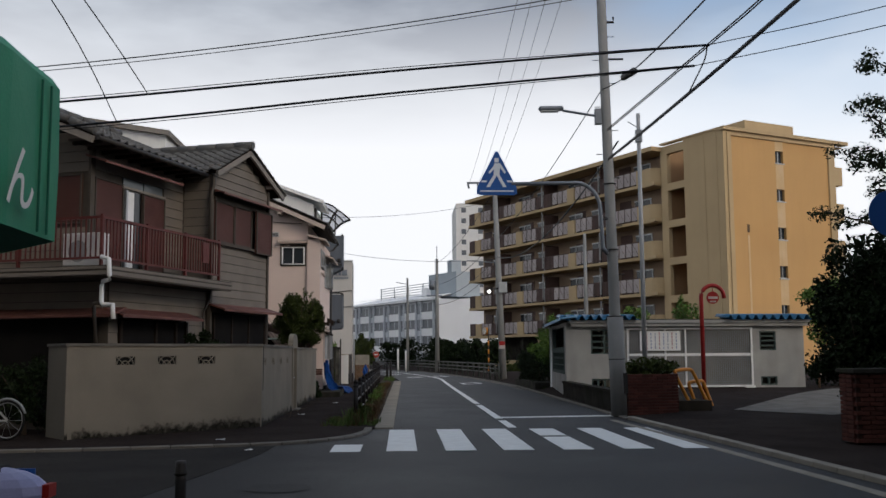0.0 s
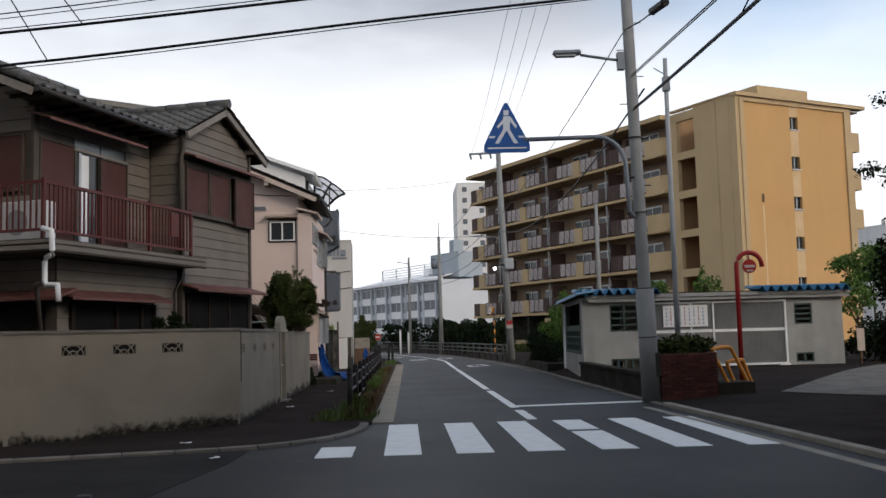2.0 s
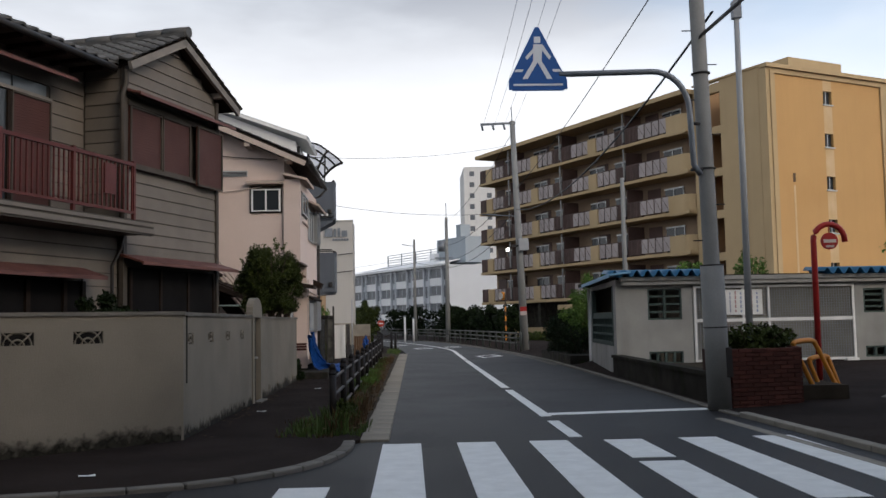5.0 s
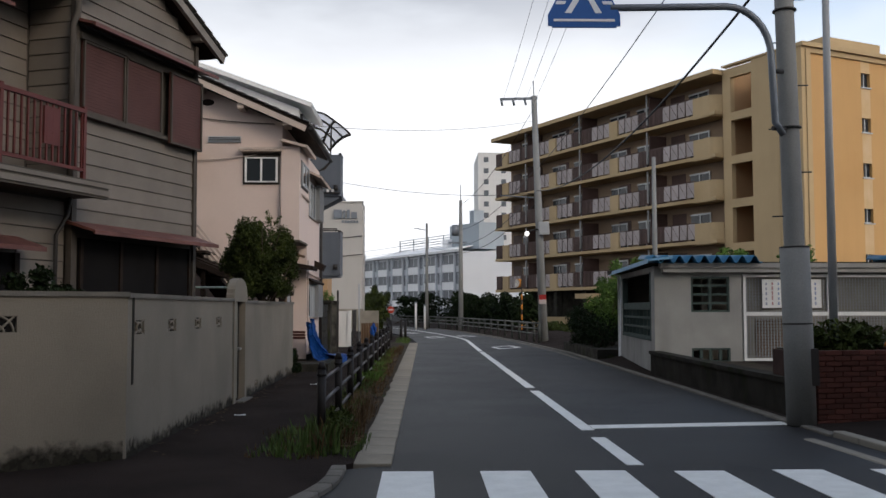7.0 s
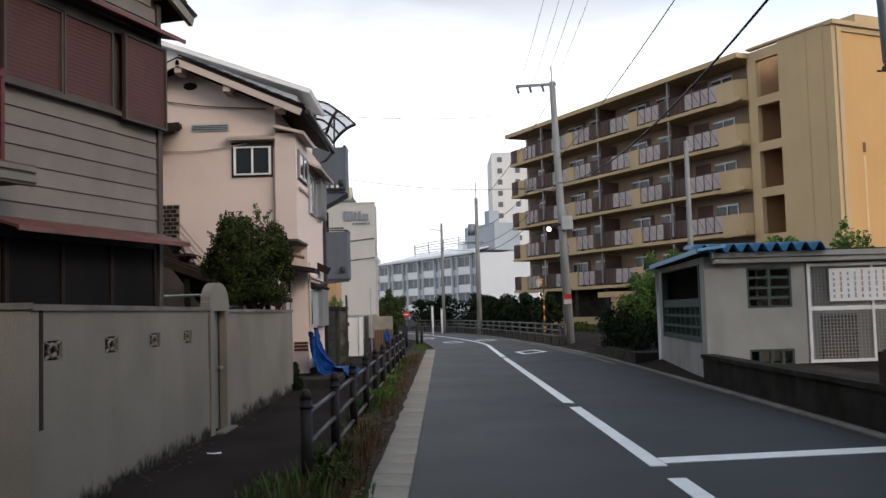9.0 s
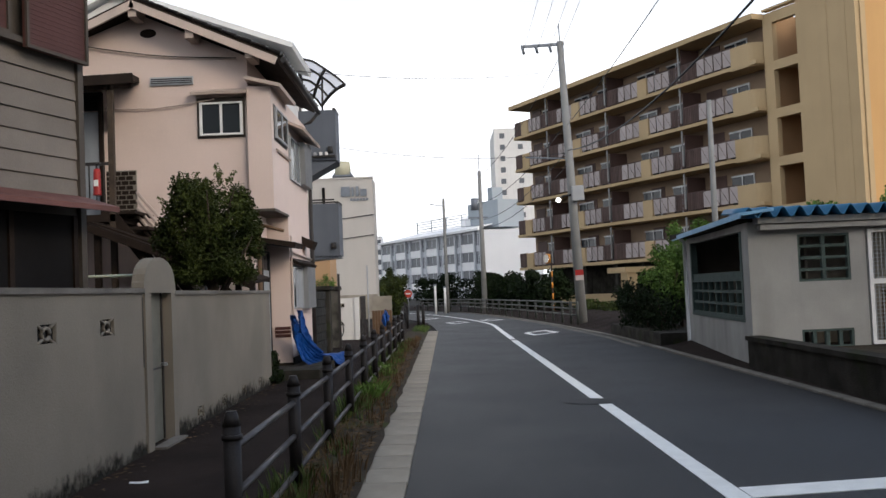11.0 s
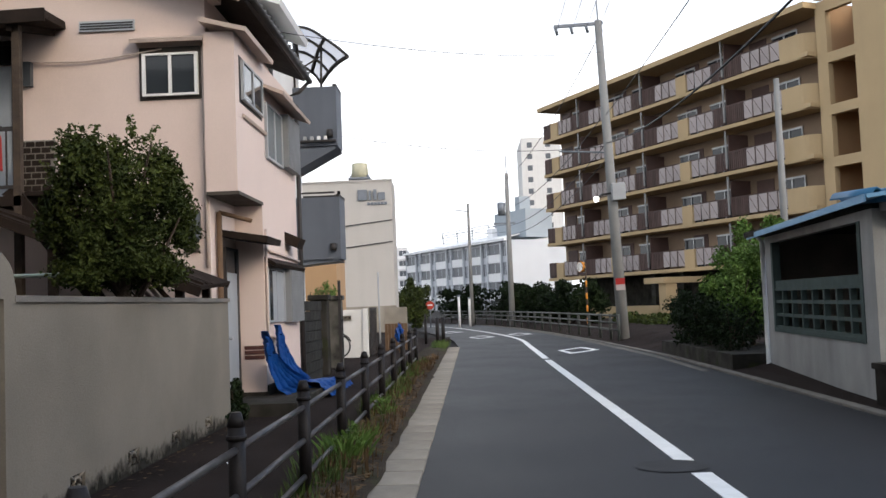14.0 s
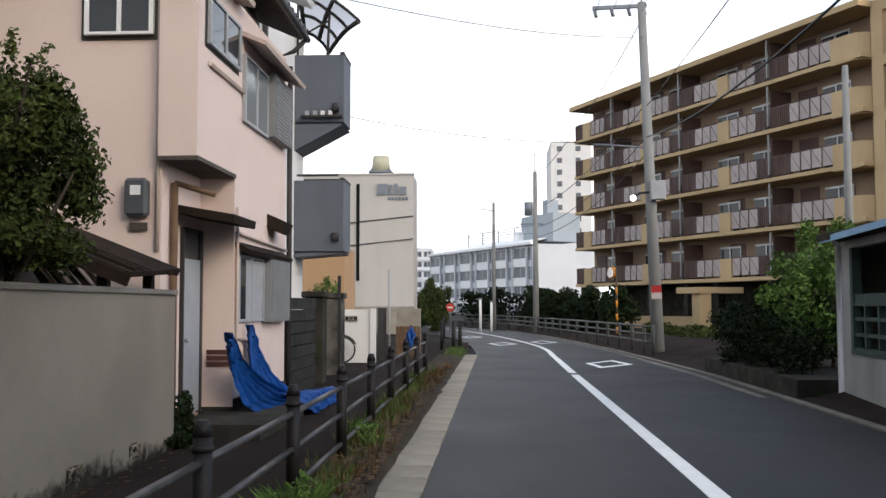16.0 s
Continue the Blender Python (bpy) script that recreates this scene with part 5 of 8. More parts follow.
sash_e(32.93, 34.1, 3.72, 4.5, XB, PH, GLASS_PALE)
sh = one("shutter_case", (XB, XB + 0.13, 34.14, 35.2, 3.72, 4.58), SHUTTER_GREY, PH, "grey metal shutter case")
for i in range(16):
    one("slat", (XB + 0.13, XB + 0.142, 34.17, 35.17, 3.75 + i * 0.052, 3.785 + i * 0.052), SHUTTER_GREY, sh)
part("window_hood", slab(B(), (XB + 0.32, 32.85, 4.66), (XB + 0.32, 35.3, 4.66), (XB, 35.3, 4.80), (XB, 32.85, 4.80), 0.05), PINK_TRIM, PH)
# entrance notch
one("entrance_wall", (X1 - 0.0, X1 + 0.004, YS - 0.0, 32.6, 0.3, 2.94), PINK, PH)
ed = one("entrance_door", (X1 + 0.004, X1 + 0.04, 31.9, 32.5, 0.22, 1.96), DOOR_GREY, PH, "pale blue-grey metal front door")
one("transom", (X1 + 0.004, X1 + 0.03, 31.9, 32.5, 1.96, 2.28), GLASS, ed)
part("knob", tube(B(), [(X1 + 0.04, 31.98, 1.05), (X1 + 0.09, 31.98, 1.05)], 0.025, 8), ALU, ed)
part("door_frame", box(box(box(B(), X1 + 0.004, X1 + 0.05, 31.87, 31.9, 0.2, 2.31), X1 + 0.004, X1 + 0.05, 32.5, 32.58, 0.2, 2.31), X1 + 0.004, X1 + 0.05, 31.9, 32.5, 2.28, 2.31), DARK_METAL, ed)
part("door_canopy", slab(B(), (X1 + 0.68, 31.65, 2.42), (X1 + 0.68, 32.58, 2.42), (X1, 32.58, 2.54), (X1, 31.65, 2.54), 0.09), DARK_WOOD, PH, "dark brown sheet canopy over the front door")
part("downpipe", tube(B(), [(X1 + 0.06, 31.5, 2.75), (X1 + 0.06, 31.5, 0.1)], 0.04), WOOD, PH, "brown downpipe")
part("canopy_brace", tube(B(), [(X1 + 0.06, 31.5, 2.75), (X1 + 0.5, 31.5, 2.62)], 0.03), WOOD, PH)
for z in (0.72, 0.79, 0.86):
    one("tile_band", (X1 + 0.1, XB - 0.02, 32.585, 32.6, z, z + 0.055), SHUTTER, PH)
    one("tile_band", (X1 - 0.6, X1 - 0.05, YS - 0.012, YS, z, z + 0.055), SHUTTER, PH)
# ground-floor window with hood and shutter case
sash_e(32.72, 33.94, 1.27, 2.02, XB, PH)
one("curtain", (XB + 0.031, XB + 0.034, 33.05, 33.9, 1.27, 2.0), GREY_BOX, PH, "grey curtain behind the glass")
sh = one("shutter_case", (XB, XB + 0.13, 33.98, 35.14, 1.22, 2.1), SHUTTER_GREY, PH, "grey metal shutter case")
for i in range(17):
    one("slat", (XB + 0.13, XB + 0.142, 34.01, 35.11, 1.25 + i * 0.05, 1.285 + i * 0.05), SHUTTER_GREY, sh)
part("window_hood", slab(B(), (XB + 0.17, 32.66, 2.1), (XB + 0.17, 35.2, 2.1), (XB, 35.2, 2.2), (XB, 32.66, 2.2), 0.06), DARK_WOOD, PH)
part("wall_pipe", tube(B(), [(XB + 0.03, 32.62, 2.3), (XB + 0.03, 35.35, 2.24)], 0.022, 6), PINK_TRIM, PH)
part("vent_hood", slab(B(), (XB + 0.26, 34.25, 2.56), (XB + 0.26, 34.75, 2.56), (XB, 34.75, 2.68), (XB, 34.25, 2.68), 0.17), DARK_WOOD, PH, "small dark sheet-metal vent hood")
part("gas_pipe", tube(B(), [(XB + 0.03, 32.66, 2.6), (XB + 0.03, 32.66, 1.05), (XB + 0.03, 33.0, 1.02), (XB + 0.05, 33.3, 0.95)], 0.02, 6), PINK_TRIM, PH)
part("corner_pipe", tube(B(), [(XB + 0.05, YN + 0.05, 5.0), (XB + 0.05, YN + 0.05, 0.1)], 0.04, 8), DARK_METAL, PH)
EM = thing("electric_meter", "dark grey electric meter on the pink wall", "meter", pose(-3.26, YS, 2.56))
one("case", (-0.12, 0.12, -0.14, 0.0, -0.2, 0.2), METER_GREY, EM, bevel=0.03)
one("dial", (-0.05, 0.06, -0.147, -0.14, 0.02, 0.12), WHITE_PAINT, EM)
one("base", (-0.09, 0.09, -0.05, 0.0, -0.34, -0.26), TRIM_BROWN, EM)
one("doorstep", (XB - 0.3, XB + 0.65, 31.3, 33.6, 0.03, 0.2), DARK_CONCRETE, PH, "dark stained concrete step")

# ---- white house behind ----
WH = thing("white_house", "three-storey white house with grey steel balconies", "house")
bm = B()
box(bm, -9.5, -3.35, 36.6, 40.4, 0, 7.1)
v = [bm.verts.new(p) for p in ((-9.5, 36.6, 7.1), (-3.35, 36.6, 7.1), (-7.0, 36.6, 8.52), (-9.5, 40.4, 7.1), (-3.35, 40.4, 7.1), (-7.0, 40.4, 8.52))]
bm.faces.new(v[:3])
bm.faces.new(v[3:])
part("wall", bm, WHITE_WALL, WH)
part("roof", slab(slab(B(), (-2.95, 36.35, 7.22), (-2.95, 39.4, 7.22), (-7.0, 39.4, 8.68), (-7.0, 36.35, 8.68), 0.12), (-7.0, 36.35, 8.68), (-7.0, 39.4, 8.68), (-9.9, 39.4, 7.3), (-9.9, 36.35, 7.3), 0.12), WHITE_PAINT, WH, "white metal roof edge")
part("downpipe", tube(B(), [(-3.3, 36.9, 7.0), (-3.3, 36.9, 0.2)], 0.05), DARK_METAL, WH)
one("tan_wall", (-6.6, -3.54, 47.05, 49, 0, 3.0), TAN_WALL, WH, "tan lower wall")
for z0, z1, drop in ((4.95, 6.25, 0.55), (2.47, 3.82, 0.12)):
    bm = B()
    box(bm, -3.35, -2.4, 39.5, 39.56, z0, z1)
    box(bm, -2.46, -2.4, 39.56, 40.4, z0, z1)
    box(bm, -3.35, -2.46, 39.56, 40.4, z0 - 0.05, z0 + 0.1)
    v = [bm.verts.new(p) for p in ((-3.35, 39.5, z0 - 0.05), (-2.4, 39.5, z0 - 0.05), (-3.35, 39.5, z0 - drop), (-3.35, 40.4, z0 - 0.05), (-2.4, 40.4, z0 - 0.05), (-3.35, 40.4, z0 - drop))]
    for f in ((0, 1, 2), (3, 5, 4), (1, 4, 5, 2), (0, 3, 4, 1), (0, 2, 5, 3)):
        bm.faces.new([v[i] for i in f])
    bal = part("balcony", bm, GREY_BALCONY, WH, "grey sheet-steel balcony")
    part("rail", box(B(), -2.47, -2.39, 39.48, 40.4, z1, z1 + 0.05), DARK_METAL, bal)
    part("spout", tube(B(), [(-2.55, 39.46, z0 + 0.18), (-2.55, 39.46, z0 + 0.34)], 0.07, 10), DARK_METAL, bal)
for y in (39.5, 40.2):
    one("balcony_bar", (-3.3, -2.5, y, y + 0.03, 3.9, 3.94), DARK_METAL, WH)
for x in (-3.15, -3.0, -2.85, -2.7):
    one("pot", (x + 0.02, x + 0.09, 39.42, 39.48, 5.06, 5.15), GREY_BOX if x < -2.9 else WHITE_PAINT, WH)
one("shelf", (-3.2, -2.42, 39.38, 39.5, 5.02, 5.06), DARK_METAL, WH)
# curved awning over the upper balcony
outer = smooth([(-3.3, 39.5, 7.64), (-2.94, 39.5, 7.56), (-2.61, 39.5, 7.34), (-2.3, 39.5, 7.1), (-2.11, 39.5, 6.92)], 4)
inner = smooth([(-3.35, 40.4, 6.98), (-3.18, 40.4, 6.92), (-3.05, 40.4, 6.82), (-2.95, 40.4, 6.72), (-2.85, 40.4, 6.56)], 4)
bm = B()
grid = []
for k in range(7):
    grid.append([bm.verts.new(Vector(p).lerp(Vector(q), k / 6) + Vector((0, 0, 0.09 * math.sin(math.pi * k / 6)))) for p, q in zip(outer, inner)])
for p, q in zip(grid, grid[1:]):
    for i in range(len(p) - 1):
        bm.faces.new((p[i], p[i + 1], q[i + 1], q[i])).smooth = True
AWN_M = bpy.data.materials.new("smoked_panel")
AWN_M.use_nodes = True
b = AWN_M.node_tree.nodes["Principled BSDF"]
b.inputs["Base Color"].default_value, b.inputs["Roughness"].default_value, b.inputs["Alpha"].default_value = (0.30, 0.34, 0.58, 1), 0.25, 0.62
awn = part("awning", bm, AWN_M, WH, "curved smoked plastic awning on black ribs")
for t in (0.0, 0.36, 0.7, 1.0):
    part("awning_rib", tube(B(), [Vector(p).lerp(Vector(q), t) + Vector((0, 0, 0.09 * math.sin(math.pi * t) - 0.02)) for p, q in zip(outer, inner)], 0.034, 6), DARK_METAL, awn)
for i in (0, len(outer) // 2, len(outer) - 1):
    part("awning_rail", tube(B(), [Vector(outer[i]).lerp(Vector(inner[i]), k / 6) + Vector((0, 0, 0.09 * math.sin(math.pi * k / 6) - 0.03)) for k in range(7)], 0.046, 6), DARK_METAL, awn)
part("awning_post", tube(B(), [(-2.72, 39.53, 6.25), (-2.72, 39.75, 7.2)], 0.028, 6), DARK_METAL, awn)
part("awning_post", tube(B(), [(-3.3, 39.53, 6.25), (-3.3, 39.53, 7.6)], 0.024, 6), DARK_METAL, awn)
part("awning_strut", tube(B(), [(-3.3, 39.55, 6.6), (-2.72, 39.75, 7.0)], 0.02, 6), DARK_METAL, awn)
one("support_post", (-2.5, -2.44, 39.5, 39.56, 0.1, 2.0), DARK_METAL, WH)

# ---- dark stained yard wall and pillars beside the pink house ----
YW = thing("yard_wall", "old dark concrete block wall with two gate pillars", "wall")
blk_me = mesh_of(box(B(), 0.0, 0.15, 0.005, 0.385, 0.005, 0.185, bevel=0.008), "block", STAINED_BLOCK)
for j in range(8):
    for i in range(6):
        piece("block", blk_me, YW, Matrix.Translation((-2.78, 35.55 + i * 0.39 + (0.1 if j % 2 else 0), 0.04 + j * 0.19)))
for i in range(3):
    for j in range(8):
        piece("block", blk_me, YW, Matrix.Translation((-2.9 - i * 0.39, 35.52, 0.04 + j * 0.19)) @ Matrix.Rotation(math.pi / 2, 4, "Z"))
part("pillar", box(box(B(), -2.95, -2.6, 38.5, 38.9, 0.03, 1.58, bevel=0.02), -2.99, -2.56, 38.46, 38.94, 1.58, 1.69, bevel=0.02), DARK_CONCRETE, YW, "stained concrete gate pillar")
part("pillar", box(box(B(), -2.93, -2.6, 40.7, 41.05, 0.03, 1.58, bevel=0.02), -2.97, -2.56, 40.66, 41.09, 1.58, 1.69, bevel=0.02), STAINED_BLOCK, YW, "stained concrete gate pillar")

# ---- cream building with the raised sign ----
RZB = thing("cream_flat_block", "cream flat-roofed block with a raised sign and a roof tank", "building")
YR = 69.7
one("wall", (-13, -3.56, YR, YR + 2.5, 0, 8.05), CREAM_TILE, RZB)
one("base", (-13.05, -3.51, YR - 0.05, YR, 0, 1.4), CONCRETE, RZB)
one("parapet", (-13.05, -3.51, YR - 0.06, YR + 0.3, 8.05, 8.14), CREAM_TILE, RZB)
for x0, z0, z1 in ((-6.45, 2.7, 7.6),):
    one("slot_window", (x0, x0 + 0.16, YR - 0.05, YR, z0, z1), DARK, RZB)
for z in (5.9, 4.75):
    part("wall_cable", tube(B(), [(-7.0, YR - 0.06, z - 0.3), (-3.56, YR - 0.06, z + 0.05)], 0.025, 5), DARK_METAL, RZB)
bm = B()
for x0, x1, z1 in ((-5.36, -4.86, 7.6), (-4.76, -4.64, 7.55), (-4.52, -4.36, 7.6), (-4.26, -3.9, 7.44)):
    box(bm, x0, x1, YR - 0.1, YR - 0.02, 7.04, z1)
part("sign_emblem", bm, STEEL_GREY, RZB, "dark grey raised metal sign")
bm = B()
for i in range(6):
    box(bm, -4.86 + i * 0.18, -4.72 + i * 0.18, YR - 0.06, YR - 0.01, 6.78, 6.92)
part("sign_bars", bm, STEEL_GREY, RZB, "small unreadable raised lettering")
tk = thing("water_tank", "pale yellow water tank on a roof frame", "water tank", pose(-5.35, YR + 1.3, 8.05))
part("tank", tube(B(), [(0, 0, 0.35), (0, 0, 1.15)], 0.5, 16, 0.42), mat("tank_cream", (0.46, 0.44, 0.32), (0.40, 0.38, 0.28), rough=0.6), tk)
for dx in (-0.6, 0.6):
    for dy in (-0.4, 0.4):
        part("leg", tube(B(), [(dx, dy, 0), (dx * 0.75, dy * 0.8, 0.5)], 0.05, 6), STEEL_GREY, tk)
part("frame", box(B(), -0.6, 0.6, -0.5, 0.5, 0.28, 0.36), STEEL_GREY, tk)

# ---- white shed with a blue corrugated roof ----
SH = thing("store_shed", "white rendered bin store shed with blue corrugated roof edges", "shed")
SY, SZ0, SZ1 = 30.4, 0.2, 2.36


def pierced(parent, x0, x1, z0, z1, y, nx, nz, material):
    """A panel of pierced blocks in a wall facing -y."""
    bm = B()
    box(bm, x0, x1, y, y + 0.1, z0, z0 + 0.04)
    box(bm, x0, x1, y, y + 0.1, z1 - 0.04, z1)
    box(bm, x0, x0 + 0.04, y, y + 0.1, z0 + 0.04, z1 - 0.04)
    box(bm, x1 - 0.04, x1, y, y + 0.1, z0 + 0.04, z1 - 0.04)
    for i in range(1, nx):
        x = x0 + (x1 - x0) * i / nx
        box(bm, x - 0.03, x + 0.03, y + 0.01, y + 0.09, z0 + 0.04, z1 - 0.04)
    for j in range(1, nz):
        z = z0 + (z1 - z0) * j / nz
        box(bm, x0 + 0.04, x1 - 0.04, y + 0.015, y + 0.085, z - 0.025, z + 0.025)
    return part("block_grille", bm, material, parent, "dull green pierced block grille")


bm = B()
for x0, x1, z0, z1 in ((5.2, 6.0, SZ0 - 0.2, SZ1), (6.85, 7.12, SZ0, SZ1), (6.0, 6.85, 2.13, SZ1), (6.0, 6.85, 0.58, 1.36), (6.0, 6.85, 0.0, 0.27),
                       (11.2, 11.42, SZ0, SZ1), (11.42, 11.95, 2.05, SZ1), (11.42, 11.95, 0.62, 1.45), (11.42, 11.95, 0, 0.35), (11.95, 12.85, SZ0 - 0.1, SZ1), (7.12, 11.2, 2.2, SZ1)):
    one("front_wall", (x0, x1, SY, SY + 0.14, z0, z1), PALE_CONCRETE, SH)
pierced(SH, 6.0, 6.85, 1.36, 2.13, SY + 0.01, 2, 4, GREEN_BLOCK)
pierced(SH, 6.0, 6.85, 0.27, 0.58, SY + 0.01, 4, 1, GREEN_BLOCK)
pierced(SH, 11.42, 11.95, 1.45, 2.05, SY + 0.01, 1, 4, GREEN_BLOCK)
pierced(SH, 11.42, 11.95, 0.35, 0.62, SY + 0.01, 2, 1, GREEN_BLOCK)
# west wall, slightly skewed
WM = Matrix.Translation((5.2, 30.54, 0)) @ Matrix.Rotation(math.atan2(5.5, 0.42), 4, "Z")
bm = B()
for a, b, z0, z1 in ((0, 0.28, -0.02, SZ1), (0.28, 5.0, 0.0, 0.78), (0.28, 5.0, 2.24, SZ1), (5.0, 5.45, 0.0, SZ1)):
    part("side_wall", box(B(), a, b, -0.14, 0.0, z0, z1, WM), PALE_CONCRETE, SH)
g = pierced(SH, 0.0, 4.72, 0.78, 1.45, 0, 8, 3, GREEN_BLOCK)
g.matrix_local = WM @ Matrix.Translation((0.28, 0.0, 0)) @ Matrix.Diagonal((1, -1, 1, 1))
part("beam", box(B(), 0.28, 5.0, -0.1, -0.02, 1.45, 1.58, WM), GREEN_BLOCK, SH)
part("opening_frame", box(box(box(B(), 0.28, 0.4, -0.12, 0.012, 0.74, 2.24, WM), 4.88, 5.0, -0.12, 0.012, 0.74, 2.24, WM), 0.28, 5.0, -0.12, 0.014, 0.72, 0.78, WM), GREEN_BLOCK, SH, "dull green frame of the side opening")
one("back_wall", (5.7, 12.8, 35.8, 35.95, 0, SZ1), CONCRETE, SH)
one("end_wall", (12.7, 12.85, 30.54, 35.8, 0, SZ1), CONCRETE, SH)
one("inner_wall", (6.6, 12.7, 31.6, 31.7, 0, SZ1), CONCRETE, SH)
one("flat_roof", (5.25, 12.95, 30.5, 35.95, 2.36, 2.46), DARK_CONCRETE, SH)
one("band", (5.35, 13.0, 30.22, 30.4, 2.22, 2.3), PALE_CONCRETE, SH)
one("band", (5.3, 13.0, 30.18, 30.42, 2.32, 2.42), PALE_CONCRETE, SH, "pale fascia band")


def corrugated(x0, x1, y0, z0, y1, z1, pitch=0.27, amp=0.08):
    """A sheet waved across x, sloping from (y0, z0) to (y1, z1), with thickness."""
    bm = B()
    n = int((x1 - x0) / pitch * 8)
    rows = []
    for y, z in ((y0, z0), (y1, z1)):
        for dz in (0.0, -0.02):
            rows.append([bm.verts.new((x0 + (x1 - x0) * i / n, y, z + dz + amp * math.sin(2 * math.pi * i / 8))) for i in range(n + 1)])
    a, a2, c, c2 = rows
    for i in range(n):
        for p, q in ((a, c), (a2, c2), (a, a2), (c, c2)):
            bm.faces.new((p[i], p[i + 1], q[i + 1], q[i])).smooth = True
    return bm


part("roof_sheet", corrugated(5.05, 7.45, 30.0, 2.5, 31.3, 2.57), BLUE_ROOF, SH, "blue corrugated plastic roof sheet")
part("roof_sheet", corrugated(10.3, 13.0, 30.0, 2.5, 31.3, 2.57), BLUE_ROOF, SH, "blue corrugated plastic roof sheet")
part("side_eave", slab(B(), (4.98, 29.98, 2.5), (5.3, 35.9, 2.42), (5.9, 35.9, 2.52), (5.5, 29.98, 2.56), 0.05), BLUE_FASCIA, SH, "pale blue roof edge")
part("eave_board", slab(B(), (4.96, 30.0, 2.5), (5.28, 35.9, 2.42), (5.3, 35.9, 2.42), (4.98, 30.0, 2.5), 0.09), BLUE_FASCIA, SH)
part("downpipe", tube(B(), [(5.35, 35.6, 2.4), (5.58, 36.0, 2.3), (5.6, 36.05, 0.15), (5.5, 36.0, 0.03)], 0.045), WHITE_PAINT, SH, "white plastic downpipe")
# gate of mesh in a white frame
GT = part("gate", box(box(box(box(box(B(), 7.14, 7.2, SY - 0.03, SY + 0.03, 0.3, 2.18), 11.12, 11.18, SY - 0.03, SY + 0.03, 0.3, 2.18), 7.2, 11.12, SY - 0.03, SY + 0.03, 2.12, 2.18), 7.2, 11.12, SY - 0.03, SY + 0.03, 0.3, 0.36), 7.2, 11.12, SY - 0.025, SY + 0.025, 1.28, 1.36), WHITE_PAINT, SH, "white framed mesh sliding gate")
for x in (8.35, 9.0):
    one("gate_post", (x, x + 0.05, SY - 0.03, SY + 0.03, 0.36, 2.12), WHITE_PAINT, GT)
bm = B()
for i in range(60):
    x = 7.22 + i * 0.065
    box(bm, x, x + 0.014, SY - 0.003, SY + 0.003, 0.36, 2.12)
for j in range(26):
    z = 0.4 + j * 0.065
    box(bm, 7.2, 11.12, SY - 0.006, SY - 0.003, z, z + 0.012)
tagged(part("mesh", bm, GREY_BOX, GT), kind="stuff")
NB = thing("notice_board", "white notice sheet with rows of small print on the gate", "notice", pose(7.55, SY - 0.05, 1.45))
one("sheet", (0, 1.3, 0, 0.01, 0, 0.62), WHITE_PAINT, NB)
NOTE_INK = [mat("ink_grey", (0.35, 0.38, 0.46)), mat("ink_red", (0.5, 0.3, 0.3)), mat("ink_blue", (0.3, 0.36, 0.52))]
rng = random.Random(4)
for i in range(9):
    bm = B()
    for j in range(5):
        h = 0.05 + 0.05 * rng.random()
        box(bm, 0.07 + i * 0.135, 0.105 + i * 0.135, -0.004, 0.0, 0.06 + j * 0.108, 0.06 + j * 0.108 + h)
    part("print_bar", bm, NOTE_INK[i % 3], NB)
one("pallet", (7.6, 8.3, SY + 0.5, SY + 0.6, 0.3, 1.2), WOOD, SH)
part("gate_foot", box(B(), 10.9, 11.2, SY - 0.1, SY + 0.05, 0.26, 0.34), WHITE_PAINT, SH)


# ---- low wall, planter, forecourt things ----
LW = thing("low_wall", "low mossy dark concrete retaining wall beside the road", "wall")
bm = B()
pts = [(4.98, 22.1), (5.0, 26), (5.06, 30.25)]
for (x0, y0), (x1, y1) in zip(pts, pts[1:]):
    prism(bm, [(x0, y0), (x0 + 0.16, y0), (x1 + 0.16, y1), (x1, y1)], 0.0, 0.46)
part("wall_panel", bm, MOSSY_CONCRETE, LW)
bm = B()
for (x0, y0), (x1, y1) in zip(pts, pts[1:]):
    prism(bm, [(x0 - 0.04, y0), (x0 + 0.22, y0), (x1 + 0.22, y1), (x1 - 0.04, y1)], 0.46, 0.53)
part("coping", bm, MOSSY_CONCRETE, LW)
bm = prism(B(), [(5.2, 22), (7.1, 22), (7.1, 30.3), (5.28, 30.3)], 0.05, 0.3)
single("yard_bed", bm, EARTH, "bare earth bed behind the low wall", "ground", kind="structure")

PL = thing("brick_planter", "red brick planter box with green shrubs", "planter", pose(5.02, 21.45, 0, 0, 0, 0))
PX, PY, PZ = 1.18, 1.55, 0.93
part("core", prism(B(), [(0.04, 0.04), (PX - 0.04, 0.30), (PX + 0.32, PY), (0.04, PY)], 0, PZ - 0.05), MORTAR, PL)
br = mesh_of(box(B(), 0.004, 0.206, -0.05, 0.04, 0.004, 0.061, bevel=0.004), "brick", BRICK)
half = mesh_of(box(B(), 0.004, 0.101, -0.05, 0.04, 0.004, 0.061, bevel=0.004), "brick", BRICK)
FACES = [((0.0, 0.0), (PX, 0.27)), ((PX, 0.27), (PX + 0.35, PY))]
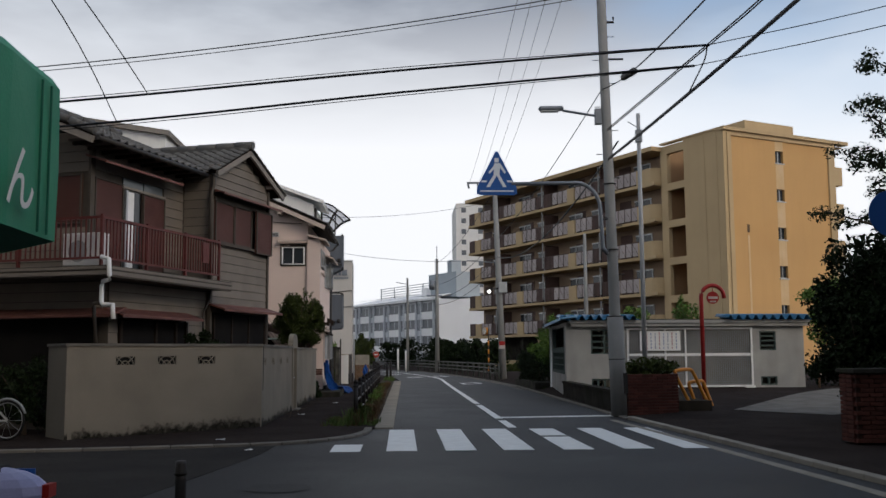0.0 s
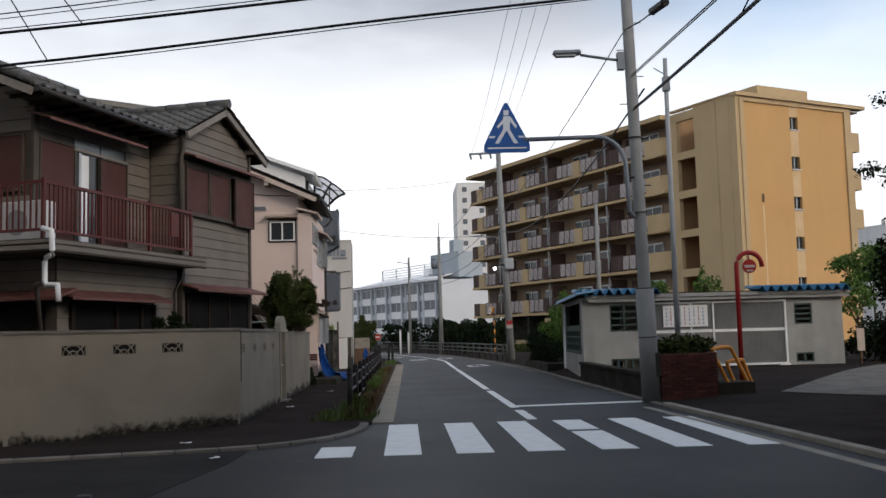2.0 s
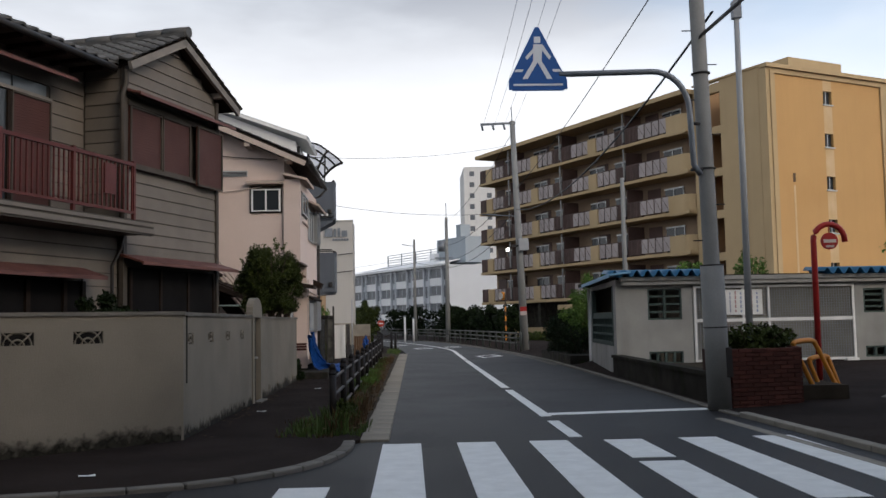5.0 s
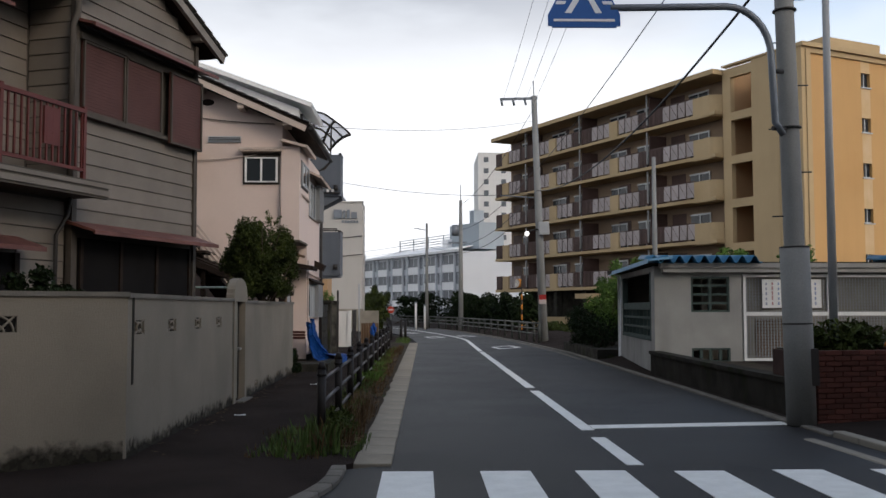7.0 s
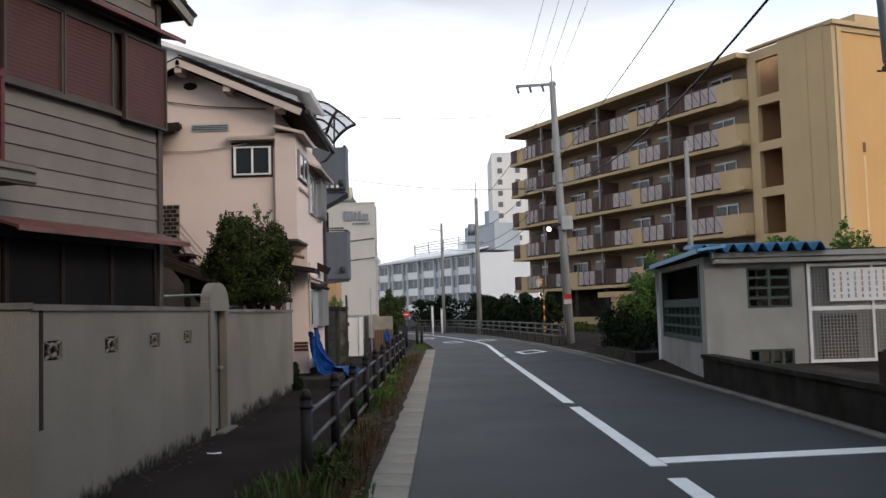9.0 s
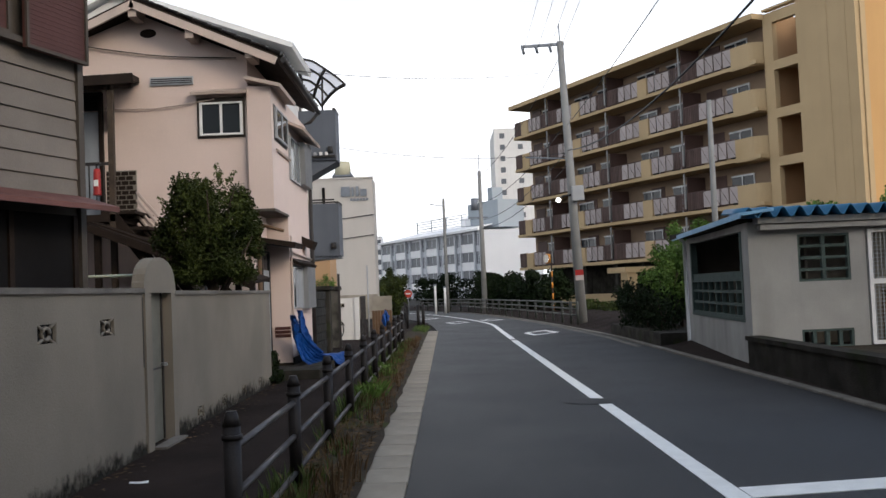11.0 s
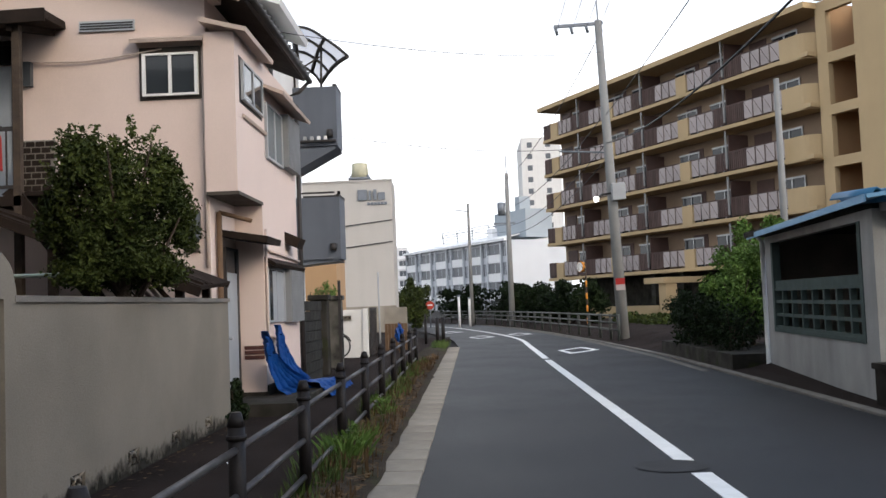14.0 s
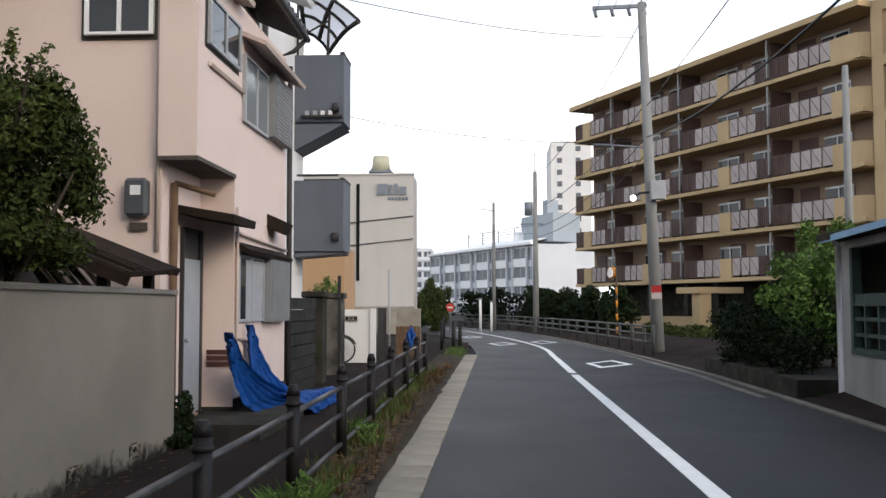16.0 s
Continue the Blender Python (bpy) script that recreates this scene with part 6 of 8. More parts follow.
for (ax, ay), (bx, by) in FACES:
    ln = math.hypot(bx - ax, by - ay)
    rot = Matrix.Rotation(math.atan2(by - ay, bx - ax), 4, "Z")
    n = int(ln / 0.21)
    q = ln / (n * 0.21)
    for j in range(14):
        base = Matrix.Translation((ax, ay, j * 0.066)) @ rot @ Matrix.Diagonal((q, 1, 1, 1))
        if j % 2:
            piece("brick", half, PL, base)
            piece("brick", half, PL, base @ Matrix.Translation((n * 0.21 - 0.105, 0, 0)))
        for i in range(n - j % 2):
            piece("brick", br, PL, base @ Matrix.Translation((i * 0.21 + (0.105 if j % 2 else 0.0), 0.0, 0)))
one("soil", (0.1, PX, 0.4, PY, PZ - 0.06, PZ - 0.03), EARTH, PL)


def shrub(name, label, centre, radii, count, size, material, seed, cat="shrub", stems=5, group=""):
    """A shrub: thin stems and many small leaves in lobes."""
    rng = random.Random(seed)
    t = thing(name, label, cat, Matrix.Translation((centre[0], centre[1], centre[2] - radii[2])), group)
    bm = B()
    for k in range(stems):
        a = 6.28 * k / stems + rng.random()
        q = 0.5 + 0.4 * rng.random()
        tube(bm, [(0.05 * math.cos(a), 0.05 * math.sin(a), -0.02), (radii[0] * q * 0.4 * math.cos(a), radii[1] * q * 0.4 * math.sin(a), radii[2] * 0.7), (radii[0] * q * math.cos(a), radii[1] * q * math.sin(a), radii[2] * 1.5)], 0.025, 5, 0.008)
    part("stem", bm, BARK, t)
    bm = B()
    lobes = 7
    leaves(bm, (0, 0, radii[2]), [r * 0.85 for r in radii], count // 2, size, rng, 0.25)
    for k in range(lobes):
        d = Vector((rng.gauss(0, 1), rng.gauss(0, 1), rng.gauss(0.2, 0.8))).normalized()
        c = (d.x * radii[0] * 0.62, d.y * radii[1] * 0.62, radii[2] + d.z * radii[2] * 0.62)
        leaves(bm, c, [r * (0.32 + 0.2 * rng.random()) for r in radii], count // (2 * lobes), size, rng, 0.2)
    tagged(part("foliage", bm, material, t), kind="stuff")
    return t


shrub("planter_shrub", "low green shrub growing in the brick planter", (5.7, 22.3, 1.05), (0.65, 0.55, 0.3), 1500, 0.09, LEAF, 11)
shrub("planter_shrub", "low green shrub growing in the brick planter", (6.15, 22.7, 1.05), (0.5, 0.45, 0.26), 1100, 0.09, LEAF, 12)

FP = thing("flag_pole", "tall thin white metal pole behind the planter", "pole", pose(5.68, 22.4, 0))
part("shaft", tube(B(), [(0, 0, 0.3), (0, 0, 7.1)], 0.06, 10, 0.045), GREY_BOX, FP)
part("bracket", box(tube(B(), [(0, 0, 6.75), (-0.25, 0, 6.9)], 0.012, 5), -0.07, 0.07, -0.07, 0.07, 6.4, 6.7), STEEL_GREY, FP)

AR = thing("red_arch_post", "red crooked post with a small round sign", "sign post", pose(7.75, 24.6, 0.12))
pts = [(0, 0, 0)] + [(0, 0, 2.7)] + [(0.3 - 0.3 * math.cos(a), 0, 2.7 + 0.3 * math.sin(a)) for a in [math.pi * i / 12 for i in range(1, 12)]] + [(0.6, 0, 2.66)]
part("post", tube(B(), pts, 0.055, 10), LAMP_RED, AR)
bm = tube(B(), [(0.3, -0.03, 2.68), (0.3, 0.02, 2.68)], 0.16, 20)
part("disc", bm, LAMP_RED, AR, "round red sign with a pale band")
part("band", box(box(B(), 0.18, 0.42, -0.036, -0.03, 2.65, 2.71), 0.22, 0.38, -0.036, -0.03, 2.56, 2.6), BALCONY_PANEL, AR)
part("hanger", tube(B(), [(0.3, 0, 2.84), (0.3, 0, 2.98)], 0.012, 5), LAMP_RED, AR)


def hoop(feet, lean):
    t = thing("barrier_hoop", "orange leaning tubular steel barrier hoop", "barrier", group="barrier hoops")
    a, b, v = Vector(feet[0]), Vector(feet[1]), Vector(lean)
    part("hoop", tube(B(), smooth([a, a + v * 0.5, a + v * 0.88, a + v + (b - a) * 0.12, b + v - (b - a) * 0.12, b + v * 0.88, b + v * 0.5, b], 5), 0.042, 8), ORANGE_PAINT, t)


hoop(((6.75, 22.3, 0.05), (7.3, 22.75, 0.08)), (-0.42, 0.0, 0.92))
hoop(((7.0, 22.75, 0.06), (7.45, 23.05, 0.1)), (-0.2, 0.05, 0.62))

SN = thing("sign_post", "small pale board on a short wooden post by the shed", "sign post", pose(12.95, 29.6, 0.2))
part("post", tube(B(), [(0, 0, 0), (0, 0, 0.7)], 0.035, 8), WOOD, SN)
one("board", (-0.11, 0.11, -0.05, -0.02, 0.45, 1.08), PINK_TRIM, SN, bevel=0.01)

BP = thing("brick_pillar", "dark red brick gate pillar in the shade", "pillar", pose(6.75, 14.2, 0.05))
part("core", box(B(), 0.03, 1.2, 0.03, 0.5, 0, 1.05), MORTAR, BP)
for j in range(15):
    for i in range(6):
        piece("brick", br, BP, Matrix.Translation((i * 0.21 + (0.08 if j % 2 else 0), 0.04, j * 0.068)))
    for i in range(2):
        piece("brick", br, BP, Matrix.Translation((0.04, 0.5 - i * 0.21, j * 0.068)) @ Matrix.Rotation(-math.pi / 2, 4, "Z"))
part("cap", box(B(), -0.04, 1.3, -0.06, 0.56, 1.03, 1.1, bevel=0.01), DARK_CONCRETE, BP)

# ---- utility pole with sign arm and lamp ----
UP = thing("utility_pole", "grey concrete utility pole with street lamp and sign arm", "utility pole", pose(4.82, 21.4, 0, 0, -1.1, 0))
part("shaft", tube(B(), [(0, 0, 0), (0, 0, 2.2), (0, 0, 13)], 0.148, 16, 0.10), POLE_CONCRETE, UP)
part("sleeve", tube(B(), [(0, 0, 0.02), (0, 0, 2.22)], 0.178, 16), POLE_CONCRETE, UP, "concrete sleeve round the foot")
for z in (1.25, 2.2, 3.7, 5.2):
    part("band", tube(B(), [(0, 0, z), (0, 0, z + 0.02)], 0.182 if z < 2.3 else 0.149, 14), DARK_METAL, UP)
one("tape", (0.08, 0.187, -0.15, 0.15, 0.5, 0.95), DARK_METAL, UP, "black tape patch")
arm = [(-0.14, -0.16, 3.6), (-0.24, -0.18, 3.75), (-0.26, -0.18, 4.6)] + [(-0.26 - 0.55 * (1 - math.cos(a)), -0.18, 4.6 + 0.62 * math.sin(a)) for a in [math.pi / 2 * i / 8 for i in range(1, 9)]] + [(-2.25, -0.18, 5.22)]
part("sign_arm", tube(B(), arm, 0.045, 10), STEEL_GREY, UP, "curved grey steel sign arm")
for z in (3.68, 4.4):
    part("clamp", tube(B(), [(-0.28, -0.18, z), (-0.1, -0.12, z)], 0.03, 6), DARK_METAL, UP)
la = [(-0.14, 0, 6.78), (-0.5, 0, 6.84), (-1.0, 0, 6.93)]
part("lamp_arm", tube(B(), la, 0.03, 8), STEEL_GREY, UP)
lh = part("lamp_head", box(B(), -1.55, -0.98, -0.09, 0.09, 6.93, 7.03, bevel=0.035), STEEL_GREY, UP, "grey street lamp head")
one("diffuser", (-1.5, -1.1, -0.07, 0.07, 6.9, 6.93), GREY_BOX, lh)
one("junction_box", (-0.26, -0.12, -0.08, 0.08, 6.6, 6.95), STEEL_GREY, UP)
for k in range(12):
    z = 2.6 + k * 0.55
    part("step_bolt", tube(B(), [(0.1 if k % 2 else -0.1, 0, z), (0.26 if k % 2 else -0.26, 0, z)], 0.01, 5), DARK_METAL, UP)
part("insulator", tube(B(), [(0.1, 0, 9.0), (0.26, 0, 9.0), (0.26, 0, 9.12)], 0.03, 6), DARK_METAL, UP)
part("cable_bracket", tube(B(), [(0.08, 0, 8.12), (0.45, 0, 8.12)], 0.025, 6), CABLE, UP)
SG = thing("crossing_sign", "blue triangular crossing sign with a white figure shape", "road sign", pose(2.14, 21.22, 4.94))


def plate(bm, poly, y0, y1):
    a = [bm.verts.new((p[0], y0, p[1])) for p in poly]
    b = [bm.verts.new((p[0], y1, p[1])) for p in poly]
    bm.faces.new(a)
    bm.faces.new(b[::-1])
    for i in range(len(poly)):
        j = (i + 1) % len(poly)
        bm.faces.new((a[i], a[j], b[j], b[i]))
    return bm


part("plate", plate(plate(B(), [(-0.45, 0.0), (0.45, 0.0), (0.45, 0.14), (0.03, 0.97), (-0.03, 0.97), (-0.45, 0.14)], -0.03, 0.0), [(-0.4, -0.02), (0.4, -0.02), (0.4, 0.9 * 0.1), (-0.4, 0.09)], -0.0299, -0.001), SIGN_BLUE, SG, "blue triangular sign plate")
bm = B()
# plain pictogram strokes
for q in ([(-0.05, 0.72), (0.05, 0.72), (0.05, 0.82), (-0.05, 0.82)], [(-0.07, 0.42), (0.06, 0.42), (0.08, 0.7), (-0.06, 0.7)], [(-0.24, 0.16), (-0.16, 0.16), (0.0, 0.42), (-0.07, 0.44)],
          [(0.14, 0.16), (0.22, 0.16), (0.06, 0.44), (0.0, 0.42)], [(0.06, 0.62), (0.18, 0.46), (0.21, 0.5), (0.08, 0.7)], [(-0.06, 0.64), (-0.19, 0.5), (-0.16, 0.46), (-0.05, 0.58)],
          [(-0.36, 0.27), (-0.24, 0.27), (-0.22, 0.31), (-0.34, 0.31)], [(0.24, 0.27), (0.36, 0.27), (0.34, 0.31), (0.22, 0.31)], [(-0.38, 0.055), (0.38, 0.055), (0.38, 0.085), (-0.38, 0.085)]):
    plate(bm, q, -0.036, -0.031)
part("emblem", bm, SIGN_WHITE, SG, "plain white emblem strokes")
part("bracket", box(B(), -0.3, 0.3, 0.0, 0.05, 0.24, 0.32), STEEL_GREY, SG)


# ---- other poles ----
def street_pole(name, label, x, y, h, r, lean=0.0):
    t = thing(name, label, "utility pole", pose(x, y, 0, 0, lean, 0), group="utility poles")
    part("shaft", tube(B(), [(0, 0, 0), (0, 0, h)], r, 14, r * 0.62), POLE_CONCRETE, t)
    return t


P2 = street_pole("utility_pole", "grey concrete utility pole with cross-arm, box and small lamp", 5.25, 49.9, 10.45, 0.19, -1.9)
part("cross_arm", box(B(), -1.45, 0.15, -0.05, 0.05, 10.3, 10.4), STEEL_GREY, P2)
for x in (-1.35, -0.85, -0.35, 0.1):
    part("insulator", tube(B(), [(x, 0, 10.07), (x - 0.05, 0, 10.3)], 0.05, 8), STEEL_GREY, P2)
part("mast", tube(B(), [(0, 0, 10.1), (0, 0, 11.1)], 0.025, 6), STEEL_GREY, P2)
one("box", (-0.05, 0.38, -0.4, -0.15, 4.5, 5.05), GREY_BOX, P2, bevel=0.02)
part("arm", tube(B(), [(-0.1, 0, 6.1), (-1.6, 0, 6.25)], 0.03, 6), STEEL_GREY, P2)
ln = part("lamp_bracket", tube(B(), [(0, -0.1, 4.75), (-0.35, -0.2, 4.72), (-0.5, -0.2, 4.62)], 0.04, 6), DARK_METAL, P2)
bm = B()
bmesh.ops.create_uvsphere(bm, u_segments=12, v_segments=8, radius=0.09, matrix=Matrix.Translation((-0.55, -0.22, 4.58)))
part("bulb", bm, glow_mat("lamp_glow", (1.0, 0.97, 0.9), 6.0), P2, "small lit white lamp")
one("notice", (-0.15, 0.15, -0.205, -0.19, 1.62, 2.0), BALCONY_PANEL, P2, "faded white notice with a red band")
one("notice_band", (-0.15, 0.15, -0.209, -0.205, 1.8, 2.0), LAMP_RED, P2)
P3 = street_pole("utility_pole", "far concrete utility pole with a transformer can", 2.66, 71.5, 8.4, 0.17)
part("transformer", tube(B(), [(-0.35, 0, 6.1), (-0.35, 0, 6.8)], 0.22, 12), STEEL_GREY, P3)
part("mast", tube(B(), [(0, 0, 8.3), (0, 0, 9.4)], 0.03, 6), STEEL_GREY, P3)
part("cross_arm", box(B(), -0.8, 0.4, -0.05, 0.05, 5.6, 5.7), STEEL_GREY, P3)
P4 = street_pole("utility_pole", "far slim concrete utility pole with lamp arm", 0.5, 77, 7.4, 0.13)
part("arm", tube(B(), [(0, 0, 6.9), (-0.9, 0, 7.05)], 0.03, 6), STEEL_GREY, P4)
P5 = street_pole("utility_pole", "grey slim pole in front of the balconies", 8.3, 43.0, 6.75, 0.11)


# ---- wires ----
def wire(a, b, sag, r=0.014, label="black cable strung over the street", wob=0):
    a, b = Vector(a), Vector(b)
    pts = [a.lerp(b, i / 20) - Vector((0, 0, sag * 4 * (i / 20) * (1 - i / 20))) for i in range(21)]
    single("overhead_cable", tube(B(), pts, r, 5), CABLE, label, "cable", group="overhead cables")


def cable(pts, r, label):
    single("overhead_cable", tube(B(), smooth(pts, 6), r, 5), CABLE, label, "cable", group="overhead cables")


# bundle along the street from the pole, and pairs across it
for dx, dz, r in ((0.0, 0.0, 0.022), (0.012, 0.035, 0.012), (-0.012, -0.03, 0.012)):
    wire((4.7 + dx, 21.3, 5.77 + dz), (4.85 + dx, -4, 5.9 + dz), 0.22, r, "thick black cable bundle along the street")
for d in (0.0, 0.04):
    cable([(4.68, 21.4, 6.42 + d), (4.84, 14.5, 6.2 + d), (4.7, 11.3, 5.95 + d), (4.6, 5, 5.8), (4.6, -4, 6.4)], 0.012, "black cable pair along the street")
cable([(4.58, 21.4, 7.39), (4.7, 19.2, 7.12), (4.3, 13, 6.37), (4.0, 5, 5.9), (3.8, -4, 6.4)], 0.014, "black cable along the street carrying a closure")
wire((4.6, 21.4, 7.4), (5.0, 49.9, 7.3), 0.25, 0.012)
for d, r in ((0.0, 0.02), (0.05, 0.007)):
    cable([(-12.0, 14.3, 4.6 + d), (-5.1, 14.5, 5.24 + d), (0, 14.5, 5.76 + d), (4.8, 14.5, 6.2 + d * 0.3)], r, "black cable pair across the street")
    cable([(-12.0, 14.9, 4.45 - d), (-5.1, 15, 4.99 - d), (0, 15, 5.55 - d), (4.75, 15, 6.02 - d * 0.3)], r, "black cable pair across the street")
cable([(4.8, 14.5, 6.2), (7.5, 13.4, 6.55), (11.5, 11.45, 7.3)], 0.008, "thin wire running on over the forecourt")
cable([(4.75, 15, 6.02), (7.5, 13.6, 6.3), (11.8, 11.45, 7.0)], 0.008, "thin wire running on over the forecourt")
cable([(4.8, 14.5, 6.2), (4.85, 14.8, 6.05), (4.72, 15.2, 5.66)], 0.012, "short black tap between the cables")
wire((-12, 21.4, 7.5), (4.6, 21.4, 9.75), 0.25, 0.014)
wire((-12, 21.4, 7.4), (4.6, 21.4, 9.65), 0.25, 0.010)
cable([(-3.85, 14.5, 5.37), (-3.66, 11, 5.5), (-3.69, 6.0, 5.9)], 0.008, "thin service wire to the shop")
cable([(-4.45, 15, 5.05), (-4.1, 11.5, 5.5), (-3.85, 6.08, 5.95)], 0.008, "thin service wire to the shop")
for x, x2 in ((3.4, 3.85), (3.8, 4.35), (4.2, 4.8), (4.7, 5.2)):
    wire((x, 21.4, 12.6), (x2 - 0.3, 49.9, 10.15), 0.5, 0.007)
wire((4.95, 21.4, 6.2), (5.0, 49.9, 6.4), 0.9, 0.022)
for z in (10.1, 7.4, 6.4, 5.9):
    wire((5.0, 49.9, z), (2.7, 71.5, z - 2.0 if z > 8 else z - 0.9), 0.5, 0.014)
for z in (5.6, 5.2):
    wire((2.7, 71.5, z), (0.6, 77, z + 0.5), 0.1, 0.012)
    wire((0.6, 77, z + 0.5), (-14, 92, z), 0.3, 0.012)
wire((5.0, 49.9, 6.3), (-3.4, 45.0, 6.2), 0.3, 0.010)
wire((5.0, 49.9, 9.4), (-6.0, 31.0, 6.0), 0.5, 0.008)
CB = thing("cable_closure", "black cable closure hanging on the overhead wires", "cable box", pose(4.70, 19.2, 7.12, 6, 0, 4))
part("case", tube(B(), [(0, -0.35, 0), (0, -0.3, 0), (0, 0.3, 0), (0, 0.35, 0)], 0.075, 10), CABLE, CB)

# ---- pipe railing between footpath and verge ----
FN = thing("pipe_fence", "dark brown pipe fence with three rails along the footpath", "fence")
FY = [19.7, 21.75, 23.8, 25.85, 27.9, 30.0, 32.1, 34.2, 36.4, 38.5, 40.6]
bm = tube(tube(B(), [(0, 0, 0), (0, 0, 0.8)], 0.047, 12), [(0, 0, 0.73), (0, 0, 0.755)], 0.055, 12)
tube(bm, [(0, 0, 0.8), (0, 0, 0.84), (0, 0, 0.875)], 0.05, 12, 0.028)
fp_me = mesh_of(bm, "post", FENCE_PAINT)
for y in FY:
    piece("post", fp_me, FN, Matrix.Translation((-0.92, y, 0.02)))
for y0, y1 in zip(FY, FY[1:]):
    for z in (0.7, 0.46, 0.2):
        part("rail", tube(B(), [(-0.92, y0 + 0.05, z), (-0.92, y1 - 0.05, z)], 0.021, 8), RAIL_STEEL, FN)

# ---- tree over the wall ----
rng = random.Random(3)
TR = thing("garden_tree", "dense dark green clipped garden tree above the wall", "tree", pose(-2.85, 27.5, 0))
part("trunk", tube(B(), [(0, 0, 0), (0.03, 0, 1.2), (0, 0.05, 2.2)], 0.09, 8, 0.05), BARK, TR)
bm = B()
for k in range(9):
    a = 6.28 * k / 9
    tube(bm, [(0, 0, 1.3 + 0.06 * k), (0.35 * math.cos(a), 0.35 * math.sin(a), 1.9 + 0.08 * k), (0.55 * math.cos(a), 0.55 * math.sin(a), 2.3 + 0.08 * k)], 0.03, 5, 0.008)
part("branch_frame", bm, BARK, TR)
bm = B()
leaves(bm, (0, 0, 2.34), (0.6, 0.6, 0.76), 9000, 0.05, rng, 0.3)
for k in range(26):
    d = Vector((rng.gauss(0, 1), rng.gauss(0, 1), rng.gauss(0.15, 0.8))).normalized()
    q = 0.9 + 0.3 * rng.random()
    leaves(bm, (d.x * 0.56 * q, d.y * 0.56 * q, 2.38 + d.z * 0.68 * q), (0.19, 0.19, 0.22), 560, 0.048, rng, 0.1)
for k in range(16):
    a, r = 6.28 * k / 16, 0.2 + 0.28 * rng.random()
    leaves(bm, (r * math.cos(a), r * math.sin(a), 1.78 + 0.2 * rng.random()), (0.24, 0.24, 0.16), 420, 0.048, rng, 0.1)
tagged(part("crown", bm, LEAF, TR), kind="stuff")
bm = B()
for k in range(90):
    d = Vector((rng.gauss(0, 1), rng.gauss(0, 1), rng.gauss(0.5, 0.7))).normalized()
    q = 0.8 + 0.28 * rng.random()
    c = Vector((d.x * 0.62 * q, d.y * 0.62 * q, 2.36 + d.z * 0.74 * q))
    up = (d * 0.6 + Vector((0, 0, 1))).normalized()
    for q in range(rng.choice((2, 3, 3, 5))):
        leaves(bm, c + up * (q * 0.04 - 0.04), (0.06, 0.06, 0.045), 8, 0.045, rng, 0.0)
tagged(part("new_growth", bm, LEAF_TIP, TR, "yellow-green young shoots"), kind="stuff")


def big_shrub(name, label, lobes, count, size, material, seed, cat="hedge", group=""):
    """A bush of several leafy lobes (x, y, z, rx, ry, rz) with stems to the ground."""
    rng = random.Random(seed)
    x0, y0 = lobes[0][0], lobes[0][1]
    t = thing(name, label, cat, Matrix.Translation((x0, y0, 0)), group)
    bm = B()
    for x, y, z, rx, ry, rz in lobes:
        dx, dy = x - x0, y - y0
        tube(bm, [(dx * 0.6, dy * 0.6, 0), (dx * 0.9, dy * 0.9, z * 0.5), (dx, dy, z)], 0.05, 6, 0.015)
        for k in range(4):
            a = 6.28 * k / 4 + rng.random()
            tube(bm, [(dx, dy, z * 0.6), (dx + rx * 0.7 * math.cos(a), dy + ry * 0.7 * math.sin(a), z + rz * 0.4)], 0.02, 4, 0.006)
    part("stem", bm, BARK, t)
    bm = B()
    vol = sum(l[3] * l[4] * l[5] for l in lobes)
    for x, y, z, rx, ry, rz in lobes:
        n = int(count * rx * ry * rz / vol)
        c = Vector((x - x0, y - y0, z))
        leaves(bm, c, (rx * 0.85, ry * 0.85, rz * 0.85), n // 2, size, rng, 0.25)
        for k in range(9):
            d = Vector((rng.gauss(0, 1), rng.gauss(0, 1), rng.gauss(0.1, 0.9))).normalized()
            q = 0.65 + 0.35 * rng.random()
            leaves(bm, c + Vector((d.x * rx * q, d.y * ry * q, d.z * rz * q)), (rx * 0.32, ry * 0.32, rz * 0.32), n // 18, size, rng, 0.1)
    tagged(part("foliage", bm, material, t), kind="stuff")
    return t


big_shrub("roadside_hedge", "tall bushy light green shrub behind the shed", [(6.2, 39.0, 1.95, 0.75, 1.2, 1.0), (6.9, 39.8, 1.7, 0.95, 1.2, 1.1), (5.8, 38.6, 1.35, 0.7, 1.0, 0.85)], 12000, 0.09, LEAF_LIGHT, 31)
big_shrub("roadside_hedge", "dark green hedge at the road edge", [(5.45, 39.6, 0.85, 0.75, 1.5, 0.85), (5.6, 41.6, 0.7, 0.75, 1.2, 0.75), (5.4, 37.6, 0.75, 0.6, 1.0, 0.75), (6.3, 39.5, 1.0, 0.9, 1.6, 0.9)], 14000, 0.085, LEAF_DARK, 32)
one("hedge_bed", (5.0, 6.6, 36.2, 42.5, 0.02, 0.3), DARK_CONCRETE, None)
tagged(bpy.data.objects["hedge_bed"], "dark mossy kerb bed under the hedge", "planting bed", kind="structure")
